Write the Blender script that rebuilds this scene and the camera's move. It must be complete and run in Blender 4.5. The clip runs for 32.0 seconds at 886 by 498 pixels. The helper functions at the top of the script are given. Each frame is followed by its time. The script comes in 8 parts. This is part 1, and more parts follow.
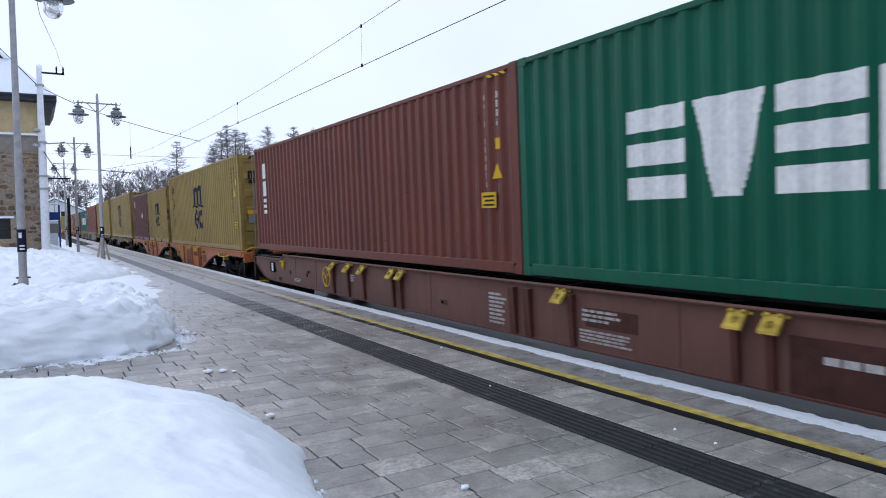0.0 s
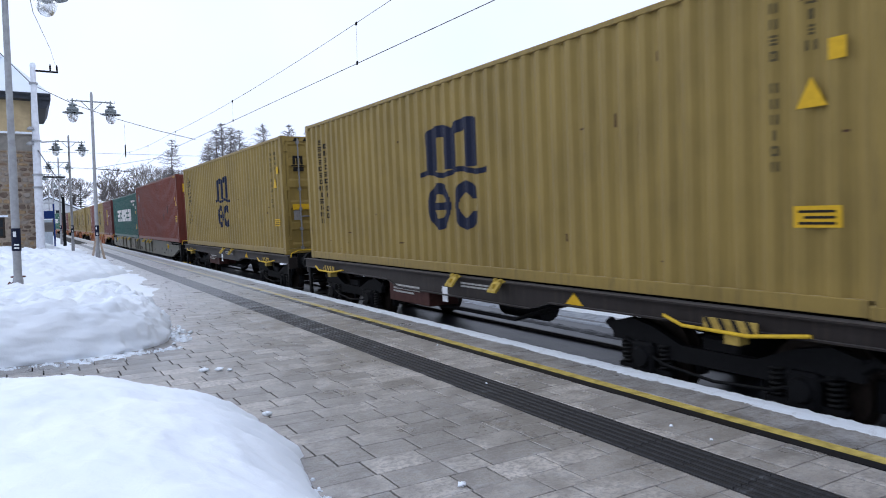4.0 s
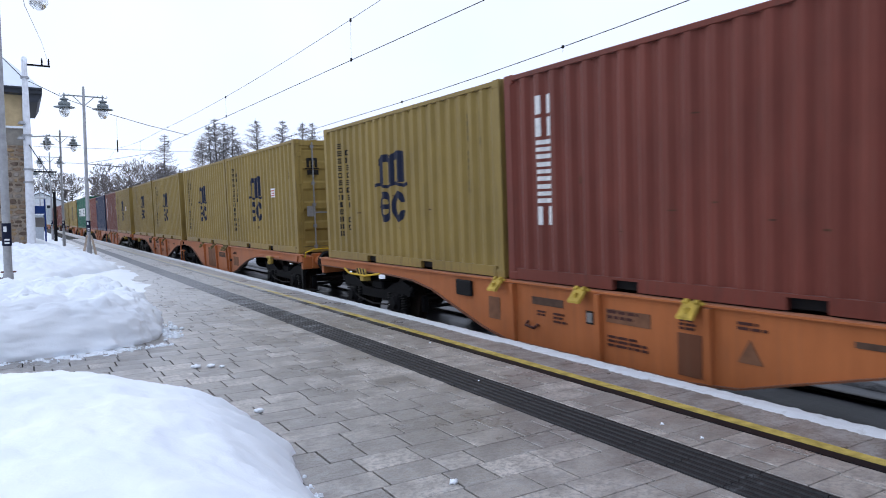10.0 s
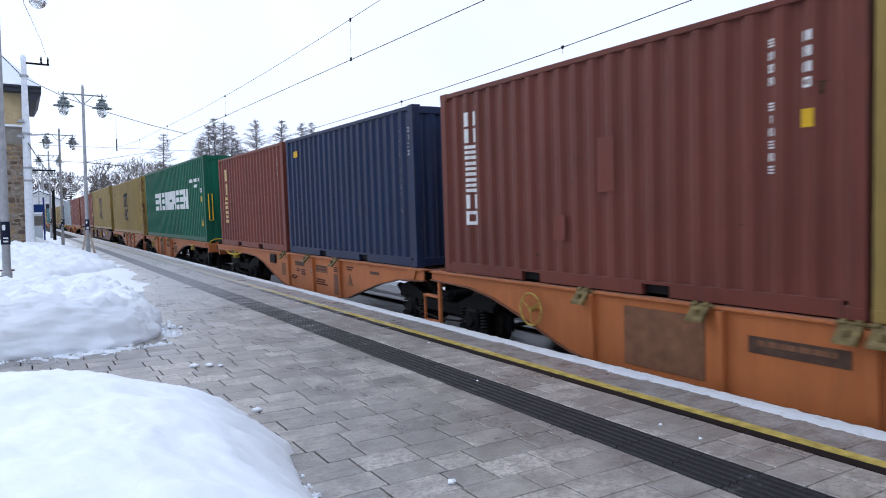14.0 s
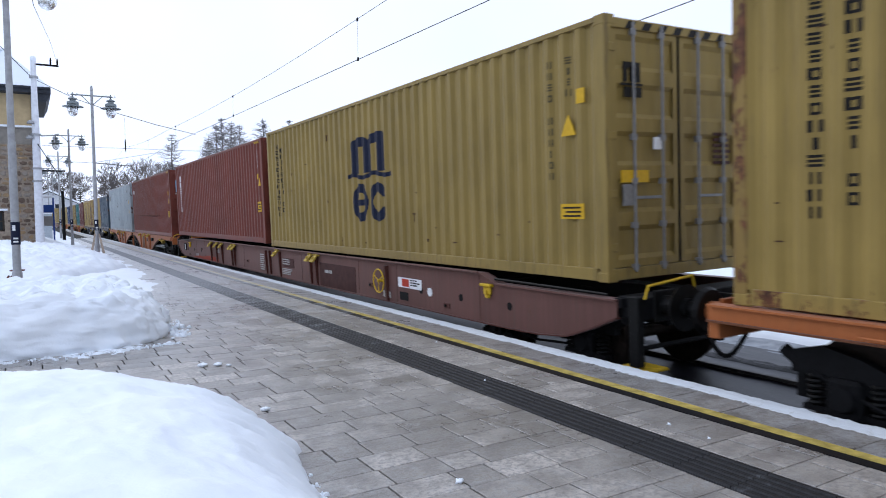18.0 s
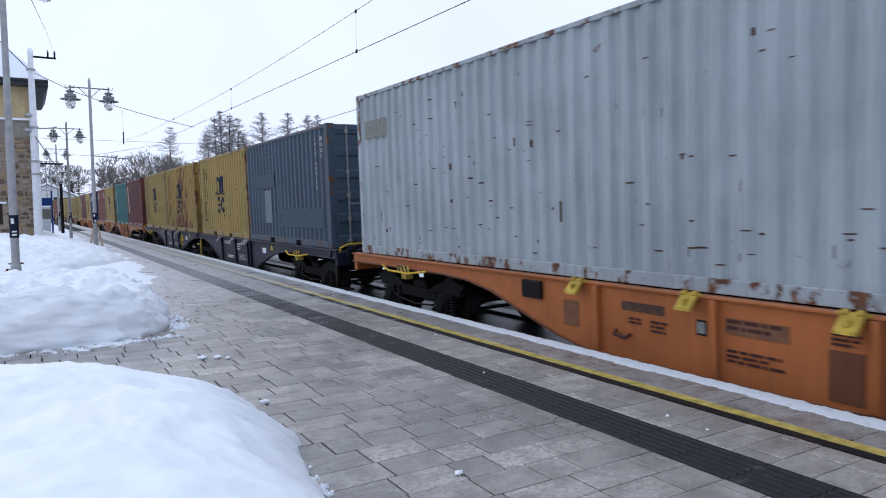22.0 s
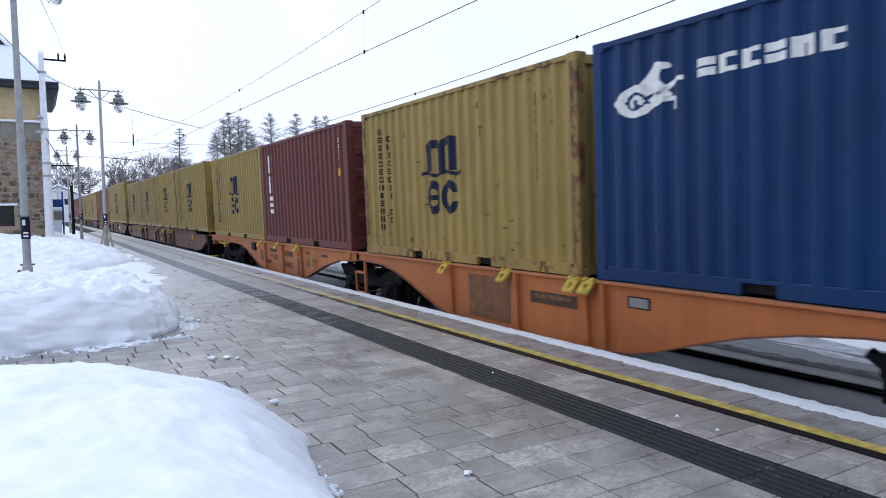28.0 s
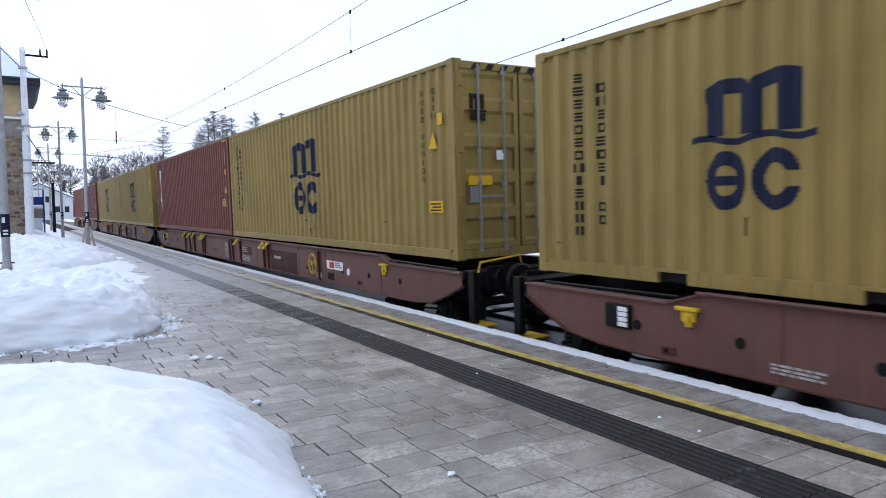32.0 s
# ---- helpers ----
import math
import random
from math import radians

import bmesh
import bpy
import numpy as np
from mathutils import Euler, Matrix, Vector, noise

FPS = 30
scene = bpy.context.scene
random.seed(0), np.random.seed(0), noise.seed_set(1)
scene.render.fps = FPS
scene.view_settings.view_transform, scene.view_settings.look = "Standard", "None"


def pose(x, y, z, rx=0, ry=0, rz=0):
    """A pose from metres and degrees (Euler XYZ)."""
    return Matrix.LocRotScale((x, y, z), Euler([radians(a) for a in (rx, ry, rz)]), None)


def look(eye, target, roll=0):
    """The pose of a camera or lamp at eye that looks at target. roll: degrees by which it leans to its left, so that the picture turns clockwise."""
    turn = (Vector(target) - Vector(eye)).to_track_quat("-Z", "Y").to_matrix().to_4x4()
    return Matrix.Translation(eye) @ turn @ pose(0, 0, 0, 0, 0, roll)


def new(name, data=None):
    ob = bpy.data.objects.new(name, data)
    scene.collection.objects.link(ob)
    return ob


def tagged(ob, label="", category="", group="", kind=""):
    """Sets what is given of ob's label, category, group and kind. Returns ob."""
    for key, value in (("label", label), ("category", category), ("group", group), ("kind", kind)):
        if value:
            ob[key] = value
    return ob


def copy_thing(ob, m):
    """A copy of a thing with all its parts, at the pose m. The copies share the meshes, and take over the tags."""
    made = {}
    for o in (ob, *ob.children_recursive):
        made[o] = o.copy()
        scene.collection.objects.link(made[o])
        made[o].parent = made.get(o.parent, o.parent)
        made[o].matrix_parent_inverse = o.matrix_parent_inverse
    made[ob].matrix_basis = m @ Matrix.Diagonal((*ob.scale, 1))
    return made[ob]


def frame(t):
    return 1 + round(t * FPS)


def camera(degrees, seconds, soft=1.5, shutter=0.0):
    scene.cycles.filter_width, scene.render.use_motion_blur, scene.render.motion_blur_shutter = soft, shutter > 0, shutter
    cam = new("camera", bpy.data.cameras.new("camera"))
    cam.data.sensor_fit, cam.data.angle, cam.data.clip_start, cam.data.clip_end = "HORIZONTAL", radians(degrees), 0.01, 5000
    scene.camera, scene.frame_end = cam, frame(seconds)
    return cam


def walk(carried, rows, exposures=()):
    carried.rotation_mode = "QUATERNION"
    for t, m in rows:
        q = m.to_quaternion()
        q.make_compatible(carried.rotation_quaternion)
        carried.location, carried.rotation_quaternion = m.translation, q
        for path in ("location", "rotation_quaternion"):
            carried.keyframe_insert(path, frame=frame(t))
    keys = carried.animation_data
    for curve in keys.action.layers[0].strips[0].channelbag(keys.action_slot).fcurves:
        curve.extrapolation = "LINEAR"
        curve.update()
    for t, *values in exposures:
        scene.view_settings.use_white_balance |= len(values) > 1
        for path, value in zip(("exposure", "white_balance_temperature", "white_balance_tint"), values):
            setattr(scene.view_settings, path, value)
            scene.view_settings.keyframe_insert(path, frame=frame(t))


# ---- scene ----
PATH = [
    (0.0, pose(0, 0, 1.55, 87.573, 0.917, -30.950)),
    (0.5, pose(0, 0, 1.55, 87.601, 1.073, -30.847)),
    (1.0, pose(0, 0, 1.55, 87.533, 1.003, -30.887)),
    (1.5, pose(0, 0, 1.55, 87.362, 1.106, -30.928)),
    (2.0, pose(0, 0, 1.55, 87.065, 1.013, -30.857)),
    (2.5, pose(0, 0, 1.55, 87.038, 0.954, -31.048)),
    (3.0, pose(0, 0, 1.55, 87.043, 0.983, -31.255)),
    (3.5, pose(0, 0, 1.55, 87.266, 1.084, -31.343)),
    (5.5, pose(0, 0, 1.55, 87.469, 1.047, -31.064)),
    (6.0, pose(0, 0, 1.55, 87.582, 1.045, -31.128)),
    (6.5, pose(0, 0, 1.55, 87.785, 0.949, -31.048)),
    (7.0, pose(0, 0, 1.55, 87.771, 0.933, -31.156)),
    (7.5, pose(0, 0, 1.55, 87.793, 0.814, -31.506)),
    (8.0, pose(0, 0, 1.55, 87.535, 0.788, -31.506)),
    (8.5, pose(0, 0, 1.55, 87.237, 0.647, -31.612)),
    (9.0, pose(0, 0, 1.55, 87.033, 0.660, -31.681)),
    (9.5, pose(0, 0, 1.55, 87.106, 0.756, -31.925)),
    (10.0, pose(0, 0, 1.55, 87.157, 0.723, -31.845)),
    (10.5, pose(0, 0, 1.55, 87.132, 0.657, -31.694)),
    (11.0, pose(0, 0, 1.55, 86.989, 0.563, -31.852)),
    (11.5, pose(0, 0, 1.55, 86.946, 0.651, -31.814)),
    (12.0, pose(0, 0, 1.55, 87.133, 0.715, -31.816)),
    (12.5, pose(0, 0, 1.55, 87.234, 0.724, -31.722)),
    (13.0, pose(0, 0, 1.55, 87.275, 0.676, -31.850)),
    (13.5, pose(0, 0, 1.55, 87.271, 0.558, -31.931)),
    (15.5, pose(0, 0, 1.55, 86.739, 0.455, -31.851)),
    (16.0, pose(0, 0, 1.55, 86.827, 0.471, -31.889)),
    (16.5, pose(0, 0, 1.55, 86.835, 0.556, -31.576)),
    (17.0, pose(0, 0, 1.55, 86.948, 0.625, -31.467)),
    (17.5, pose(0, 0, 1.55, 86.962, 0.656, -31.374)),
    (18.0, pose(0, 0, 1.55, 87.108, 0.652, -31.310)),
    (18.5, pose(0, 0, 1.55, 87.158, 0.654, -31.265)),
    (19.0, pose(0, 0, 1.55, 87.044, 0.741, -31.033)),
    (19.5, pose(0, 0, 1.55, 86.965, 0.587, -31.249)),
    (20.0, pose(0, 0, 1.55, 86.926, 0.591, -31.320)),
    (20.5, pose(0, 0, 1.55, 86.815, 0.704, -31.262)),
    (21.0, pose(0, 0, 1.55, 86.626, 0.755, -31.338)),
    (21.5, pose(0, 0, 1.55, 86.667, 0.589, -31.210)),
    (22.0, pose(0, 0, 1.55, 86.491, 0.715, -31.397)),
    (22.5, pose(0, 0, 1.55, 86.473, 0.804, -31.427)),
    (23.0, pose(0, 0, 1.55, 86.464, 0.838, -31.330)),
    (23.5, pose(0, 0, 1.55, 86.201, 0.702, -31.523)),
    (24.0, pose(0, 0, 1.55, 86.233, 0.596, -31.533)),
    (24.5, pose(0, 0, 1.55, 86.318, 0.521, -31.407)),
    (26.5, pose(0, 0, 1.55, 86.774, 0.807, -31.146)),
    (27.0, pose(0, 0, 1.55, 86.890, 0.840, -30.703)),
    (27.5, pose(0, 0, 1.55, 86.629, 0.914, -30.741)),
    (28.0, pose(0, 0, 1.55, 86.504, 0.925, -30.712)),
    (28.5, pose(0, 0, 1.55, 86.500, 0.833, -30.909)),
    (29.0, pose(0, 0, 1.55, 86.892, 0.803, -30.716)),
    (29.5, pose(0, 0, 1.55, 86.884, 0.866, -30.854)),
    (30.0, pose(0, 0, 1.55, 87.023, 0.766, -30.945)),
    (30.5, pose(0, 0, 1.55, 87.047, 0.614, -31.395)),
    (31.0, pose(0, 0, 1.55, 86.772, 0.669, -31.607)),
    (31.5, pose(0, 0, 1.55, 86.575, 0.695, -31.588)),
    (32.0, pose(0, 0, 1.55, 86.564, 0.460, -31.919)),
]
cam = camera(65.74, 32.0, soft=1.0, shutter=0.12)
walk(cam, PATH, ((0.0, -0.10), (3.0, -0.02), (6.0, 0.02), (8.0, -0.12), (10.0, 0.03), (13.0, 0.05), (17.0, 0.05), (20.0, 0.06), (22.5, -0.13), (24.0, -0.06), (28.0, 0.05), (32.0, 0.06)))

# ------------------------------------------------------------------ world and light
LEAN = 1.485          # cant of the track, degrees towards the platform
RAIL_Z = -0.435       # rail top below the platform surface
TRACK_X = 6.776       # middle of the track
SUN_ELEV, SUN_ROT = radians(32), radians(-24)


def sky_world():
    w = bpy.data.worlds.new("overcast_sky")
    scene.world = w
    w.use_nodes = True
    nt = w.node_tree
    nt.nodes.clear()
    out = nt.nodes.new("ShaderNodeOutputWorld")
    mix = nt.nodes.new("ShaderNodeMixShader")
    sky_bg = nt.nodes.new("ShaderNodeBackground")
    cloud_bg = nt.nodes.new("ShaderNodeBackground")
    sky = nt.nodes.new("ShaderNodeTexSky")
    sky.sky_type, sky.sun_disc = "NISHITA", False
    sky.sun_elevation, sky.sun_rotation = SUN_ELEV, SUN_ROT
    sky_bg.inputs["Strength"].default_value = 0.1
    nt.links.new(sky.outputs[0], sky_bg.inputs[0])
    co = nt.nodes.new("ShaderNodeTexCoord")
    noi = nt.nodes.new("ShaderNodeTexNoise")
    noi.inputs["Scale"].default_value, noi.inputs["Detail"].default_value = 1.6, 5
    ramp = nt.nodes.new("ShaderNodeValToRGB")
    ramp.color_ramp.elements[0].position, ramp.color_ramp.elements[0].color = 0.3, (0.665, 0.755, 0.965, 1)
    ramp.color_ramp.elements[1].position, ramp.color_ramp.elements[1].color = 0.65, (0.785, 0.87, 1.095, 1)
    nt.links.new(co.outputs["Generated"], noi.inputs["Vector"])
    nt.links.new(noi.outputs["Fac"], ramp.inputs["Fac"])
    nt.links.new(ramp.outputs["Color"], cloud_bg.inputs["Color"])
    cloud_bg.inputs["Strength"].default_value = 1.31
    mix.inputs["Fac"].default_value = 0.9
    nt.links.new(sky_bg.outputs[0], mix.inputs[1])
    nt.links.new(cloud_bg.outputs[0], mix.inputs[2])
    nt.links.new(mix.outputs[0], out.inputs["Surface"])


sky_world()
sun = new("sun", bpy.data.lights.new("sun", "SUN"))
sun.data.energy, sun.data.angle, sun.data.color = 0.85, radians(40), (0.90, 0.94, 1.0)
sun.matrix_world = look((30 * math.sin(SUN_ROT) * math.cos(SUN_ELEV), 30 * math.cos(SUN_ROT) * math.cos(SUN_ELEV), 30 * math.sin(SUN_ELEV)), (0, 0, 0))

# ------------------------------------------------------------------ materials
MATS = {}


def nodes_of(name):
    m = bpy.data.materials.new(name)
    m.use_nodes = True
    nt = m.node_tree
    return m, nt, nt.nodes["Principled BSDF"]


def coords(nt, kind="Object", scale=(1, 1, 1)):
    co = nt.nodes.new("ShaderNodeTexCoord")
    mp = nt.nodes.new("ShaderNodeMapping")
    mp.inputs["Scale"].default_value = scale
    nt.links.new(co.outputs[kind], mp.inputs["Vector"])
    return mp.outputs["Vector"]


def noise_node(nt, vec, scale, detail=4, rough=0.55):
    n = nt.nodes.new("ShaderNodeTexNoise")
    n.inputs["Scale"].default_value, n.inputs["Detail"].default_value, n.inputs["Roughness"].default_value = scale, detail, rough
    if vec is not None:
        nt.links.new(vec, n.inputs["Vector"])
    return n.outputs["Fac"]


def ramp_node(nt, fac, p0, p1, c0=(0, 0, 0, 1), c1=(1, 1, 1, 1)):
    r = nt.nodes.new("ShaderNodeValToRGB")
    r.color_ramp.elements[0].position, r.color_ramp.elements[0].color = p0, c0
    r.color_ramp.elements[1].position, r.color_ramp.elements[1].color = p1, c1
    nt.links.new(fac, r.inputs["Fac"])
    return r.outputs["Color"]


def mix_col(nt, fac, a, b, mode="MIX"):
    m = nt.nodes.new("ShaderNodeMix")
    m.data_type, m.blend_type = "RGBA", mode
    for sock, v in ((m.inputs[0], fac), (m.inputs[6], a), (m.inputs[7], b)):
        if isinstance(v, (int, float)):
            sock.default_value = v
        elif isinstance(v, tuple):
            sock.default_value = (*v[:3], 1)
        else:
            nt.links.new(v, sock)
    return m.outputs[2]


def bump_to(nt, bsdf, height, strength, dist=0.01):
    b = nt.nodes.new("ShaderNodeBump")
    b.inputs["Strength"].default_value, b.inputs["Distance"].default_value = strength, dist
    nt.links.new(height, b.inputs["Height"])
    nt.links.new(b.outputs[0], bsdf.inputs["Normal"])


def scaled(nt, val, k, add=0.0):
    m = nt.nodes.new("ShaderNodeMath")
    m.operation = "MULTIPLY_ADD"
    nt.links.new(val, m.inputs[0])
    m.inputs[1].default_value, m.inputs[2].default_value = k, add
    return m.outputs[0]


def painted_steel(name, col, rough=0.5, dirt=0.35, rust=0.0, dirt_col=(0.10, 0.075, 0.055), fade=0.25, scar=False):
    """Paint on corrugated steel: fading, vertical run-off streaks, scuffs and rust."""
    if name in MATS:
        return MATS[name]
    m, nt, b = nodes_of(name)
    vec = coords(nt)
    streak = noise_node(nt, coords(nt, "Object", (3.0, 5.0, 0.35)), 2.0, 6, 0.65)
    blot = noise_node(nt, vec, 0.9, 5, 0.6)
    grain = noise_node(nt, vec, 38, 3)
    pale = tuple(min(0.9, c * 1.25 + 0.006) for c in col)
    dark = tuple(c * 0.76 for c in col)
    base = mix_col(nt, ramp_node(nt, blot, 0.35, 0.68), dark, col)
    base = mix_col(nt, scaled(nt, ramp_node(nt, streak, 0.45, 0.75), fade * 1.6), base, pale)
    base = mix_col(nt, scaled(nt, ramp_node(nt, noise_node(nt, coords(nt, "Object", (4, 7, 0.5)), 2.6, 7, 0.7), 0.52, 0.78), dirt), base, dirt_col)
    base = mix_col(nt, scaled(nt, grain, 0.05), base, dirt_col)
    if rust > 0:
        spots = noise_node(nt, coords(nt, "Object", (1.2, 1.6, 1.0)), 3.2, 9, 0.72)
        lo = 0.74 - 0.22 * rust
        if scar:        # rust breaks out round the emblem and along the foot, running down in streaks
            run = noise_node(nt, coords(nt, "Object", (2.2, 3.2, 0.55)), 2.4, 9, 0.7)
            sep = nt.nodes.new("ShaderNodeSeparateXYZ")
            nt.links.new(vec, sep.inputs[0])
            away = nt.nodes.new("ShaderNodeMath")
            away.operation = "ABSOLUTE"
            nt.links.new(scaled(nt, sep.outputs[1], 0.62, -0.62 * 2.7), away.inputs[0])
            zone = ramp_node(nt, away.outputs[0], 0.1, 1.0, (0.17, 0.17, 0.17, 1), (0, 0, 0, 1))
            foot = ramp_node(nt, sep.outputs[2], 0.1, 0.9, (0.10, 0.10, 0.10, 1), (0, 0, 0, 1))
            spots = mix_col(nt, 1.0, mix_col(nt, 1.0, run, zone, "ADD"), foot, "ADD")
            lo = 0.605
        rmask = ramp_node(nt, spots, lo, lo + 0.05)
        rcol = ramp_node(nt, noise_node(nt, vec, 9, 5), 0.3, 0.7, (0.045, 0.02, 0.012, 1), (0.17, 0.068, 0.03, 1))
        base = mix_col(nt, rmask, base, rcol)
    nt.links.new(base, b.inputs["Base Color"])
    nt.links.new(scaled(nt, blot, 0.25, rough - 0.1), b.inputs["Roughness"])
    b.inputs["Specular IOR Level"].default_value = 0.17
    b.inputs["Sheen Weight"].default_value, b.inputs["Sheen Roughness"].default_value = 0.13, 0.4      # stands in for haze: pales the far, grazing sides
    b.inputs["Sheen Tint"].default_value = (1.0, 0.96, 0.94, 1)
    bump_to(nt, b, noise_node(nt, vec, 5, 6, 0.7), 0.2, 0.012)
    MATS[name] = m
    return m


def plain(name, col, rough=0.6, metal=0.0, var=0.25, scale=14, bump=0.15, spec=0.15):
    if name in MATS:
        return MATS[name]
    m, nt, b = nodes_of(name)
    vec = coords(nt)
    a = noise_node(nt, vec, scale, 5)
    c = noise_node(nt, vec, scale * 0.12, 3)
    base = mix_col(nt, ramp_node(nt, a, 0.3, 0.7), tuple(k * (1 - var) for k in col), tuple(min(1, k * (1 + var * 0.5)) for k in col))
    base = mix_col(nt, scaled(nt, ramp_node(nt, c, 0.4, 0.7), 0.35 * var), base, tuple(k * 0.55 for k in col))
    nt.links.new(base, b.inputs["Base Color"])
    b.inputs["Roughness"].default_value, b.inputs["Metallic"].default_value = rough, metal
    b.inputs["Specular IOR Level"].default_value = spec
    if bump:
        bump_to(nt, b, a, bump, 0.004)
    MATS[name] = m
    return m


def snow_mat(name="snow", dirt=0.0, tone=1.0):
    if name in MATS:
        return MATS[name]
    m, nt, b = nodes_of(name)
    vec = coords(nt)
    big = noise_node(nt, vec, 1.3, 5)
    fine = noise_node(nt, vec, 26, 6, 0.7)
    base = mix_col(nt, ramp_node(nt, big, 0.35, 0.7), tuple(c * tone for c in (0.81, 0.865, 0.925)), tuple(c * tone for c in (0.86, 0.90, 0.94)))
    if dirt > 0:
        specks = noise_node(nt, vec, 7, 8, 0.75)
        base = mix_col(nt, scaled(nt, ramp_node(nt, specks, 0.55, 0.72), dirt), base, (0.25, 0.23, 0.2))
    nt.links.new(base, b.inputs["Base Color"])
    b.inputs["Roughness"].default_value = 0.75
    b.inputs["Specular IOR Level"].default_value = 0.25
    h = nt.nodes.new("ShaderNodeMath")
    h.operation = "MULTIPLY_ADD"
    nt.links.new(fine, h.inputs[0])
    h.inputs[1].default_value = 0.35
    nt.links.new(noise_node(nt, vec, 6, 4), h.inputs[2])
    bump_to(nt, b, h.outputs[0], 0.42, 0.022)
    MATS[name] = m
    return m


def slab_mat(name="paving_slab", col=(0.405, 0.372, 0.342), rime=0.4):
    """Damp concrete slabs: every slab its own tone, worn exposed grit, wet patches."""
    if name in MATS:
        return MATS[name]
    m, nt, b = nodes_of(name)
    geo = nt.nodes.new("ShaderNodeNewGeometry")
    info = nt.nodes.new("ShaderNodeObjectInfo")
    rnd = nt.nodes.new("ShaderNodeMath")
    rnd.operation = "ADD"
    nt.links.new(info.outputs["Random"], rnd.inputs[0])
    nt.links.new(geo.outputs["Random Per Island"], rnd.inputs[1])
    fr = nt.nodes.new("ShaderNodeMath")
    fr.operation = "FRACT"
    nt.links.new(rnd.outputs[0], fr.inputs[0])
    tone = ramp_node(nt, fr.outputs[0], 0.0, 1.0, (col[0] * 0.56, col[1] * 0.55, col[2] * 0.53, 1), (col[0] * 1.36, col[1] * 1.35, col[2] * 1.33, 1))
    pos = geo.outputs["Position"]
    wet = noise_node(nt, pos, 1.1, 6, 0.62)
    grit = noise_node(nt, pos, 30, 3, 0.62)
    frost = noise_node(nt, pos, 7, 7, 0.75)
    base = mix_col(nt, scaled(nt, ramp_node(nt, wet, 0.46, 0.60), 0.75), tone, tuple(c * 0.42 for c in col))
    base = mix_col(nt, scaled(nt, ramp_node(nt, grit, 0.45, 0.60), 0.75), base, (0.075, 0.072, 0.068))
    base = mix_col(nt, scaled(nt, ramp_node(nt, grit, 0.47, 0.38), 0.35), base, (0.5, 0.48, 0.45))
    base = mix_col(nt, scaled(nt, ramp_node(nt, frost, 0.52 - 0.16 * (rime > 0.5), 0.74), rime), base, (0.5, 0.52, 0.55))
    worn = noise_node(nt, pos, 4.5, 8, 0.7)       # blotches within a slab
    base = mix_col(nt, scaled(nt, ramp_node(nt, worn, 0.46, 0.60), 0.62), base, tuple(c * 0.45 for c in col))
    damp = nt.nodes.new("ShaderNodeMapping")        # long damp smears across the rows
    damp.inputs["Scale"].default_value = (0.9, 3.6, 1)
    nt.links.new(pos, damp.inputs["Vector"])
    smear = noise_node(nt, damp.outputs["Vector"], 1.7, 6, 0.68)
    base = mix_col(nt, scaled(nt, ramp_node(nt, smear, 0.48, 0.66), 0.35), base, tuple(c * 0.38 for c in col))
    nt.links.new(base, b.inputs["Base Color"])
    nt.links.new(ramp_node(nt, wet, 0.42, 0.64, (0.44, 0.44, 0.44, 1), (0.26, 0.26, 0.26, 1)), b.inputs["Roughness"])
    b.inputs["Specular IOR Level"].default_value = 0.7
    bump_to(nt, b, grit, 0.7, 0.007)
    MATS[name] = m
    return m


def add_rime(m, amount, y0=6.0, y1=18.0):
    """White rime on the part of the platform that few people walk, growing with the distance along it."""
    nt = m.node_tree
    b = nt.nodes["Principled BSDF"]
    link = b.inputs["Base Color"].links[0]
    geo = nt.nodes.new("ShaderNodeNewGeometry")
    sep = nt.nodes.new("ShaderNodeSeparateXYZ")
    nt.links.new(geo.outputs["Position"], sep.inputs[0])
    along = nt.nodes.new("ShaderNodeMapRange")
    along.inputs["From Min"].default_value, along.inputs["From Max"].default_value = y0, y1
    along.inputs["To Min"].default_value, along.inputs["To Max"].default_value = -0.06, 0.34
    nt.links.new(sep.outputs[1], along.inputs["Value"])
    spread = nt.nodes.new("ShaderNodeMapping")
    spread.inputs["Scale"].default_value = (0.8, 2.2, 1)
    nt.links.new(geo.outputs["Position"], spread.inputs["Vector"])
    add = nt.nodes.new("ShaderNodeMath")
    add.operation = "ADD"
    nt.links.new(noise_node(nt, spread.outputs["Vector"], 2.4, 8, 0.72), add.inputs[0])
    nt.links.new(along.outputs[0], add.inputs[1])
    mask = scaled(nt, ramp_node(nt, add.outputs[0], 0.54, 0.82), amount)
    nt.links.new(mix_col(nt, mask, link.from_socket, (0.56, 0.585, 0.62)), b.inputs["Base Color"])


def glass_mat(name="globe_glass", col=(0.85, 0.87, 0.88), rough=0.25):
    if name in MATS:
        return MATS[name]
    m, nt, b = nodes_of(name)
    b.inputs["Base Color"].default_value = (*col, 1)
    b.inputs["Roughness"].default_value = rough
    b.inputs["Transmission Weight"].default_value = 0.8
    MATS[name] = m
    return m


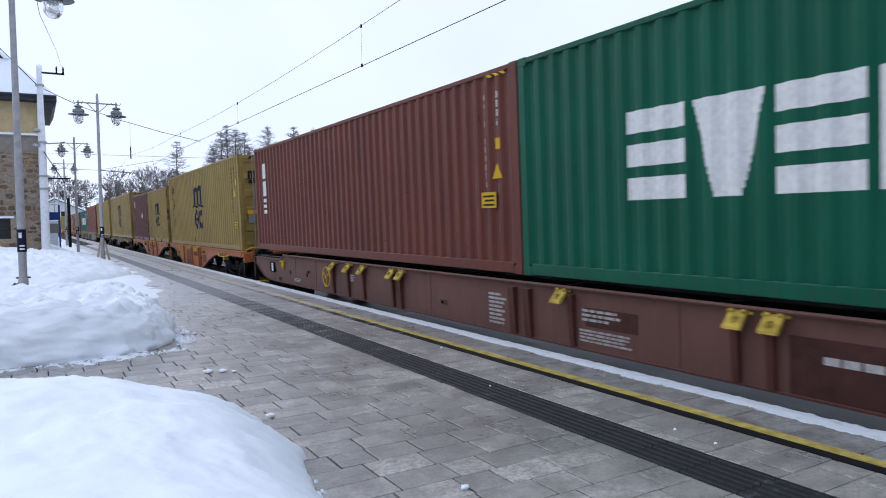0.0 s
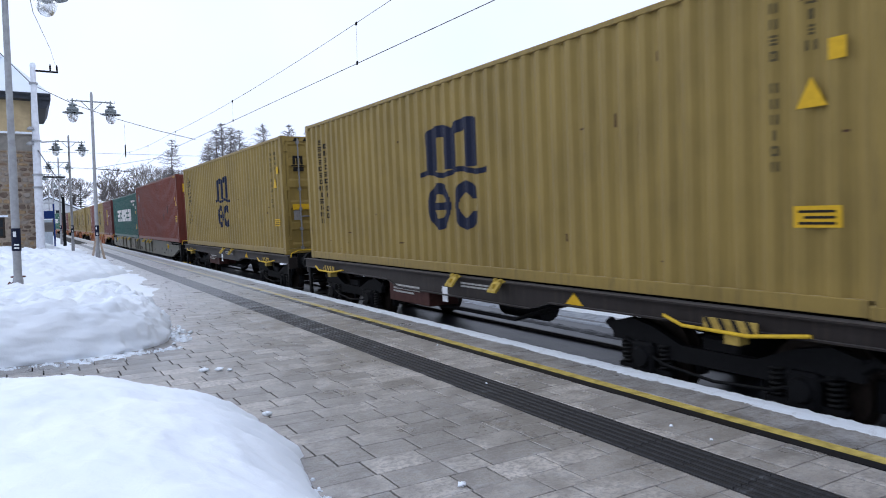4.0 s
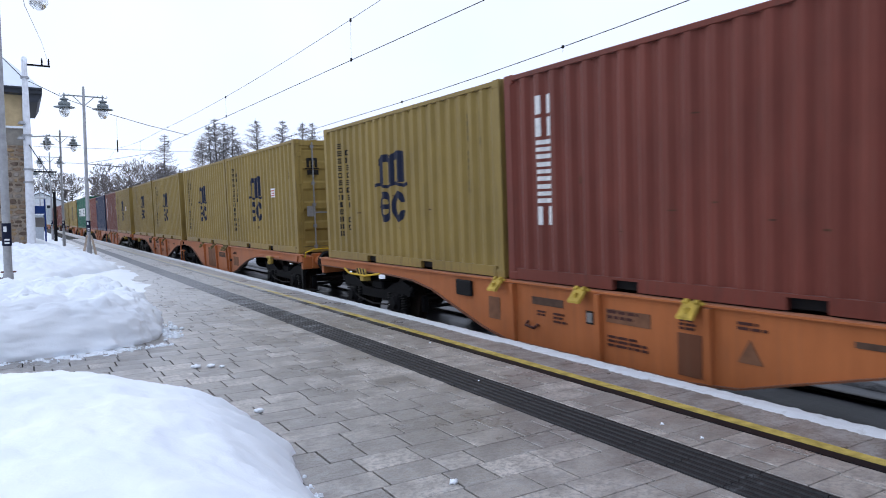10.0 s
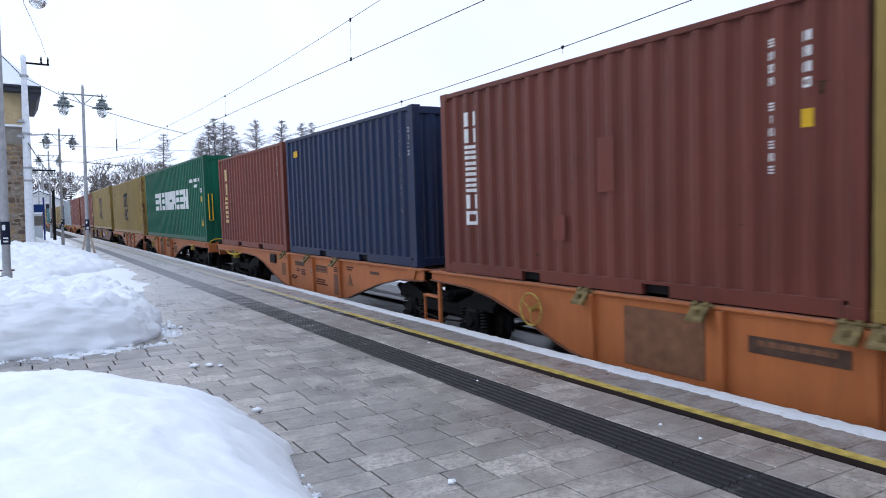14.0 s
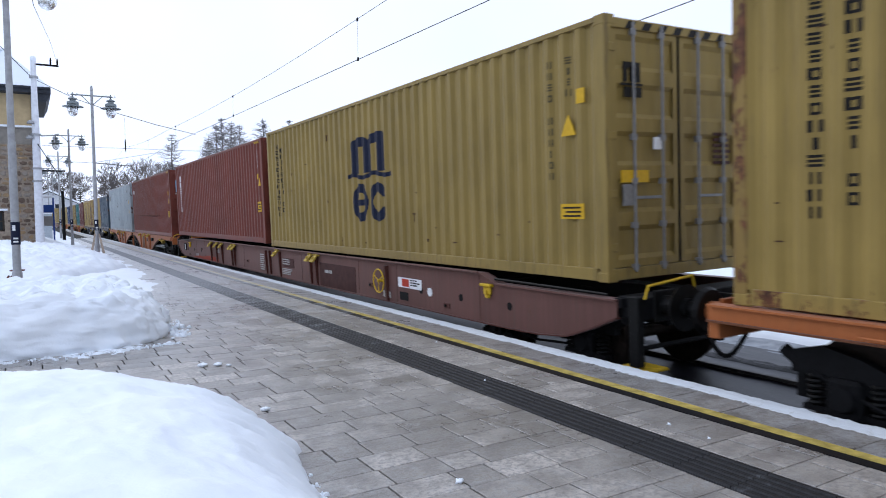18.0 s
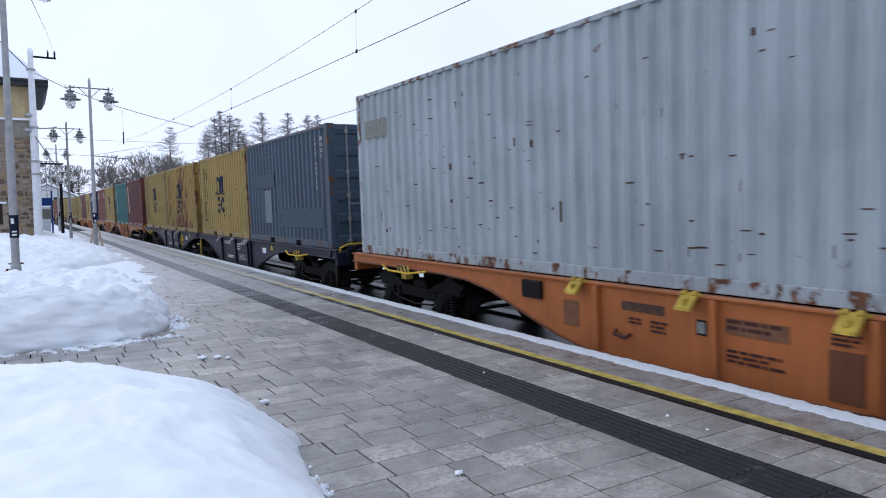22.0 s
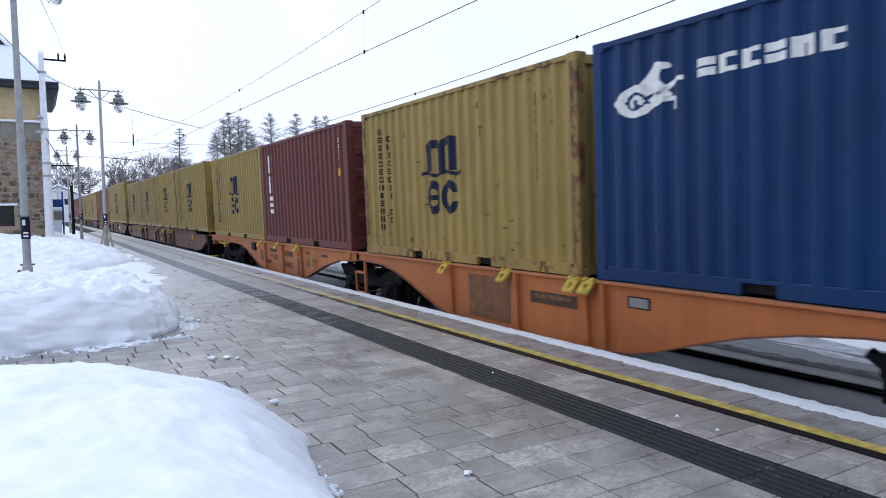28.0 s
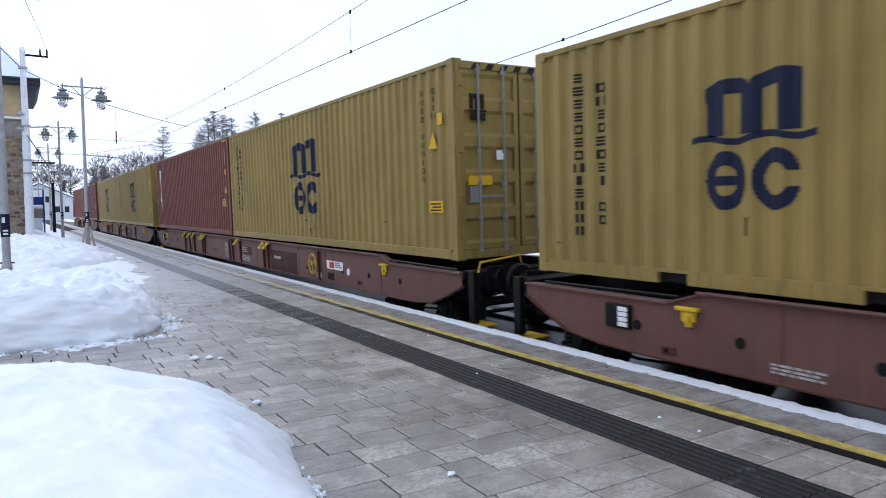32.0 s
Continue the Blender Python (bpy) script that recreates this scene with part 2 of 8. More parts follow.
RAW = {
    "mustard": (0.282, 0.196, 0.054),
    "mustard_rusty": (0.32, 0.222, 0.062),
    "mustard_scarred": (0.31, 0.205, 0.05),
    "brown": (0.172, 0.043, 0.029),
    "brown_pale": (0.148, 0.040, 0.027),
    "maroon": (0.122, 0.03, 0.028),
    "green": (0.0, 0.098, 0.053),
    "sea_green": (0.0, 0.082, 0.068),
    "white": (0.36, 0.415, 0.44),
    "slate": (0.052, 0.084, 0.118),
    "blue": (0.001, 0.03, 0.11),
    "dark_blue": (0.01, 0.024, 0.068),
    "teal": (0.003, 0.125, 0.13),
}
PAINTS = {
    "mustard": painted_steel("mustard_container_paint", RAW["mustard"], dirt=0.22),
    "mustard_rusty": painted_steel("mustard_worn_paint", RAW["mustard_rusty"], dirt=0.35, rust=0.45),
    "mustard_scarred": painted_steel("mustard_heavily_rusted_paint", RAW["mustard_scarred"], dirt=0.4, rust=0.75, scar=True),
    "brown": painted_steel("oxide_brown_container_paint", RAW["brown"], dirt=0.25),
    "brown_pale": painted_steel("faded_brown_container_paint", RAW["brown_pale"], dirt=0.3),
    "maroon": painted_steel("maroon_container_paint", RAW["maroon"], dirt=0.25),
    "green": painted_steel("deep_green_container_paint", RAW["green"], dirt=0.15, dirt_col=(0.008, 0.03, 0.02)),
    "sea_green": painted_steel("sea_green_container_paint", RAW["sea_green"], dirt=0.2, dirt_col=(0.01, 0.03, 0.026)),
    "white": painted_steel("pale_grey_container_paint", RAW["white"], dirt=0.3, rust=0.42),
    "slate": painted_steel("slate_blue_container_paint", RAW["slate"], dirt=0.35, rust=0.45),
    "blue": painted_steel("royal_blue_container_paint", RAW["blue"], dirt=0.2, dirt_col=(0.012, 0.02, 0.035)),
    "dark_blue": painted_steel("dark_blue_container_paint", RAW["dark_blue"], dirt=0.3),
    "teal": painted_steel("teal_container_paint", RAW["teal"], dirt=0.25, dirt_col=(0.02, 0.04, 0.04)),
}
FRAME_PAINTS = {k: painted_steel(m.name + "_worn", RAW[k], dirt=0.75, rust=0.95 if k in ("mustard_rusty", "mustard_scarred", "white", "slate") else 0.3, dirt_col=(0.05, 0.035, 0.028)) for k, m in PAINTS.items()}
POST_RUST = painted_steel("rusted_mustard_post_paint", (0.26, 0.17, 0.05), dirt=0.85, rust=1.15, dirt_col=(0.07, 0.035, 0.03))
WAGON_PAINT = {
    "orange": painted_steel("orange_wagon_paint", (0.43, 0.135, 0.042), rough=0.5, dirt=0.3, fade=0.2),
    "deep_orange": painted_steel("deep_orange_wagon_paint", (0.38, 0.108, 0.034), rough=0.5, dirt=0.35, fade=0.2),
    "rust_brown": painted_steel("rust_brown_wagon_paint", (0.144, 0.066, 0.054), rough=0.6, dirt=0.55, rust=0.45, fade=0.25),
    "red_oxide": painted_steel("red_oxide_wagon_paint", (0.09, 0.027, 0.02), rough=0.6, dirt=0.45, rust=0.3),
    "grey": painted_steel("stone_grey_wagon_paint", (0.155, 0.15, 0.118), rough=0.55, dirt=0.3),
    "orange_edge": painted_steel("rusty_orange_flange_paint", (0.15, 0.055, 0.026), rough=0.6, dirt=0.6, rust=0.5),
    "navy": painted_steel("navy_wagon_paint", (0.006, 0.009, 0.028), rough=0.5, dirt=0.2),
    "black": painted_steel("black_brown_wagon_paint", (0.02, 0.016, 0.015), rough=0.6, dirt=0.35),
}
BLACK_STEEL = plain("grimy_black_steel", (0.007, 0.007, 0.008), 0.65, 0.0, 0.4, 20)
# rubber of hoses and gaskets, and the painted-in shade of openings
DARK_GAP = plain("rubber_and_hole_black", (0.008, 0.008, 0.008), 0.8, 0, 0.3, 20)
GREASE = plain("oily_steel", (0.010, 0.010, 0.010), 0.5, 0.3, 0.4, 25)
WHEEL_MAT = plain("rusty_wheel_steel", (0.03, 0.022, 0.018), 0.6, 0.3, 0.45, 18)
GALV = plain("galvanised_steel", (0.36, 0.37, 0.38), 0.45, 0.6, 0.2, 18)
BAR_STEEL = plain("grey_locking_bar_steel", (0.24, 0.235, 0.23), 0.5, 0.3, 0.2, 18)
SAFETY_YELLOW = plain("safety_yellow_paint", (0.62, 0.40, 0.03), 0.5, 0, 0.3, 16)
GRIMY_YELLOW = plain("grimy_yellow_paint", (0.40, 0.28, 0.07), 0.6, 0, 0.5, 12)
FLAP_YELLOW = plain("worn_yellow_paint", (0.46, 0.32, 0.055), 0.6, 0, 0.5, 10)
CAKED_YELLOW = plain("grime_caked_yellow_paint", (0.17, 0.125, 0.055), 0.7, 0, 0.6, 12)
WHITE_PAINT = plain("white_marking_paint", (0.72, 0.72, 0.70), 0.6, 0, 0.15, 20)
GREY_PAINT = plain("faded_marking_paint", (0.42, 0.41, 0.39), 0.65, 0, 0.25, 20)
NAVY_INK = plain("navy_marking_paint", (0.010, 0.014, 0.035), 0.5, 0, 0.25, 20)
BLACK_INK = plain("black_marking_paint", (0.016, 0.014, 0.012), 0.6, 0, 0.25, 20)
FADED_INK = plain("faded_dark_marking_paint", (0.10, 0.078, 0.034), 0.6, 0, 0.35, 14)
GOLD_INK = plain("gold_marking_paint", (0.42, 0.27, 0.04), 0.55, 0, 0.25, 20)
LABEL_YELLOW = plain("yellow_label", (0.62, 0.37, 0.02), 0.5, 0, 0.12, 20)
LABEL_WHITE = plain("white_label", (0.75, 0.76, 0.77), 0.5, 0, 0.08, 20)
LABEL_BLUE = plain("blue_label", (0.02, 0.06, 0.25), 0.4, 0, 0.1, 20)
LABEL_SKY = plain("light_blue_label", (0.22, 0.42, 0.6), 0.4, 0, 0.1, 20)
LABEL_GREEN = plain("green_label", (0.02, 0.22, 0.14), 0.5, 0, 0.1, 20)
LABEL_GREY = plain("grey_plate", (0.24, 0.23, 0.22), 0.55, 0.1, 0.2, 20)
LABEL_RED = plain("red_label", (0.45, 0.05, 0.03), 0.5, 0, 0.1, 20)
BROWN_PANEL = plain("dark_brown_panel", (0.065, 0.026, 0.022), 0.6, 0, 0.3, 8)
RUST_NICK = plain("rusty_nick", (0.085, 0.045, 0.025), 0.8, 0, 0.5, 25)
STRIP_BROWN = plain("dark_strip_plate", (0.085, 0.05, 0.035), 0.65, 0, 0.35, 10)
TAN_PANEL = plain("dull_tan_panel", (0.19, 0.09, 0.05), 0.65, 0, 0.3, 8)
SNOW = snow_mat()
SNOW_DIRTY = snow_mat("trodden_snow", 0.75)
SLUSH = plain("slushy_ballast", (0.36, 0.385, 0.42), 0.7, 0, 0.4, 5, 0.6)
SNOW_EDGE = snow_mat("grainy_edge_snow", 0.55, 0.74)
SLAB = slab_mat()
EDGE_SLAB = slab_mat("edge_slab", (0.235, 0.205, 0.175), 0.6)
TACTILE = plain("tactile_anthracite_concrete", (0.027, 0.027, 0.029), 0.55, 0, 0.35, 30)
LINE_YELLOW = plain("yellow_line_paint", (0.50, 0.385, 0.105), 0.6, 0, 0.45, 9)
LINE_BLACK = plain("black_line_paint", (0.012, 0.012, 0.014), 0.5, 0, 0.3, 30)
for rimed, much in ((SLAB, 0.6), (EDGE_SLAB, 0.5), (TACTILE, 0.4), (LINE_YELLOW, 0.6), (LINE_BLACK, 0.6)):
    add_rime(rimed, much)
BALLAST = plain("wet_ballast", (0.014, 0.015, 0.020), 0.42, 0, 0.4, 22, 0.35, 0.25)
DARK_BALLAST = plain("dark_wet_ballast", (0.03, 0.031, 0.034), 0.6, 0, 0.5, 30, 0.6, 0.3)
JOINT = plain("joint_sand", (0.022, 0.021, 0.02), 0.8, 0, 0.4, 40)
CONCRETE = plain("platform_concrete", (0.22, 0.21, 0.2), 0.8, 0, 0.35, 8)
RAIL_STEEL = plain("rail_steel", (0.075, 0.068, 0.062), 0.5, 0.6, 0.4, 12)
POLE_GREY = plain("grey_pole_paint", (0.36, 0.365, 0.375), 0.5, 0.2, 0.2, 10)
WIRE_GREY = plain("weathered_wire", (0.07, 0.07, 0.072), 0.6, 0.2, 0.2, 10)
LANTERN_GREY = plain("lantern_grey_green_paint", (0.22, 0.245, 0.25), 0.45, 0.3, 0.2, 14)
# bark, bare and larch twigs, needles: distance haze is lightened into their colours
BARK = plain("dark_bark", (0.09, 0.08, 0.074), 0.9, 0, 0.5, 9, 0.4)
DARK_TWIG = plain("bare_twig", (0.16, 0.145, 0.142), 0.9, 0, 0.5, 9, 0)
TWIG = plain("hazy_frosted_twig", (0.23, 0.225, 0.235), 0.9, 0, 0.5, 9, 0)
FROST_TWIG = plain("snowy_twig", (0.42, 0.42, 0.44), 0.9, 0, 0.6, 3, 0)
NEEDLE = plain("dark_needles", (0.075, 0.085, 0.082), 0.9, 0, 0.5, 6, 0)

# ------------------------------------------------------------------ mesh helpers
MESHES = {}


def thing(name, m, label, category, group="", kind=""):
    ob = new(name)
    ob.empty_display_size = 0.3
    ob.matrix_basis = m
    return tagged(ob, label, category, group, kind)


def to_mesh(name, bm, smooth=False):
    me = bpy.data.meshes.new(name)
    bm.normal_update()
    bm.to_mesh(me)
    bm.free()
    me.materials.append(None)
    if smooth:
        me.shade_smooth()
    return me


def cached(key, build, smooth=False):
    if key not in MESHES:
        MESHES[key] = to_mesh(str(key[0]), build(), smooth)
    return MESHES[key]


def put_mesh(name, me, material, parent=None, m=None, label=""):
    ob = new(name, me)
    if m is not None:
        ob.matrix_basis = m
    if parent is not None:
        ob.parent = parent
    slot = ob.material_slots[0]
    slot.link = "OBJECT"
    slot.material = material
    if label:
        ob["label"] = label
    return ob


def part(name, bm, material, parent, label="", m=None, smooth=False):
    return put_mesh(name, to_mesh(name, bm, smooth), material, parent, m, label)


def bm_box(x0, x1, y0, y1, z0, z1, bevel=0.0, bm=None):
    b = bm or bmesh.new()
    vs = [b.verts.new(p) for p in ((x0, y0, z0), (x1, y0, z0), (x1, y1, z0), (x0, y1, z0), (x0, y0, z1), (x1, y0, z1), (x1, y1, z1), (x0, y1, z1))]
    fs = [b.faces.new([vs[i] for i in f]) for f in ((0, 3, 2, 1), (4, 5, 6, 7), (0, 1, 5, 4), (1, 2, 6, 5), (2, 3, 7, 6), (3, 0, 4, 7))]
    if bevel:
        bmesh.ops.bevel(b, geom=list({e for f in fs for e in f.edges}), offset=bevel, segments=1, affect="EDGES")
    return b


def bm_cyl(p, q, r0, r1=None, n=12, bm=None, caps=True):
    b = bm or bmesh.new()
    p, q = Vector(p), Vector(q)
    r1 = r0 if r1 is None else r1
    w = (q - p).normalized()
    a = w.orthogonal().normalized()
    c = w.cross(a)
    lo = [b.verts.new(p + (a * math.cos(k * math.tau / n) + c * math.sin(k * math.tau / n)) * r0) for k in range(n)]
    hi = [b.verts.new(q + (a * math.cos(k * math.tau / n) + c * math.sin(k * math.tau / n)) * r1) for k in range(n)]
    for k in range(n):
        b.faces.new((lo[k], lo[(k + 1) % n], hi[(k + 1) % n], hi[k]))
    if caps:
        b.faces.new(lo[::-1])
        b.faces.new(hi)
    return b


def bm_tube(points, r, n=8, bm=None):
    """One continuous tube along the points, with closed ends."""
    b = bm or bmesh.new()
    pts = [Vector(p) for p in points]
    side = None
    rings = []
    for i, p in enumerate(pts):
        w = (pts[min(i + 1, len(pts) - 1)] - pts[max(i - 1, 0)]).normalized()
        side = w.orthogonal() if side is None else side - w * side.dot(w)
        side = side.normalized()
        up = w.cross(side)
        rings.append([b.verts.new(p + side * (r * math.cos(k * math.tau / n)) + up * (r * math.sin(k * math.tau / n))) for k in range(n)])
    for lo, hi in zip(rings[:-1], rings[1:]):
        for k in range(n):
            b.faces.new((lo[k], lo[(k + 1) % n], hi[(k + 1) % n], hi[k]))
    b.faces.new(rings[0][::-1])
    b.faces.new(rings[-1])
    return b


def bm_revolve(profile, n=20, bm=None, centre=(0, 0, 0)):
    """profile: (radius, height) pairs, turned round the z axis."""
    b = bm or bmesh.new()
    rings = []
    for r, z in profile:
        rings.append([b.verts.new((centre[0] + r * math.cos(k * math.tau / n), centre[1] + r * math.sin(k * math.tau / n), centre[2] + z)) for k in range(n)])
    for lo, hi in zip(rings[:-1], rings[1:]):
        for k in range(n):
            b.faces.new((lo[k], lo[(k + 1) % n], hi[(k + 1) % n], hi[k]))
    b.faces.new(rings[0][::-1])
    b.faces.new(rings[-1])
    return b


def bm_torus(centre, axis, r, t, n=24, k=8, bm=None):
    b = bm or bmesh.new()
    w = Vector(axis).normalized()
    a = w.orthogonal().normalized()
    c = w.cross(a)
    rings = []
    for i in range(n):
        d = a * math.cos(i * math.tau / n) + c * math.sin(i * math.tau / n)
        rings.append([b.verts.new(Vector(centre) + d * (r + t * math.cos(j * math.tau / k)) + w * t * math.sin(j * math.tau / k)) for j in range(k)])
    for i in range(n):
        for j in range(k):
            b.faces.new((rings[i][j], rings[(i + 1) % n][j], rings[(i + 1) % n][(j + 1) % k], rings[i][(j + 1) % k]))
    return b


def bm_prism(poly, axis, a0, a1, bm=None):
    """A polygon of (u, v) pairs drawn out from a0 to a1 along the axis x, y or z."""
    b = bm or bmesh.new()

    def at(u, v, a):
        return {"x": (a, u, v), "y": (u, a, v), "z": (u, v, a)}[axis]
    lo = [b.verts.new(at(u, v, a0)) for u, v in poly]
    hi = [b.verts.new(at(u, v, a1)) for u, v in poly]
    n = len(poly)
    for k in range(n):
        b.faces.new((lo[k], lo[(k + 1) % n], hi[(k + 1) % n], hi[k]))
    b.faces.new(lo[::-1])
    b.faces.new(hi)
    bmesh.ops.recalc_face_normals(b, faces=b.faces)
    return b


# ------------------------------------------------------------------ containers
PITCH, DEPTH = 0.278, 0.04
LEN = {20: 6.10, 40: 12.28, 41: 12.28, 42: 12.28, 43: 12.28, 44: 12.28}      # 41 to 44: forty feet long, but of a lower build
TALL = {20: 2.65, 40: 2.97, 41: 2.65, 42: 2.80, 43: 2.91, 44: 2.86}
HALF = 1.219
SIDE_IN = 0.012       # outer ridges of the side sheet stand this far behind the rails


def corr_breaks(a, b, pitch=PITCH):
    """(place, depth) points of a trapezoid corrugation between a and b; depth 0 is the outer ridge."""
    n = max(2, round((b - a) / pitch))
    p = (b - a) / n
    pts = [(a, 0.0)]
    for k in range(n):
        s = a + k * p
        pts += [(s + p * 0.24, 0.0), (s + p * 0.5 - p * 0.02, DEPTH), (s + p * 0.74, DEPTH), (s + p * 0.98, 0.0)]
    pts.append((b, 0.0))
    return pts


def depth_at(pts, y):
    for (y0, d0), (y1, d1) in zip(pts[:-1], pts[1:]):
        if y0 <= y <= y1:
            return d0 + (d1 - d0) * (y - y0) / max(1e-9, y1 - y0)
    return 0.0


def side_pts(size):
    return corr_breaks(0.13, LEN[size] - 0.13)


def bm_side(size, sign):
    """Corrugated side sheet; sign -1 is the side at negative x."""
    bm = bmesh.new()
    z0, z1 = 0.155, TALL[size] - 0.06
    prev = None
    for y, d in side_pts(size):
        x = sign * (HALF - SIDE_IN - d)
        cur = [bm.verts.new((x, y, z0)), bm.verts.new((x, y, z1)), bm.verts.new((x - sign * 0.03, y, z0)), bm.verts.new((x - sign * 0.03, y, z1))]
        if prev:
            bm.faces.new((prev[0], cur[0], cur[1], prev[1]))
            bm.faces.new((prev[2], prev[3], cur[3], cur[2]))
        prev = cur
    bmesh.ops.recalc_face_normals(bm, faces=bm.faces)
    return bm


def bm_end(size, y, face):
    """Corrugated end wall at y; face -1 looks towards negative y."""
    bm = bmesh.new()
    z0, z1 = 0.15, TALL[size] - 0.11
    prev = None
    for x, d in corr_breaks(-HALF + 0.1, HALF - 0.1, 0.25):
        yy = y - face * (0.02 + d)
        cur = [bm.verts.new((x, yy, z0)), bm.verts.new((x, yy, z1))]
        if prev:
            bm.faces.new((prev[0], cur[0], cur[1], prev[1]))
        prev = cur
    bmesh.ops.recalc_face_normals(bm, faces=bm.faces)
    return bm


def bm_door(size, x0, x1):
    """A door leaf with pressed horizontal panels, outer face towards negative y."""
    bm = bmesh.new()
    z0, z1 = 0.16, TALL[size] - 0.14
    n = 5
    h = (z1 - z0) / n
    prof = [(z0, 0.0)]
    for k in range(n):
        s = z0 + k * h
        prof += [(s + h * 0.16, 0.0), (s + h * 0.26, 0.034), (s + h * 0.78, 0.034), (s + h * 0.88, 0.0)]
    prof.append((z1, 0.0))
    for xa, xb, flat in ((x0, x0 + 0.09, True), (x0 + 0.09, x1 - 0.09, False), (x1 - 0.09, x1, True)):
        prev = None
        for z, d in prof:
            yy = 0.03 + (0.0 if flat else d)
            cur = [bm.verts.new((xa, yy, z)), bm.verts.new((xb, yy, z))]
            if prev:
                bm.faces.new((prev[0], prev[1], cur[1], cur[0]))
            prev = cur
    bm_box(x0, x1, 0.068, 0.08, z0, z1, 0, bm)
    bm_box(x0, x0 + 0.02, 0.03, 0.068, z0, z1, 0, bm)
    bm_box(x1 - 0.02, x1, 0.03, 0.068, z0, z1, 0, bm)
    bmesh.ops.remove_doubles(bm, verts=bm.verts, dist=0.0005)
    bmesh.ops.recalc_face_normals(bm, faces=bm.faces)
    return bm


def bm_casting(x, y, z, sx, sy, sz):
    b = bm_box(min(x, x + sx), max(x, x + sx), min(y, y + sy), max(y, y + sy), min(z, z + sz), max(z, z + sz), 0.012)
    return b


def bm_bottom_rail(size, sign):
    b = bmesh.new()
    xa, xb = sorted((sign * (HALF - 0.002), sign * (HALF - 0.06)))
    L = LEN[size]
    if size == 20:
        comb = [(0.178, 0.158), (0.178, 0.015), (1.87, 0.015), (1.87, 0.128), (2.23, 0.128), (2.23, 0.015)]
        bm_prism(comb + [(L - y, z) for y, z in comb[::-1]], "x", xa, xb, b)
    else:
        bm_box(xa, xb, 0.178, L - 0.178, 0.015, 0.158, 0.006, b)
    return b


def bm_mark(size, y0, y1, spans, step=0.02, lift=0.004, pts=None):
    """Painted mark that follows the corrugation of the near side. spans(y) gives the painted (z0, z1) pieces at y."""
    bm = bmesh.new()
    pts = pts or side_pts(size)
    ys = sorted({round(y0 + (y1 - y0) * k / max(1, round((y1 - y0) / step)), 4) for k in range(max(1, round((y1 - y0) / step)) + 1)}
                | {round(y, 4) for y, d in pts if y0 < y < y1})
    for a, b in zip(ys[:-1], ys[1:]):
        if b - a < 1e-4:
            continue
        xa, xb = -(HALF - SIDE_IN - depth_at(pts, a)) - lift, -(HALF - SIDE_IN - depth_at(pts, b)) - lift
        for z0, z1 in spans((a + b) / 2):
            bm.faces.new([bm.verts.new(p) for p in ((xa, a, z0), (xa, a, z1), (xb, b, z1), (xb, b, z0))])
    bmesh.ops.recalc_face_normals(bm, faces=bm.faces)
    for f in bm.faces:
        if f.normal.x > 0:
            f.normal_flip()
    return bm


def rects(*rs):
    """Spans of a set of rectangles (y0, y1, z0, z1)."""
    def spans(y):
        return [(z0, z1) for a, b, z0, z1 in rs if a <= y <= b]
    return spans


def emblem_spans(yc, zc, w, h):
    """Comb of three rounded uprights over a wavy line over two rings. Seen from outside, the far end is on the left."""
    top, mid, low = zc + h * 0.5, zc + h * 0.02, zc - h * 0.5

    def spans(y):
        s = (yc - y) / (w * 0.5)            # -1 at the far edge, 1 at the near edge
        out = []
        if -1 <= s <= 1:
            z_top = None
            if s > -0.95:
                lift = max(0.0, 1 - ((abs(s) % 1 - 0.5) / 0.5) ** 2) ** 0.5
                z_top = top - h * 0.07 * (1 - lift) - h * 0.02 * (1 - s)
            upright = -0.93 < s < -0.52 or -0.2 < s < 0.22 or 0.55 < s < 0.96
            if z_top is not None and s < 0.97:
                out.append((mid + h * 0.035 if upright else z_top - h * 0.11, z_top))
        wave = mid - h * 0.0 + h * 0.02 * math.sin(s * 5)
        if -1.22 < s < 1.25:
            out.append((wave - h * 0.018, wave + h * 0.03))
        for c in (-0.5, 0.5):
            q = (s - c) / 0.44
            if abs(q) < 1:
                ro = (1 - q * q) ** 0.5 * h * 0.22
                ri = max(0.0, 1 - (q / 0.52) ** 2) ** 0.5 * h * 0.115
                zz = low + h * 0.22
                pieces = [(zz + ri, zz + ro), (zz - ro, zz - ri)] if ri > 0.005 else [(zz - ro, zz + ro)]
                if c > 0 and q > 0.3:           # the near ring is open towards the near end
                    pieces = [p for z0, z1 in pieces for p in ((z0, min(z1, zz - h * 0.055)), (max(z0, zz + h * 0.055), z1)) if p[1] > p[0]]
                if c < 0 and abs(q) < 0.5:      # the far one has a bar across
                    pieces.append((zz - h * 0.035, zz + h * 0.035))
                out += pieces
        return out
    return spans


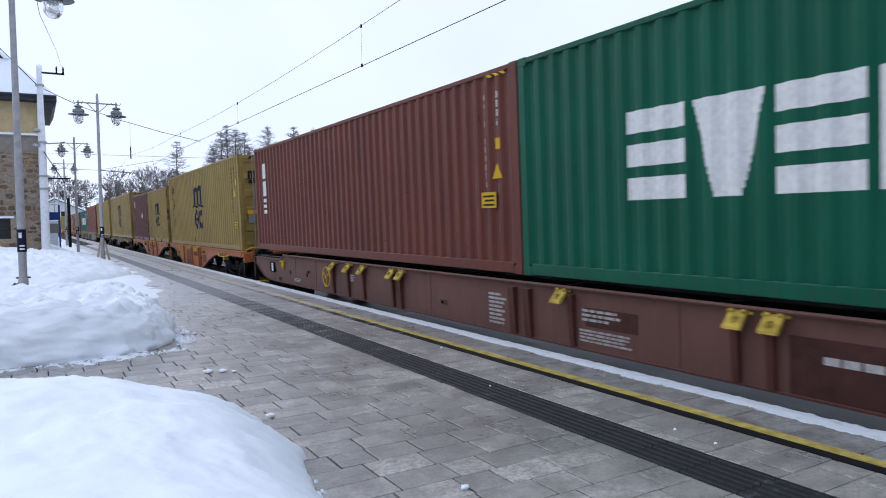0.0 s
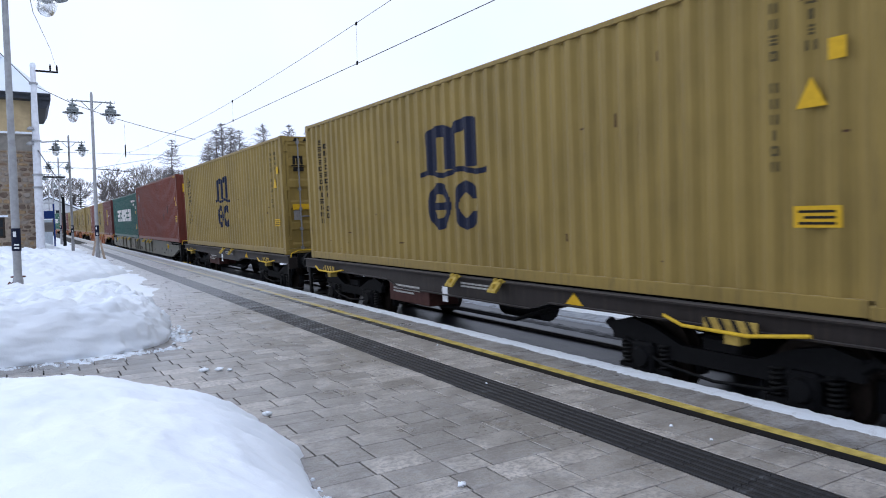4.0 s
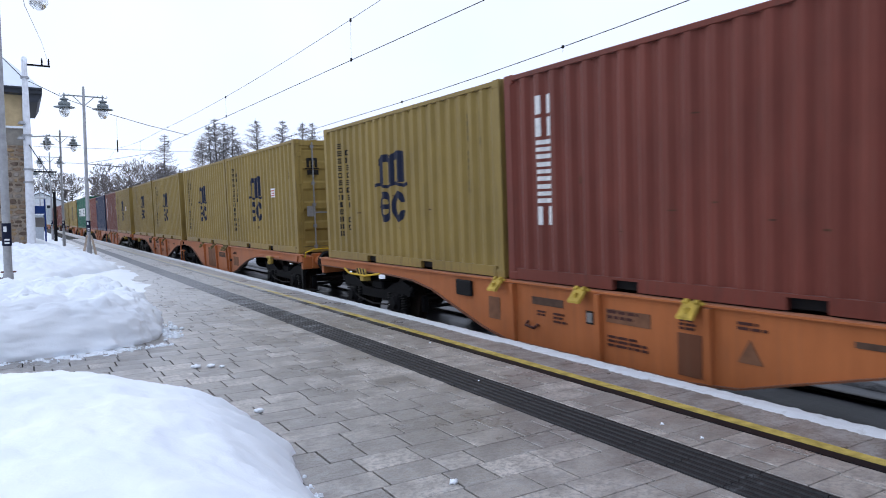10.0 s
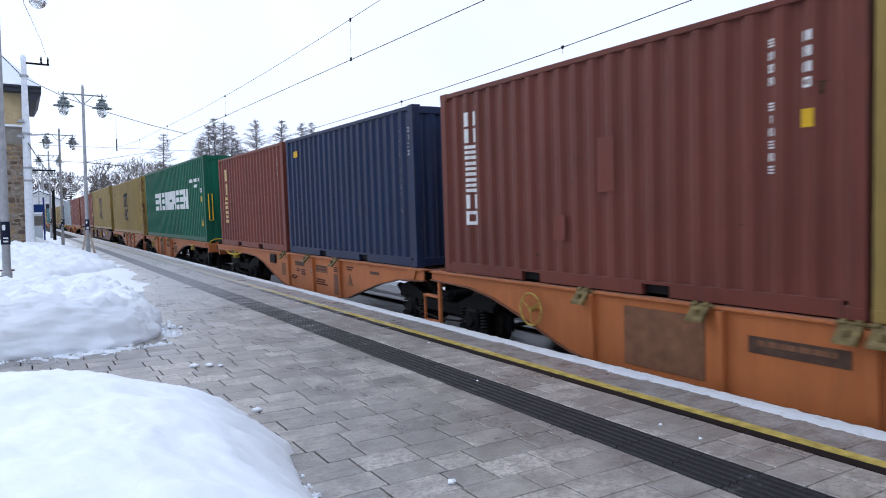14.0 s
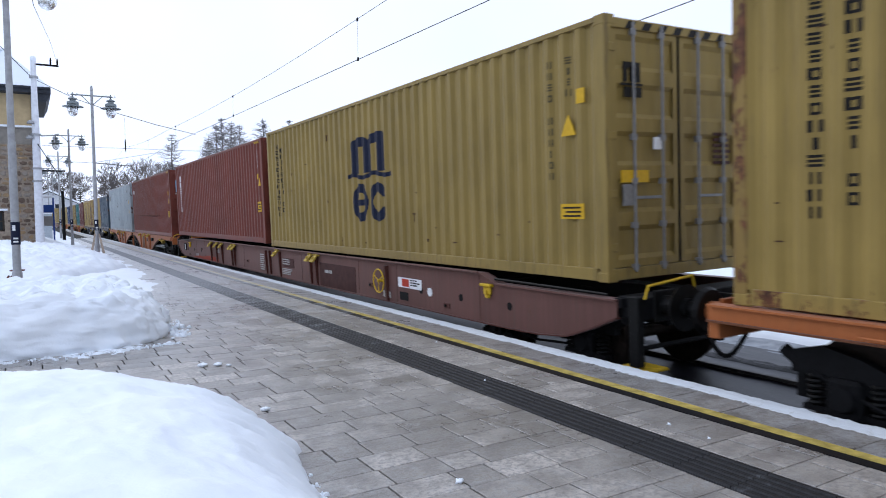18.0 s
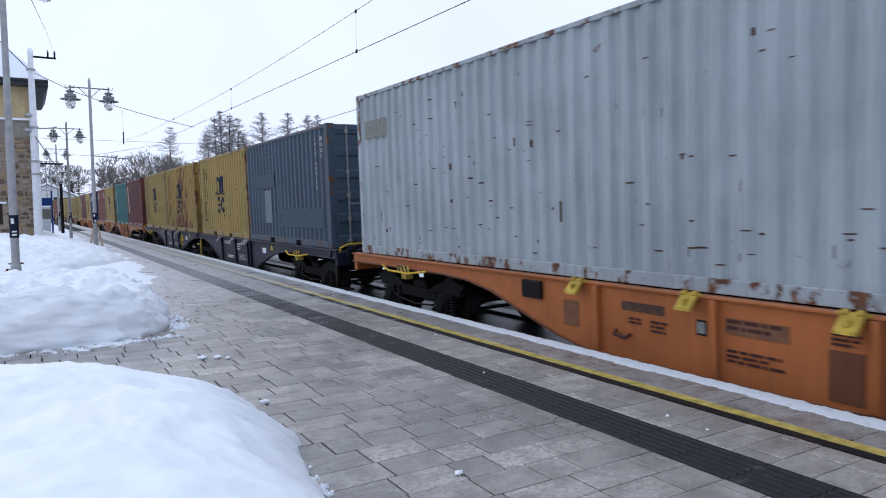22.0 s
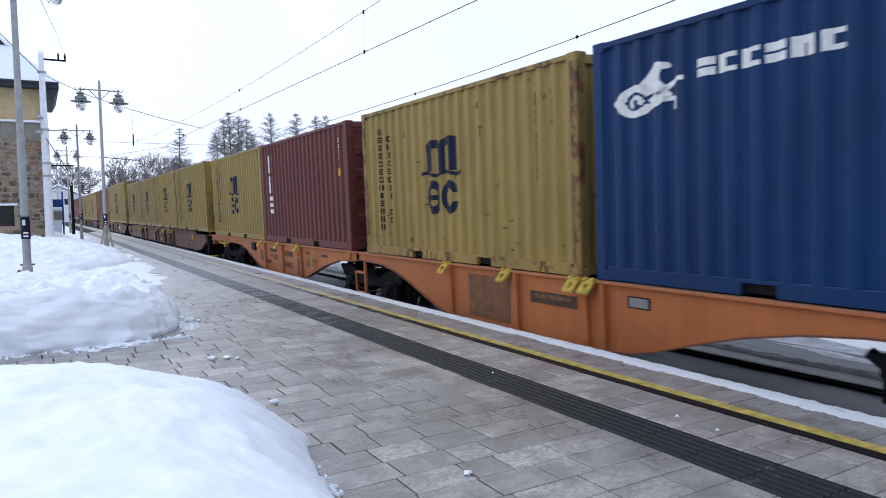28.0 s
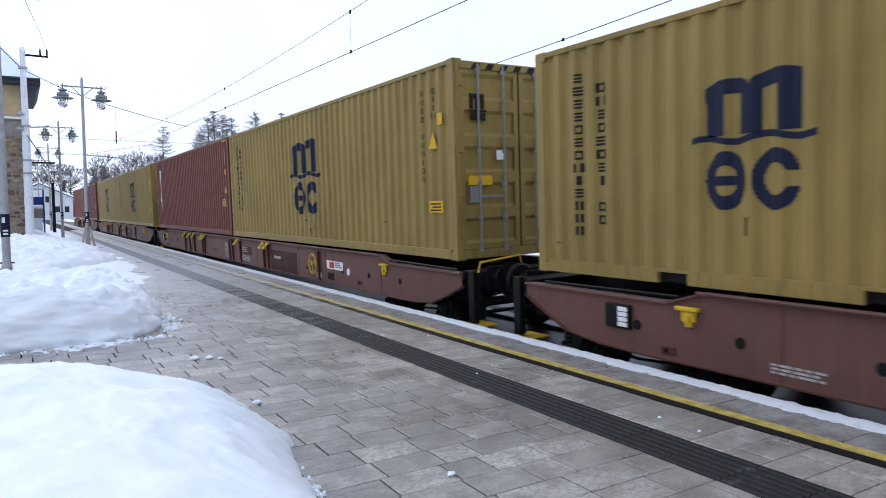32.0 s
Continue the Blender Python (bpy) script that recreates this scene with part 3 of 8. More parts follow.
def column_rects(y, w, z_top, z_low, n, gap=0.3, seed=1, skip=()):
    """n small upright-stacked blocks that stand for unreadable vertical lettering."""
    rng = random.Random(seed)
    step = (z_top - z_low) / n
    out = []
    for k in range(n):
        if k in skip:
            continue
        ww = w * rng.uniform(0.75, 1.0)
        z1 = z_top - k * step
        hh = step * (1 - gap)
        kind = rng.random()
        if kind < 0.3:          # two uprights
            out += [(y - ww / 2, y - ww * 0.16, z1 - hh, z1), (y + ww * 0.16, y + ww / 2, z1 - hh, z1)]
        elif kind < 0.65:       # three level bars
            out += [(y - ww / 2, y + ww / 2, z1 - hh * f1, z1 - hh * f0) for f0, f1 in ((0, 0.24), (0.39, 0.61), (0.76, 1))]
        elif kind < 0.85:       # a hollow block
            out += [(y - ww / 2, y + ww / 2, z1 - hh * 0.24, z1), (y - ww / 2, y + ww / 2, z1 - hh, z1 - hh * 0.76)]
            out += [(y - ww / 2, y - ww * 0.22, z1 - hh * 0.76, z1 - hh * 0.24), (y + ww * 0.22, y + ww / 2, z1 - hh * 0.76, z1 - hh * 0.24)]
        else:                   # one upright
            out.append((y - ww * 0.2, y + ww * 0.2, z1 - hh, z1))
    return out


def row_rects(y_far, y_near, z0, z1, n, gap=0.14, slots=False, seed=3):
    """n blocks in a row from the far end to the near end, some with a slot, standing for a name."""
    rng = random.Random(seed)
    step = (y_far - y_near) / n
    out = []
    for k in range(n):
        b = y_far - k * step
        a = b - step * (1 - gap)
        if slots:
            h = z1 - z0
            kind = rng.choice((0, 1, 2))
            if kind == 0:
                out += [(a, b, z0, z0 + h * 0.44), (a, b, z0 + h * 0.56, z1)]
            elif kind == 1:
                m = (a + b) / 2
                out += [(a, b, z0 + h * 0.62, z1), (a, m - step * 0.06, z0, z0 + h * 0.62), (m + step * 0.06, b, z0, z0 + h * 0.62)]
            else:
                out += [(a, b, z0, z0 + h * 0.26), (b - step * 0.34, b, z0 + h * 0.26, z1 - h * 0.26), (a, b, z1 - h * 0.26, z1)]
        else:
            out.append((a, b, z0, z1))
    return out


def flat_plate(y0, y1, z0, z1, depth=0.004):
    """A stiff label lying on the outer ridges of the near side."""
    return bm_box(-(HALF - SIDE_IN) - depth, -(HALF - SIDE_IN) + 0.001, y0, y1, z0, z1)


def triangle_plate(y, z, s):
    return bm_prism([(y - s / 2, z), (y + s / 2, z), (y, z + s * 0.95)], "x", -(HALF - SIDE_IN) - 0.005, -(HALF - SIDE_IN))


def deck(u):
    """Height of the loading deck above the rails at u along the train: the brown wagons ride a little higher."""
    return 1.275 if u < 20 or 224 < u < 238 else 1.225 if 212 < u < 238 or u > 347 else 1.155


def container(u, size, paint, label, end="door", marks=(), end_paint=None):
    """A freight container whose near end stands at u metres along the train. It returns the keyed Empty."""
    ob = thing("shipping_container", train_pose(u, deck(u)), label, "container", "containers on the train")
    P = PAINTS[paint]
    L, T = LEN[size], TALL[size]
    worn = {"mustard_rusty": 46, "mustard_scarred": 50, "white": 70, "slate": 30, "mustard": 9, "sea_green": 14, "brown": 8, "brown_pale": 12, "maroon": 8}.get(paint, 0)
    if worn:
        marks = [*marks, m_nicks(size, worn * (2 if size > 20 else 1), round(u))]
    E = PAINTS[end_paint] if end_paint else P
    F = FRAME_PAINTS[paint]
    put_mesh("side_panel", cached(("side_panel", size, -1), lambda: bm_side(size, -1)), P, ob)
    put_mesh("side_panel", cached(("side_panel", size, 1), lambda: bm_side(size, 1)), P, ob)
    put_mesh("end_panel", cached(("end_panel", size, "far"), lambda: bm_end(size, L, 1)), P, ob)
    put_mesh("roof_panel", cached(("roof_panel", size), lambda: bm_box(-HALF + 0.03, HALF - 0.03, 0.08, L - 0.08, T - 0.03, T - 0.012)), P, ob)
    put_mesh("floor", cached(("floor", size), lambda: bm_box(-HALF + 0.06, HALF - 0.06, 0.08, L - 0.08, 0.03, 0.13)), BLACK_STEEL, ob)
    for s in (-1, 1):
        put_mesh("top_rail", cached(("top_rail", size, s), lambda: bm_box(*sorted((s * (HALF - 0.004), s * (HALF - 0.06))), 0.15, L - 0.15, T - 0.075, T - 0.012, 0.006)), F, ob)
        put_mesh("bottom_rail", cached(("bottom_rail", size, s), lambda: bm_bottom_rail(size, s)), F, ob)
        for y0, y1 in ((0.003, 0.14), (L - 0.14, L - 0.003)):
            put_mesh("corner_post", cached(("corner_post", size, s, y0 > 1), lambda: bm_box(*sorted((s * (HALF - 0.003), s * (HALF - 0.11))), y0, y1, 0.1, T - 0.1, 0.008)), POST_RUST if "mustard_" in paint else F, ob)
        for y, sy in ((0.0, 0.178), (L, -0.178)):
            for z, sz in ((0.0, 0.118), (T, -0.118)):
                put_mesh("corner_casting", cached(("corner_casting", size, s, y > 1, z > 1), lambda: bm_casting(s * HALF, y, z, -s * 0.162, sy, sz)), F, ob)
        if size == 20:
            for yc in (2.05, L - 2.05):
                # black block inside the pocket: the shade of the opening as colour
                put_mesh("fork_pocket", cached(("fork_pocket", s, yc), lambda: bm_box(*sorted((s * (HALF - 0.13), s * (HALF - 0.5))), yc - 0.18, yc + 0.18, 0.012, 0.128)), DARK_GAP, ob)
    put_mesh("end_header", cached(("end_header", size), lambda: bm_box(-HALF + 0.1, HALF - 0.1, 0.004, 0.1, T - 0.14, T - 0.03, 0.006)), E, ob)
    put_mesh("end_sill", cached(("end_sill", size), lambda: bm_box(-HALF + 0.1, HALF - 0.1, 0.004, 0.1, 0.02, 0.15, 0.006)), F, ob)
    if end == "door":
        for k, (x0, x1) in enumerate(((-HALF + 0.105, -0.006), (0.006, HALF - 0.105))):
            d = put_mesh("door", cached(("door", size, k), lambda: bm_door(size, x0, x1)), E, ob)
            for f in (0.3, 0.72) if k == 0 else (0.28, 0.7):
                xb = x0 + (x1 - x0) * f
                put_mesh("locking_bar", cached(("locking_bar", size, k, f), lambda: bm_locking_bar(size, xb)), BAR_STEEL, d)
                put_mesh("bar_handle", cached(("bar_handle", size, k, f), lambda: bm_box(xb - 0.02, xb + 0.3 * (1 if f < 0.5 else -1), -0.012, 0.003, 0.93, 0.965, 0.004)), BAR_STEEL, d)
            xh = x0 if k == 0 else x1
            for zc in (0.35, 0.95, 1.6, T - 0.4):
                put_mesh("hinge", cached(("hinge", size, k, zc), lambda: bm_box(xh - 0.055, xh + 0.055, -0.004, 0.025, zc, zc + 0.09, 0.006)), E, d)
        put_mesh("door_gasket", cached(("door_gasket", size), lambda: bm_box(-0.012, 0.012, 0.026, 0.06, 0.16, T - 0.14)), DARK_GAP, ob)
    else:
        put_mesh("end_panel", cached(("end_panel", size, "near"), lambda: bm_end(size, 0.0, -1)), E, ob)
    for name, bm, mat, lab in marks:
        mk = part(name, bm, mat, ob, lab)
        if "marking" in name or "stripes" in name or name in ("painted_block", "lettering", "company_name", "company_emblem", "door_emblem"):
            mk["kind"] = "stuff"
    return ob


def bm_locking_bar(size, x):
    T = TALL[size]
    b = bm_cyl((x, -0.005, 0.1), (x, -0.005, T - 0.06), 0.017, None, 10)
    for z in (0.12, 0.6, 1.1, 1.6, T - 0.2):
        bm_box(x - 0.04, x + 0.04, -0.012, 0.03, z, z + 0.07, 0, b)
    return b


BEND_Y, BEND_R = 118.0, 560.0


def bend(y):
    """Sideways place of the track, which curves gently to the left in the distance."""
    return -max(0.0, y - BEND_Y) ** 2 / (2 * BEND_R)


def train_pose(u, h, s=0.0, length=12.0):
    """Pose of a thing whose foot is h above the rails and u along the train, when the train has gone s metres."""
    a = radians(LEAN)
    y = u - s
    turn = math.degrees(math.atan2(bend(y) - bend(y + length), length))
    return pose(TRACK_X + bend(y) - math.sin(a) * h, y, RAIL_Z + math.cos(a) * h, 0, -LEAN, turn)


# ---- markings, all as plain shapes and bars
def m_code(size, y=0.62, z_top=2.3, z_low=0.85, ink=None, seed=1, second=True):
    """Vertical number bars and size bars near the near end."""
    ink = ink or GREY_PAINT
    out = [("number_marking", bm_mark(size, y - 0.07, y + 0.07, rects(*column_rects(y, 0.07, z_top, z_low, 11, 0.36, seed, skip=(4,)))), ink, "")]
    if second:
        out.append(("number_marking", bm_mark(size, y - 0.4, y - 0.24, rects(*column_rects(y - 0.32, 0.075, z_top, z_top - 0.5, 4, 0.34, seed + 5))), ink, ""))
    return out


def m_emblem(size, ink, big, near=0.0, wide=None):
    L = LEN[size]
    w, h, zc, L = (0.98, 1.22, 1.36, L + 0.34) if not big else (1.5, 1.66, 1.5, L + 0.1)
    L -= 2 * near
    w *= wide or 1 + 0.4 * near
    zc += 0.07 if wide else 0.0
    return ("company_emblem", bm_mark(size, L / 2 - w * 0.68, L / 2 + w * 0.68, emblem_spans(L / 2, zc, w, h)), ink, "painted emblem of plain shapes")


def m_name(size, ink, near=0.0):
    """Two columns of vertical lettering bars near the far end."""
    L = LEN[size] - near
    t = TALL[size] - 2.591
    if size == 20:
        a, b = L - 0.72, L - 1.07
        return [("lettering", bm_mark(size, a - 0.09, a + 0.09, rects(*column_rects(a, 0.13, 2.3, 0.42, 13, 0.3, 11))), ink, ""),
                ("lettering", bm_mark(size, b - 0.09, b + 0.09, rects(*column_rects(b, 0.14, 2.15, 0.55, 11, 0.3, 12, skip=(8,)))), ink, "")]
    a, b = L - 0.75, L - 1.05
    return [("lettering", bm_mark(size, a - 0.08, a + 0.08, rects(*column_rects(a, 0.11, 2.2 + t, 0.75, 13, 0.3, 11))), ink, ""),
            ("lettering", bm_mark(size, b - 0.08, b + 0.08, rects(*column_rects(b, 0.12, 2.1 + t, 0.85, 11, 0.3, 12, skip=(8,)))), ink, "")]


def m_label(y0, y1, z0, z1, mat, bars=None, lab=""):
    out = [("label_plate", flat_plate(y0, y1, z0, z1), mat, lab)]
    if bars:
        b = bmesh.new()
        h = (z1 - z0)
        for k in range(3):
            zz = z1 - h * (0.2 + 0.27 * k)
            bm_box(-(HALF - SIDE_IN) - 0.007, -(HALF - SIDE_IN) - 0.003, y0 + (y1 - y0) * 0.12, y1 - (y1 - y0) * (0.1 + 0.12 * (k % 2)), zz - h * 0.12, zz, 0, b)
        out.append(("label_marking", b, bars, ""))
    return out


def m_warning(y, z, s=0.28):
    return [("warning_triangle", triangle_plate(y, z, s), LABEL_YELLOW, "yellow warning triangle")]


def end_label(x0, x1, z0, z1, mat, lab=""):
    return ("label_plate", bm_box(x0, x1, 0.0, 0.022, z0, z1), mat, lab)


def m_nicks(size, n, seed):
    """Rusty nicks, dents and scratches, most of them low on the side."""
    rng = random.Random(seed)
    rs = []
    for k in range(n):
        y, z = rng.uniform(0.3, LEN[size] - 0.4), 0.25 + (TALL[size] - 0.6) * rng.random() ** 1.5
        w, h = (rng.uniform(0.03, 0.11), rng.uniform(0.008, 0.022)) if rng.random() < 0.7 else (rng.uniform(0.01, 0.025), rng.uniform(0.03, 0.11))
        rs.append((y, y + w, z, z + h))
        if rng.random() < 0.3:          # a run of rust below it
            rs.append((y + w * 0.4, y + w * 0.4 + 0.008, z - rng.uniform(0.04, 0.16), z))
    return ("wear_marking", bm_mark(size, 0.2, LEN[size] - 0.2, rects(*rs), 0.03, 0.003), RUST_NICK, "small rusty nicks and scratches")


def mustard(size, worn=False, door=True, paper=False, hi=False, near=0.0, wide=None):
    big = size == 40
    ink = NAVY_INK
    out = [m_emblem(size, ink, big, near, wide), *m_name(size, BLACK_INK, near * 0.35), *m_code(size, 0.95 if big else 0.82, TALL[size] - 0.35, 1.15, FADED_INK, 4)]
    if big:
        out += m_label(0.38, 0.78, 0.72, 0.9, LABEL_YELLOW, BLACK_INK, "yellow height label")
        out += m_warning(0.62, 1.7, 0.26)
        out += m_label(0.34, 0.48, 2.05, 2.22, LABEL_YELLOW)
    if paper:
        out += m_label(1.55, 1.85, 1.36, 1.58, LABEL_WHITE, LABEL_RED, "white paper label with red bars")
    if door:
        b = bm_box(-0.92, -0.66, 0.012, 0.028, 2.16 + 0.25 * big, 2.22 + 0.25 * big)
        for x in (-0.92, -0.82, -0.72):
            bm_box(x, x + 0.06, 0.012, 0.028, 2.0 + 0.25 * big, 2.16 + 0.25 * big, 0, b)
        bm_box(-0.96, -0.62, 0.012, 0.028, 1.96 + 0.25 * big, 1.985 + 0.25 * big, 0, b)
        for x in (-0.93, -0.77):
            bm_box(x + 0.02, x + 0.13, 0.012, 0.028, 1.83 + 0.25 * big, 1.94 + 0.25 * big, 0, b)
        out.append(("door_emblem", b, BLACK_INK, "small dark emblem"))
        out.append(end_label(-0.45, -0.32, 1.5, 1.64, LABEL_WHITE))
        out.append(end_label(-0.96, -0.78, 0.86, 1.1, LABEL_GREY))
        if paper:
            out.append(end_label(-0.45, -0.2, 0.88, 1.12, LABEL_WHITE))
            out.append(end_label(0.52, 0.74, 0.95, 1.15, LABEL_GREEN))
        if big:
            out.append(end_label(-0.98, -0.55, 1.12, 1.26, LABEL_YELLOW))
        out.append(("number_marking", bar_rows(0.62, 0.95, 1.72, 1.3, 6), GREY_PAINT if worn else BROWN_PANEL, ""))
    if hi:
        b = bmesh.new()
        for k in range(7):
            bm_prism([(-0.9 + k * 0.26, TALL[size] - 0.135), (-0.78 + k * 0.26, TALL[size] - 0.135), (-0.72 + k * 0.26, TALL[size] - 0.05), (-0.84 + k * 0.26, TALL[size] - 0.05)], "y", 0.0, 0.006, b)
        out.append(("height_stripes", b, BLACK_INK, "black hazard stripes"))
    return out


def bar_rows(x0, x1, z_top, z_low, n):
    b = bmesh.new()
    rng = random.Random(5)
    st = (z_top - z_low) / n
    for k in range(n):
        z = z_top - k * st
        bm_box(x0, x0 + (x1 - x0) * rng.uniform(0.45, 1.0), 0.014, 0.028, z - st * 0.5, z, 0, b)
    return b


def letters(size, y, z_top, z_low, n, ink, w=0.24, seed=7):
    return ("lettering", bm_mark(size, y - w / 2, y + w / 2, rects(*column_rects(y, w, z_top, z_low, n, 0.16, seed))), ink, "vertical row of light blocks")


def m_stripes(size):
    b = bmesh.new()
    T = TALL[size]
    for k in range(3):
        y = 0.22 + k * 0.16
        bm_prism([(y, T - 0.12), (y + 0.08, T - 0.12), (y + 0.16, T - 0.075), (y + 0.08, T - 0.075)], "x", -HALF - 0.001, -HALF + 0.012, b)
    return ("height_stripes", b, SAFETY_YELLOW, "yellow hazard stripes")


def brown_marks(size, n_letters=0, ink=None, code=True, tri=True, lab=True, near=0.0):
    L, T = LEN[size], TALL[size]
    out = []
    if n_letters:
        out.append(letters(size, L - 0.85 if size >= 40 else L - 0.75, T - 0.45 if size >= 40 else T - 0.34, 0.92 if size >= 40 else 0.68, n_letters, ink or WHITE_PAINT, 0.32))
    if code:
        out += m_code(size, 0.8, T - 0.32, 1.15, WHITE_PAINT, n_letters + 3)
        out += m_label(0.42, 0.52, T - 1.1, T - 0.95, LABEL_YELLOW)
    if tri:
        out += m_warning(0.5 - near * 0.6, 1.3 + near, 0.22)
    if lab:
        out += m_label(0.55 - near, 0.9 - near * 1.2, 0.9 - near * 0.1, 1.12 + near * 0.1, LABEL_YELLOW, BLACK_INK, "yellow height label")
    if size >= 40:
        out.append(m_stripes(size))
    return out


def block_spans(kind, lo, hi, z0, z1):
    """Heavy painted blocks with slots, as plain shapes; hi is the far edge."""
    h = z1 - z0

    def spans(y):
        s = (hi - y) / (hi - lo)            # 0 at the far edge, 1 at the near edge
        if kind == "bars":
            return [(z0, z0 + h * 0.25), (z0 + h * 0.375, z0 + h * 0.625), (z1 - h * 0.25, z1)]
        if kind == "wedge":
            return [(z0 + h * max(0.0, abs(s - 0.5) * 2 - 0.36) * 1.5, z1)]
        if kind == "arch":
            return [(z0, z1)] if s < 0.4 or s > 0.62 else [(z0 + h * 0.3, z1)]
        if kind == "bowl":
            return [(z0, z1)] if s < 0.36 else [(z0, z0 + h * 0.42), (z0 + h * 0.56, z1)]
        if 0.32 < s < 0.5:
            return [(z0 + h * 0.4, z1)]
        return [(z0, z1 - h * 0.4)] if 0.5 <= s < 0.68 else [(z0, z1)]
    return spans


def ever_marks(size, z0=1.0, z1=1.78, far=2.6):
    L = LEN[size]
    out = []
    step = (L - far - 2.75) / 9
    for k, kind in enumerate(("bars", "wedge", "bars", "arch", "bowl", "arch", "bars", "bars", "gate")):      # each painted block by itself
        hi, lo = L - far - k * step, L - far - (k + 1) * step
        out.append(("painted_block", bm_mark(size, lo + step * 0.09, hi, block_spans(kind, lo + step * 0.09, hi, z0, z1), 0.02), WHITE_PAINT, "white painted block"))
    out.append(("number_marking", bm_mark(size, 0.75, 2.4, rects(*row_rects(2.35, 0.75, 2.12, 2.24, 8, 0.3), *row_rects(1.75, 1.15, 1.92, 2.03, 3, 0.3))), WHITE_PAINT, ""))
    out += m_label(0.45, 0.7, 1.72, 1.86, LABEL_WHITE, BLACK_INK)
    out += m_label(0.45, 0.62, 1.4, 1.58, LABEL_YELLOW)
    out += m_warning(0.5, 0.55, 0.26)
    return out


MUSTARD_20 = "mustard-yellow twenty-foot corrugated steel container with navy emblem"
MUSTARD_20_WORN = "mustard-yellow twenty-foot container with rust spots and navy emblem"
MUSTARD_40 = "mustard-yellow forty-foot corrugated steel container with navy emblem"
BROWN_20 = "oxide-brown twenty-foot corrugated steel container with white bars"
BROWN_40 = "oxide-brown forty-foot corrugated steel container with white bars"
GREEN_40 = "deep green forty-foot container with a row of white blocks"

TRAIN = []


def load(ob, u, h=1.155):
    TRAIN.append((ob, u, h))
    return ob


def build_containers():
    def c(u, *a, **k):
        load(container(u, *a, **k), u, deck(u))
    # first brown wagon
    c(-5.1, 42, "green", GREEN_40, "plain", ever_marks(42, 0.92, 1.86, 1.85))
    tx = brown_marks(42, 3)
    c(7.2, 42, "brown_pale", BROWN_40, "plain", tx)
    # orange articulated wagon
    c(21.25, 40, "mustard", MUSTARD_40, "door", mustard(40, hi=True))
    c(34.47, 20, "mustard_rusty", MUSTARD_20_WORN, "door", mustard(20, near=0.25))
    c(40.82, 20, "maroon", "maroon twenty-foot container with a blue label", "plain",
      [*m_label(4.95, 5.35, 1.9, 2.32, LABEL_BLUE, LABEL_YELLOW, "blue label with yellow bars"), *m_label(2.05, 2.45, 1.27, 1.5, LABEL_WHITE, LABEL_RED, "white label with red bars"), *m_code(20, 0.8)])
    # black wagons
    c(48.45, 40, "mustard", MUSTARD_40, "door", mustard(40, hi=True))
    c(62.5, 40, "mustard", MUSTARD_40, "door", mustard(40, hi=True))
    # stone-grey wagon
    rb = brown_marks(43, 0, tri=True, near=0.28)
    rb += m_label(2.35, 2.55, 1.28, 1.62, BROWN_PANEL) + m_label(3.4, 3.6, 0.98, 1.29, BROWN_PANEL) + m_label(11.1, 11.45, 2.05, 2.4, LABEL_BLUE, LABEL_YELLOW)
    rb += m_label(10.6, 10.78, 1.72, 1.88, BROWN_PANEL) + m_label(9.75, 9.95, 1.5, 1.67, BROWN_PANEL) + m_label(10.3, 10.5, 1.0, 1.18, BROWN_PANEL)
    rb += [end_label(-0.95, -0.55, 2.15, 2.5, LABEL_YELLOW, "yellow height label"), ("warning_triangle", bm_prism([(0.75, 1.75), (0.98, 1.75), (0.865, 1.97)], "y", 0.0, 0.02), LABEL_YELLOW, "yellow warning triangle")]
    c(76.5, 43, "brown", "oxide-brown forty-foot container with yellow height labels", "plain", rb)
    sg = ever_marks(41, 1.0, 1.76)
    c(88.95, 41, "sea_green", GREEN_40 + ", scuffed", "plain", sg)
    # orange articulated wagon
    gold = [m_emblem(20, GOLD_INK, False), *m_name(20, GOLD_INK), *m_code(20, 0.8), *m_label(1.7, 1.95, 1.4, 1.55, LABEL_WHITE)]
    gold += [("door_emblem", bm_box(-0.9, -0.6, 0.012, 0.028, 1.7, 2.0), GOLD_INK, ""), end_label(-0.35, -0.12, 1.05, 1.3, LABEL_SKY), end_label(-0.85, -0.68, 0.8, 1.1, LABEL_GREY),
             ("number_marking", bar_rows(0.3, 0.95, 1.95, 1.1, 6), WHITE_PAINT, "")]
    c(102.95, 20, "maroon", "maroon twenty-foot container with gold emblem", "door", gold)
    c(109.15, 20, "mustard", MUSTARD_20, "plain", mustard(20, door=False))
    c(116.1, 20, "brown", BROWN_20, "plain", brown_marks(20, 6, tri=False, lab=False))
    c(122.3, 20, "mustard", MUSTARD_20, "plain", mustard(20, door=False))
    # orange articulated wagon, four yellow
    c(130.2, 20, "mustard", MUSTARD_20, "door", mustard(20, paper=True))
    c(136.42, 20, "mustard", MUSTARD_20, "plain", mustard(20, door=False))
    c(143.45, 20, "mustard", MUSTARD_20, "door", mustard(20))
    c(150.0, 20, "mustard", MUSTARD_20, "plain", mustard(20, door=False, near=0.24, wide=1.0))
    # orange articulated wagon, mixed
    c(157.66, 20, "mustard", MUSTARD_20, "door", mustard(20, paper=True))
    c(163.8, 20, "brown_pale", "faded brown twenty-foot container with dark patches", "plain",
      [*brown_marks(20, 7, tri=False, lab=False), *m_label(2.6, 2.85, 1.1, 1.7, MATS["oxide_brown_container_paint"]), *m_label(3.4, 3.6, 0.55, 0.85, MATS["oxide_brown_container_paint"])])
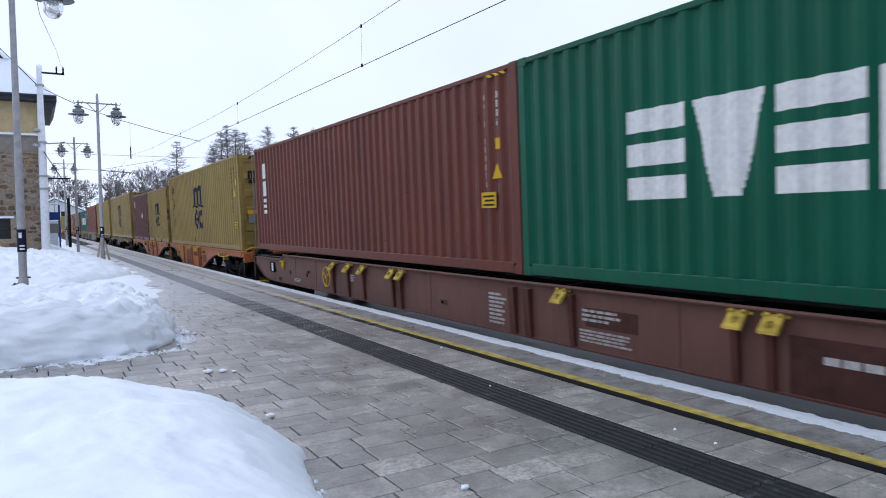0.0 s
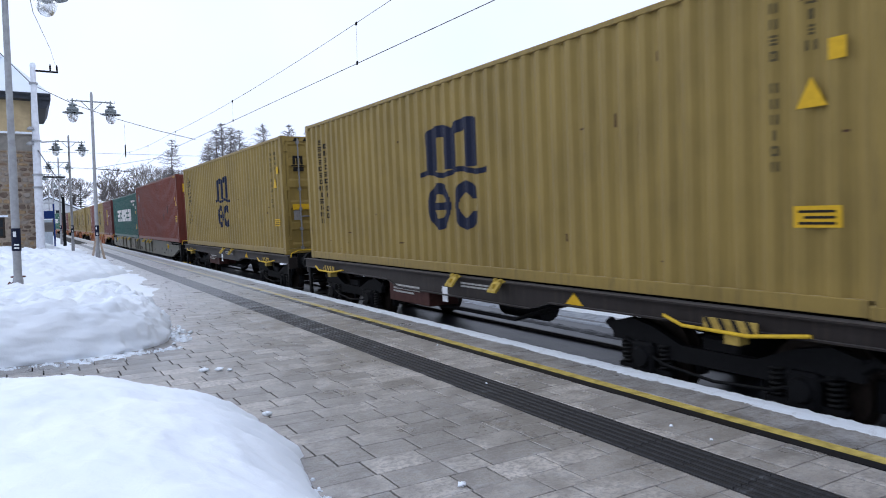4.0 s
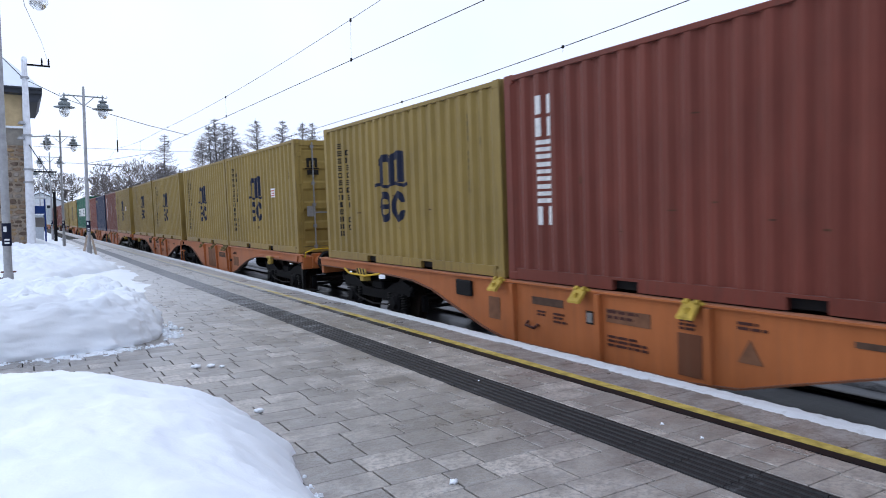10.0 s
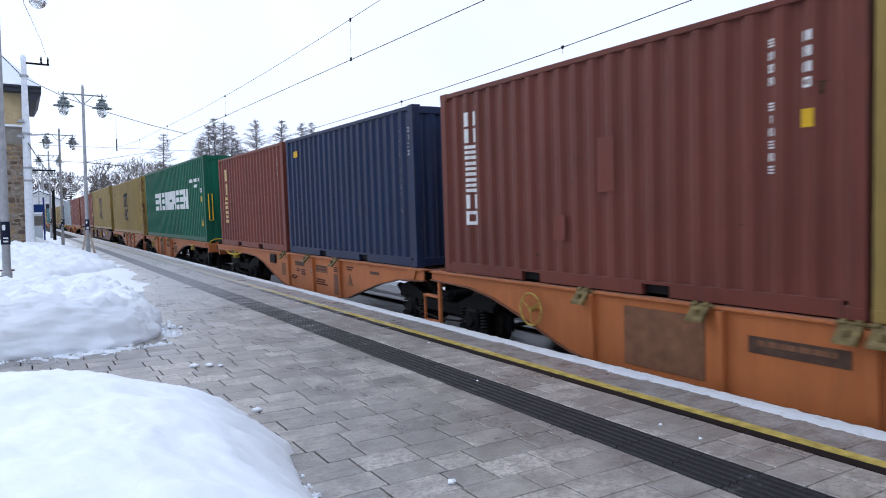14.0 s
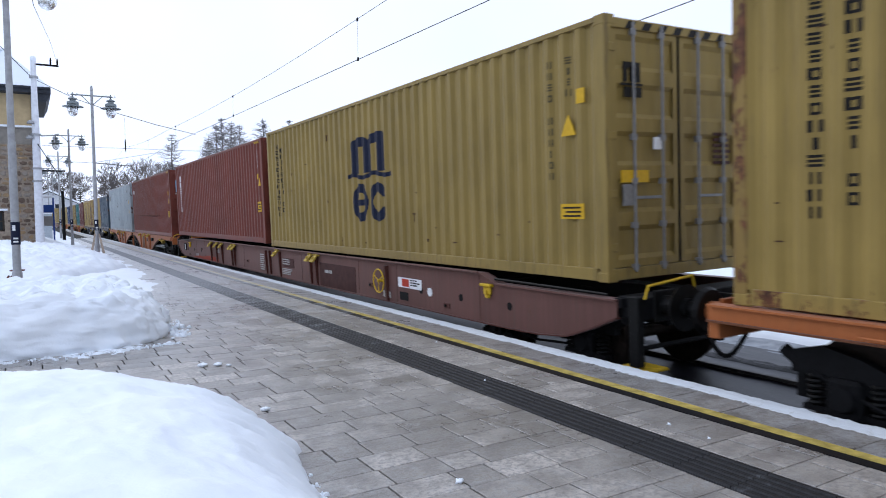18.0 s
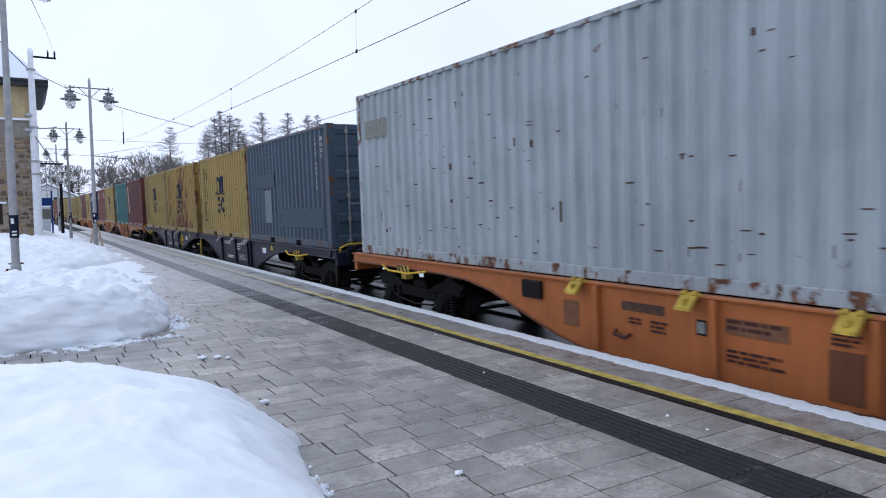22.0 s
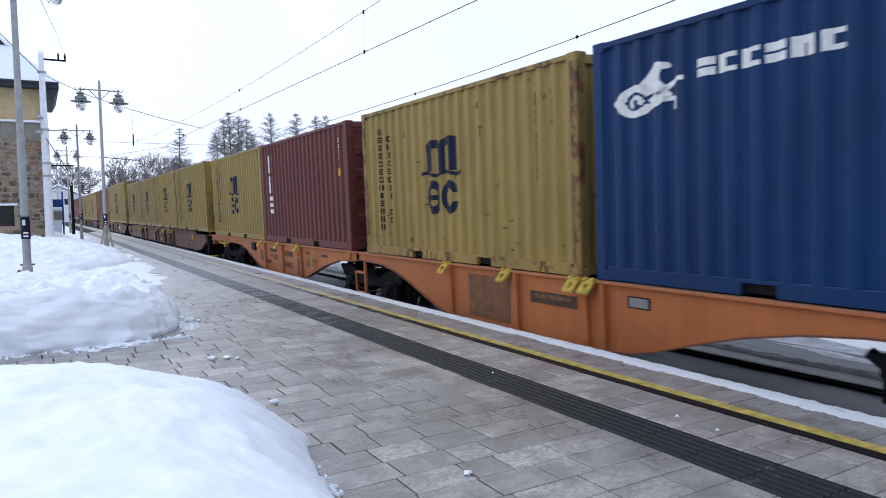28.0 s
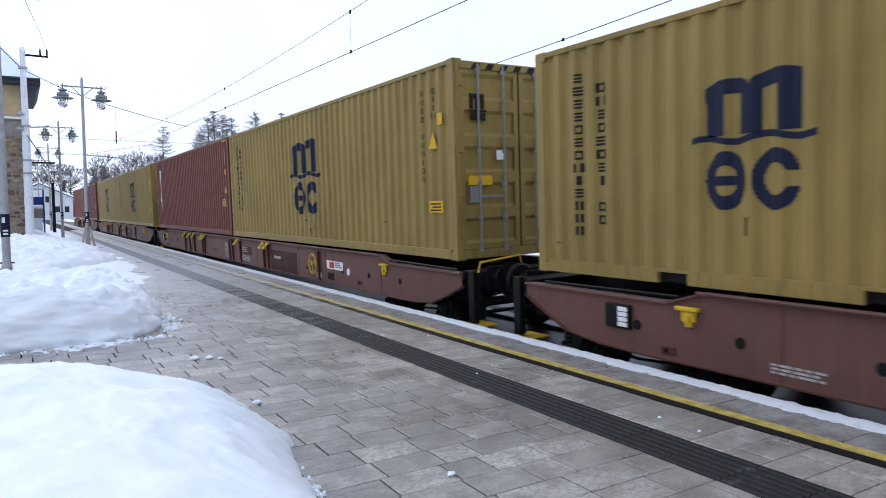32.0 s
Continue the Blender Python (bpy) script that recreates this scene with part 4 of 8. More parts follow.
    c(170.75, 20, "dark_blue", "dark blue twenty-foot container with yellow label", "plain", [*m_label(5.35, 5.6, 2.2, 2.34, LABEL_YELLOW), *m_code(20, 0.5), end_label(-0.2, 0.5, 1.2, 1.5, LABEL_SKY)])
    c(177.1, 20, "brown", "brown twenty-foot container with cream vertical blocks", "plain",
      [letters(20, 5.45, 2.3, 0.62, 4, plain("cream_marking_paint", (0.6, 0.45, 0.22), 0.6, 0, 0.15, 20), 0.36), *m_code(20, 0.8)])
    # orange articulated wagon
    g2 = ever_marks(40, 1.18, 1.93)
    g2 += [("number_marking", bar_rows(-0.55, 0.5, 2.5, 2.3, 1), WHITE_PAINT, ""), ("grab_rail", bm_tube([(-1.1, -0.03, 0.75), (-1.1, -0.03, 1.65), (-0.98, -0.03, 1.65), (-0.98, -0.03, 0.75), (-1.1, -0.03, 0.75)], 0.02), SAFETY_YELLOW, "yellow grab rail")]
    c(185.2, 40, "green", GREEN_40, "plain", g2)
    y40 = mustard(40, door=False)
    y40.append(end_label(-0.6, -0.25, 2.0, 2.2, LABEL_YELLOW))
    c(198.8, 40, "mustard_rusty", MUSTARD_40 + ", scuffed", "plain", y40)
    # second brown wagon
    c(212.65, 40, "mustard", MUSTARD_40, "door", mustard(40, hi=True))
    c(225.42, 44, "brown", BROWN_40, "plain", brown_marks(44, 6, near=0.28))
    # orange articulated wagon
    dm = brown_marks(40, 0, near=0.2)
    dm += m_label(11.5, 11.75, 2.2, 2.45, LABEL_WHITE) + [end_label(-0.95, -0.42, 1.98, 2.5, LABEL_SKY, "light blue label"), ("warning_triangle", bm_prism([(-0.27, 2.12), (0.03, 2.12), (-0.12, 2.40)], "y", 0.0, 0.02), LABEL_WHITE, "white triangle label"), ("label_field", bm_box(-0.88, -0.49, -0.006, 0.002, 2.06, 2.42), LABEL_BLUE, "blue field on the label"), ("lettering", bar_rows(-0.98, 0.1, 1.93, 1.85, 1), WHITE_PAINT, "")]
    rng = random.Random(8)
    dents = [(9.6 - k * 0.278 + rng.uniform(-0.03, 0.03), rng.uniform(0.05, 0.1), 0.93 + rng.uniform(-0.04, 0.04), rng.uniform(0.03, 0.09)) for k in range(26) if rng.random() < 0.6]
    dents += [(rng.uniform(1, 9), rng.uniform(0.04, 0.12), rng.uniform(0.4, 1.5), rng.uniform(0.05, 0.14)) for k in range(12)]
    dm.append(("scuff_marking", bm_mark(40, 0.3, 11.5, rects(*[(y - w / 2, y + w / 2, z, z + h) for y, w, z, h in dents]), 0.03), plain("dark_scuffed_brown", (0.06, 0.022, 0.017), 0.7), "dark dents and scuffs"))
    c(239.34, 40, "brown", BROWN_40, "door", dm)
    wm = m_code(40, 1.35, 2.5, 1.9, BLACK_INK, 3, False) + m_label(0.9, 1.05, 1.75, 1.95, LABEL_YELLOW) + m_warning(0.95, 1.15, 0.26)
    wm += m_label(11.05, 11.95, 2.13, 2.45, plain("dull_patch", (0.22, 0.22, 0.2), 0.7)) + [end_label(-0.95, -0.55, 1.5, 1.85, LABEL_YELLOW), end_label(-0.25, 0.15, 1.45, 1.75, LABEL_GREY)]
    c(252.7, 40, "white", "pale grey forty-foot container with rust along its foot", "door", wm)
    # navy articulated wagon
    gm = m_code(20, 0.72, 2.4, 1.25, GREY_PAINT, 2) + m_label(4.0, 4.55, 0.5, 1.35, plain("pale_scuff", (0.16, 0.19, 0.215), 0.6)) + m_label(3.7, 5.6, 1.42, 1.78, plain("dark_scuff", (0.05, 0.075, 0.10), 0.6))
    teal_patch = plain("dull_teal_overpaint", (0.047, 0.08, 0.102), 0.6)
    for q in ((0.4, 3.2, 0.42, 0.86), (3.25, 3.5, 0.35, 1.5), (4.55, 5.0, 0.5, 1.4)):
        gm += m_label(*q, teal_patch)
    c(266.5, 20, "slate", "slate-blue twenty-foot container with scuffed patches", "door", gm)
    c(272.75, 20, "mustard_rusty", MUSTARD_20_WORN, "plain", mustard(20, door=False))
    c(279.75, 20, "mustard_scarred", "heavily rusted mustard twenty-foot container with stained emblem", "door", mustard(20))
    c(285.95, 20, "mustard_rusty", MUSTARD_20_WORN, "plain", mustard(20, door=False))
    # deep orange articulated wagon
    tm = brown_marks(20, 3, tri=False, lab=False)
    tm += [("lettering", row_end(-0.75, 0.1, 2.0, 2.3, 3), WHITE_PAINT, "row of white blocks")]
    c(293.5, 20, "maroon", "maroon twenty-foot container with white blocks", "plain", tm)
    c(299.72, 20, "teal", "teal twenty-foot corrugated steel container", "plain", [*m_code(20, 5.4, 2.2, 0.7, WHITE_PAINT, 8, False), *m_code(20, 0.8)])
    c(306.98, 20, "mustard_rusty", MUSTARD_20_WORN, "door", mustard(20))
    bc = m_code(20, 1.0, 2.4, 0.85, WHITE_PAINT, 9) + m_label(4.55, 5.55, 1.8, 2.33, BLACK_INK, LABEL_WHITE, "black label with white bars") + m_label(4.6, 5.3, 2.2, 2.32, LABEL_YELLOW)
    c(313.2, 20, "brown_pale", "faded brown twenty-foot container with black and white label", "plain", bc)
    # deep orange articulated wagon
    cr = [("company_name", bm_mark(20, 3.2, 4.75, rects(*row_rects(4.7, 3.25, 2.06, 2.23, 6, 0.2, True))), WHITE_PAINT, "row of white blocks"),
          ("company_emblem", bm_mark(20, 4.85, 5.8, swirl_spans(5.32, 2.0)), WHITE_PAINT, "white rounded emblem"), *m_code(20, 0.8, 2.3, 0.9)]
    c(320.72, 20, "blue", "royal blue twenty-foot container with white emblem", "plain", cr)
    c(327.08, 20, "mustard_rusty", MUSTARD_20_WORN, "plain", mustard(20, door=False))
    t2 = brown_marks(20, 3, tri=False, lab=False) + [("lettering", row_end(-0.75, 0.1, 1.75, 2.05, 3), WHITE_PAINT, "row of white blocks")]
    c(333.95, 20, "maroon", "maroon twenty-foot container with white blocks", "door", t2)
    c(340.15, 20, "mustard", MUSTARD_20, "plain", mustard(20, door=False))
    # third brown wagon
    c(347.55, 20, "mustard", MUSTARD_20, "door", mustard(20))
    c(353.88, 20, "mustard_rusty", MUSTARD_20_WORN, "plain", mustard(20, door=False, near=0.3))
    c(360.05, 20, "mustard_rusty", MUSTARD_20_WORN, "plain", mustard(20, door=False))
    c(366.2, 20, "mustard", MUSTARD_20, "plain", mustard(20, door=False))
    # last brown wagons
    c(374.15, 40, "mustard", MUSTARD_40, "door", mustard(40, hi=True))
    c(386.6, 40, "brown_pale", BROWN_40, "plain", brown_marks(40, 8))
    c(400.5, 40, "mustard", MUSTARD_40, "door", mustard(40, hi=True))
    c(412.85, 40, "mustard", MUSTARD_40, "plain", mustard(40, door=False))
    c(426.6, 40, "maroon", BROWN_40, "plain", brown_marks(40, 0))
    c(438.95, 40, "brown", BROWN_40, "plain", brown_marks(40, 0))


def row_end(x0, x1, z0, z1, n):
    b = bmesh.new()
    st = (x1 - x0) / n
    for k in range(n):
        bm_box(x0 + k * st, x0 + (k + 0.82) * st, 0.008, 0.02, z0, z1 - (0.08 if k else 0), 0, b)
    return b


def poly_spans(polys):
    """Spans of a set of convex or concave outlines of (y, z) pairs."""
    def spans(y):
        out = []
        for p in polys:
            zs = sorted(z0 + (z1 - z0) * (y - y0) / (y1 - y0) for (y0, z0), (y1, z1) in zip(p, p[1:] + p[:1]) if (y0 <= y) != (y1 <= y))
            out += list(zip(zs[::2], zs[1::2]))
        return out
    return spans


def swirl_spans(yc, zc):
    """Rounded emblem: a curled ring, a raised neck, blades behind it and two thin limbs before it."""
    def at(*pts):       # s runs to the near end
        return [(yc - 0.02 - a * 1.2, zc + b) for a, b in pts]

    def ring(cx, cz, ro, ri, a0, a1, n=18):
        ang = [a0 + (a1 - a0) * k / n for k in range(n + 1)]
        return at(*[(cx + ro * math.cos(a), cz + ro * 0.82 * math.sin(a)) for a in ang], *[(cx + ri * math.cos(a), cz + ri * 0.82 * math.sin(a)) for a in ang[::-1]])
    polys = [ring(-0.16, -0.06, 0.21, 0.12, 0.35, 5.9), ring(-0.15, -0.07, 0.09, 0.035, -0.6, 4.2),
             at((-0.10, 0.10), (0.02, 0.25), (0.10, 0.30), (0.21, 0.27), (0.23, 0.22), (0.14, 0.21), (0.12, 0.12), (0.20, 0.02), (0.10, -0.06), (-0.02, 0.06)),
             at((-0.02, -0.06), (0.16, 0.04), (0.24, -0.05), (0.12, -0.14), (0.02, -0.16)),
             at((0.17, 0.05), (0.32, 0.12), (0.44, 0.10), (0.42, 0.06), (0.32, 0.075), (0.20, 0.0)),
             at((0.16, -0.06), (0.30, -0.07), (0.29, -0.20), (0.25, -0.20), (0.255, -0.11), (0.15, -0.11)),
             at((-0.36, -0.02), (-0.47, -0.06), (-0.36, -0.09))]
    return poly_spans(polys)


# ------------------------------------------------------------------ wagons
SIDE_X = 1.275


def bm_wheelset():
    b = bm_cyl((-0.95, 0, 0), (0.95, 0, 0), 0.075, None, 12)
    for s in (-1, 1):
        bm_cyl((s * 0.70, 0, 0), (s * 0.835, 0, 0), 0.46, 0.455, 32, b)
        bm_cyl((s * 0.685, 0, 0), (s * 0.715, 0, 0), 0.49, None, 32, b)
        bm_cyl((s * 0.83, 0, 0), (s * 0.90, 0, 0), 0.17, 0.11, 16, b)
        for k in range(3):      # raised casting marks on the wheel face
            a = k * math.tau / 3
            bm_cyl((s * 0.83, 0.33 * math.cos(a), 0.33 * math.sin(a)), (s * 0.845, 0.33 * math.cos(a), 0.33 * math.sin(a)), 0.045, None, 8, b)
    return b


def bm_bogie_frame(s):
    prof = [(-1.38, 0.60), (-1.38, 0.79), (-1.12, 0.86), (-0.78, 0.79), (-0.42, 0.64), (0.42, 0.64), (0.78, 0.79), (1.12, 0.86), (1.38, 0.79), (1.38, 0.60), (1.02, 0.60), (0.62, 0.47), (-0.62, 0.47), (-1.02, 0.60)]
    b = bm_prism(prof, "x", *sorted((s * 0.94, s * 1.03)))
    for y in (-1.36, 1.36):     # snubber ends
        bm_cyl((s * 0.985, y, 0.70), (s * 0.985, y + (0.12 if y > 0 else -0.12), 0.78), 0.055, None, 10, b)
    return b


def bm_axlebox(s, y):
    b = bm_box(*sorted((s * 0.93, s * 1.10)), y - 0.15, y + 0.15, 0.28, 0.62, 0.03)
    bm_cyl((s * 1.10, y, 0.46), (s * 1.14, y, 0.46), 0.12, 0.10, 14, b)
    bm_box(*sorted((s * 0.95, s * 1.06)), y - 0.36, y + 0.36, 0.30, 0.35, 0, b)
    return b


def bm_spring(s, y):
    b = bmesh.new()
    rings = []
    for k in range(61):         # one continuous coil
        a, z = k * math.tau / 10, 0.35 + k * 0.0046
        d = Vector((math.cos(a), math.sin(a), 0))
        rings.append([b.verts.new(Vector((s, y, z)) + d * (0.07 + 0.017 * math.cos(q * math.tau / 5)) + Vector((0, 0, 0.017 * math.sin(q * math.tau / 5)))) for q in range(5)])
    for r0, r1 in zip(rings[:-1], rings[1:]):
        for q in range(5):
            b.faces.new((r0[q], r0[(q + 1) % 5], r1[(q + 1) % 5], r1[q]))
    return b


WHEELSETS = []


def bogie(parent, y, wagon_u):
    m = Matrix.Translation((0, y, 0))
    bg = put_mesh("bogie", cached(("bogie",), lambda: bm_bolster()), BLACK_STEEL, parent, m)
    for s in (-1, 1):
        put_mesh("side_frame", cached(("side_frame", s), lambda: bm_bogie_frame(s)), BLACK_STEEL, bg)
        for a in (-0.9, 0.9):
            put_mesh("axle_box", cached(("axle_box", s, a), lambda: bm_axlebox(s, a)), BLACK_STEEL, bg)
            for d in (-0.26, 0.26):
                put_mesh("coil_spring", cached(("coil_spring", s, a + d), lambda: bm_spring(s, a + d)), GREASE, bg)
    for a in (-0.9, 0.9):
        w = put_mesh("wheelset", cached(("wheelset",), bm_wheelset, False), WHEEL_MAT, bg, Matrix.Translation((0, a, 0.46)))
        WHEELSETS.append((w, a, wagon_u + y))
    put_mesh("brake_rigging", cached(("brake_rigging",), bm_brakes), BLACK_STEEL, bg)
    return bg


def bm_bolster():
    b = bm_box(-0.98, 0.98, -0.22, 0.22, 0.52, 0.78, 0.03)
    bm_box(-0.12, 0.12, -1.36, 1.36, 0.60, 0.74, 0.01, b)
    bm_cyl((0, 0, 0.7), (0, 0, 0.98), 0.2, 0.2, 14, b)
    return b


def bm_brakes():
    b = bmesh.new()
    for y in (-1.42, -0.38, 0.38, 1.42):
        for s in (-1, 1):
            bm_box(s * 0.76 - 0.05, s * 0.76 + 0.05, y - 0.05, y + 0.05, 0.32, 0.60, 0.01, b)
        bm_cyl((-0.76, y, 0.4), (0.76, y, 0.4), 0.03, None, 8, b)
    bm_tube([(-1.06, -1.2, 0.62), (-1.08, -0.6, 0.4), (-1.08, 0.0, 0.36), (-1.08, 0.6, 0.42), (-1.06, 1.2, 0.64)], 0.018, 6, b)
    return b


def fish_profile(a, b, first=True, top=1.13):
    """Fish-belly side plate between a and b along the wagon: long arch at the near end, steep curve at the far end."""
    k = (b - a) / 12.3
    low = [(0.0, 0.985), (2.7, 0.985), (3.2, 0.965), (3.7, 0.905), (4.2, 0.80), (4.7, 0.65), (5.2, 0.48), (5.55, 0.40), (5.9, 0.365), (9.05, 0.365), (9.35, 0.42), (9.8, 0.57), (10.3, 0.75), (10.8, 0.90), (11.3, 0.985), (12.3, 1.02)]
    if not first:       # the other half carries its belly nearer to the joint
        low = [(0.0, 0.98), (0.8, 0.94), (1.5, 0.80), (2.3, 0.57), (2.8, 0.42), (3.3, 0.37), (6.1, 0.37), (6.6, 0.47), (7.2, 0.65), (7.9, 0.87), (8.5, 0.97), (9.2, 1.0), (12.3, 1.0)]
    return [(a + y * k, z) for y, z in low], [(b, top), (a, top)]


def deep_profile(a, b, chamfer=False):
    top, end = (1.12, 1.0) if chamfer else (1.17, 1.05)
    if chamfer:
        low = [(a, 0.86), (a + 1.5, 0.52), (b - 0.9, 0.52), (b - 0.5, 0.57), (b - 0.1, 0.70), (b, 0.9)]
    else:
        low = [(a, 0.87), (a + 0.35, 0.72), (a + 0.8, 0.56), (a + 1.3, 0.51), (a + 1.9, 0.495), (b - 1.9, 0.495), (b - 1.3, 0.51), (b - 0.75, 0.58), (b - 0.35, 0.75), (b, 0.92)]
    return low, [(b, end), (b - 2.2, end), (b - 2.6, top), (a + 2.6, top), (a + 2.2, end), (a, end)]


def side_plate(parent, low, high, paint, s, depth=0.016, lower=None):
    part("side_plate", bm_prism(low + high, "x", *sorted((s * SIDE_X, s * (SIDE_X - depth)))), paint, parent)
    b = bmesh.new()
    for (y0, z0), (y1, z1) in zip(low[:-1], low[1:]):
        bm_prism([(y0, z0), (y1, z1), (y1, z1 - 0.018), (y0, z0 - 0.018)], "x", *sorted((s * (SIDE_X + 0.035), s * (SIDE_X - 0.06))), b)
    part("lower_flange", b, lower or paint, parent)
    t = bmesh.new()
    hs = sorted(high)
    for (y0, z0), (y1, z1) in zip(hs[:-1], hs[1:]):
        bm_prism([(y0, z0), (y1, z1), (y1, z1 + 0.02), (y0, z0 + 0.02)], "x", *sorted((s * (SIDE_X + 0.04), s * (SIDE_X - 0.12))), t)
    part("upper_flange", t, paint, parent)


def z_low(low, y):
    for (y0, z0), (y1, z1) in zip(low[:-1], low[1:]):
        if y0 <= y <= y1:
            return z0 + (z1 - z0) * (y - y0) / max(1e-6, y1 - y0)
    return 0.9


def rib(parent, low, y, paint, w=0.05, top=1.12):
    b = bm_prism([(-(SIDE_X + 0.075), top), (-SIDE_X, top), (-SIDE_X, z_low(low, y)), (-(SIDE_X + 0.035), z_low(low, y)), (-(SIDE_X + 0.05), z_low(low, y) + 0.1)], "y", y - w / 2, y + w / 2)
    part("stiffener_rib", b, paint, parent)


def flap(parent, y, mat, z=1.14):
    """Folded container spigot hanging on the upper flange: a bent plate, two knuckles and a pin."""
    mat = FLAP_YELLOW if mat in (SAFETY_YELLOW, GRIMY_YELLOW) else mat
    x = -(SIDE_X + 0.03)
    b = bm_prism([(x, z + 0.01), (x - 0.02, z + 0.03), (x - 0.145, z - 0.105), (x - 0.15, z - 0.13), (x - 0.12, z - 0.135)], "y", y - 0.09, y + 0.09)
    bm_cyl((x, y - 0.13, z + 0.01), (x, y + 0.13, z + 0.01), 0.018, None, 8, b)
    for d in (-0.06, 0.06):
        bm_cyl((x - 0.02, y + d - 0.022, z + 0.022), (x - 0.02, y + d + 0.022, z + 0.022), 0.03, None, 8, b)
    bm_box(x - 0.125, x - 0.07, y - 0.02, y + 0.02, z - 0.075, z - 0.02, 0.004, b)
    part("folding_spigot", b, mat, parent)


def handwheel(parent, y, z, r=0.23, mat=None):
    b = bm_torus((-(SIDE_X + 0.09), y, z), (1, 0, 0), r, 0.013, 24, 6)
    for k in range(3):
        a = k * math.tau / 3 + 0.5
        bm_cyl((-(SIDE_X + 0.09), y, z), (-(SIDE_X + 0.09), y + r * math.cos(a), z + r * math.sin(a)), 0.009, None, 6, b)
    bm_cyl((-(SIDE_X + 0.11), y, z), (-(SIDE_X - 0.05), y, z), 0.028, None, 8, b)
    part("handwheel", b, mat or SAFETY_YELLOW, parent, "yellow brake handwheel")


def panel(parent, y0, y1, z0, z1, mat, lab=""):
    part("marking_panel", bm_box(-(SIDE_X + 0.006), -SIDE_X, y0, y1, z0, z1), mat, parent, lab)


def text_bars(parent, y0, y1, z0, z1, rows, mat, seed=2):
    b = bmesh.new()
    rng = random.Random(seed)
    st = (z1 - z0) / rows
    for k in range(rows):
        a = y1
        zz = z1 - k * st
        stop = y0 + (y1 - y0) * rng.uniform(0.0, 0.35)
        while a > stop:
            w = rng.uniform(0.04, 0.16)
            bm_box(-(SIDE_X + 0.010), -SIDE_X, max(stop, a - w), a, zz - st * 0.55, zz, 0, b)
            a -= w + 0.025
    part("lettering", b, mat, parent)["kind"] = "stuff"


def hole(parent, y, z, r=0.055):
    # black disc on the plate, the dark of a hole put in as colour
    part("drain_hole", bm_cyl((-(SIDE_X + 0.004), y, z), (-(SIDE_X - 0.05), y, z), r, None, 14), DARK_GAP, parent)


def buffers(parent, y, face, casing):
    """Two buffers at the wagon end; face -1 points towards negative y."""
    for s in (-1, 1):
        b = bm_cyl((s * 0.875, y, 1.0), (s * 0.875, y + face * 0.36, 1.0), 0.115, 0.105, 18)
        bm_box(s * 0.875 - 0.17, s * 0.875 + 0.17, *sorted((y - face * 0.01, y + face * 0.03)), 0.83, 1.17, 0.008, b)
        sh = part("buffer", b, casing, parent)
        h = bm_cyl((s * 0.875, y + face * 0.34, 1.0), (s * 0.875, y + face * 0.56, 1.0), 0.08, 0.08, 16)
        bm_cyl((s * 0.875, y + face * 0.56, 1.0), (s * 0.875, y + face * 0.61, 1.0), 0.25, 0.22, 20, h)
        part("buffer_head", h, GREASE, sh)


def coupling(parent, y, face):
    b = bm_box(-0.05, 0.05, *sorted((y, y + face * 0.35)), 0.95, 1.06, 0.015)
    bm_tube([(0, y + face * 0.3, 1.0), (0.0, y + face * 0.55, 0.86), (0, y + face * 0.68, 0.9)], 0.035, 8, b)
    part("coupling_hook", b, GREASE, parent)
    pts = [(-0.32, y, 0.78)] + [(-0.32, y + face * (0.05 + 0.6 * k / 10), 0.78 - 0.36 * math.sin(math.pi * k / 10)) for k in range(1, 11)]
    part("brake_hose", bm_tube(pts, 0.026, 8), DARK_GAP, parent)
    part("brake_cock", bm_box(-0.37, -0.27, *sorted((y - face * 0.02, y + face * 0.12)), 0.72, 0.84, 0.01), BLACK_STEEL, parent)


def end_gear(parent, y, face, paint, step=True, grab=True):
    """End beam, corner post with footstep, and a yellow grab bar."""
    part("end_beam", bm_box(-1.26, 1.26, *sorted((y, y - face * 0.12)), 0.82, 1.10, 0.01), paint, parent)
    if step:
        c = part("corner_step", bm_box(-1.25, -1.19, *sorted((y - face * 0.08, y - face * 0.18)), 0.34, 1.0, 0.008), GREASE, parent)
        part("footboard", bm_box(-1.26, -0.95, *sorted((y + face * 0.12, y - face * 0.34)), 0.31, 0.335, 0.006), GREASE, c)
    if grab:
        yy = y + face * 0.04
        part("grab_bar", bm_tube([(-1.22, yy, 1.10), (-1.22, yy + face * 0.05, 1.20), (-1.05, yy + face * 0.07, 1.27), (-0.55, yy + face * 0.07, 1.27), (-0.45, yy, 1.2), (-0.45, yy, 1.08)], 0.016, 8), SAFETY_YELLOW, parent, "yellow grab bar")


def ladder(parent, y, paint, way, closed=True):
    """Step ladder hanging beside the middle bogie."""
    b = bm_box(-1.30, -1.25, y - 0.03, y + 0.03, 0.34, 1.02, 0.008)
    y2 = y + way * (0.46 if closed else 0.6)
    if closed:
        bm_box(-1.29, -1.25, y2 - 0.02, y2 + 0.02, 0.34, 0.76, 0.006, b)
    for z in (0.34, 0.74):
        bm_box(-1.31, -1.21, *sorted((y, y2)), z, z + 0.035, 0.006, b)
    part("step_ladder", b, paint, parent)


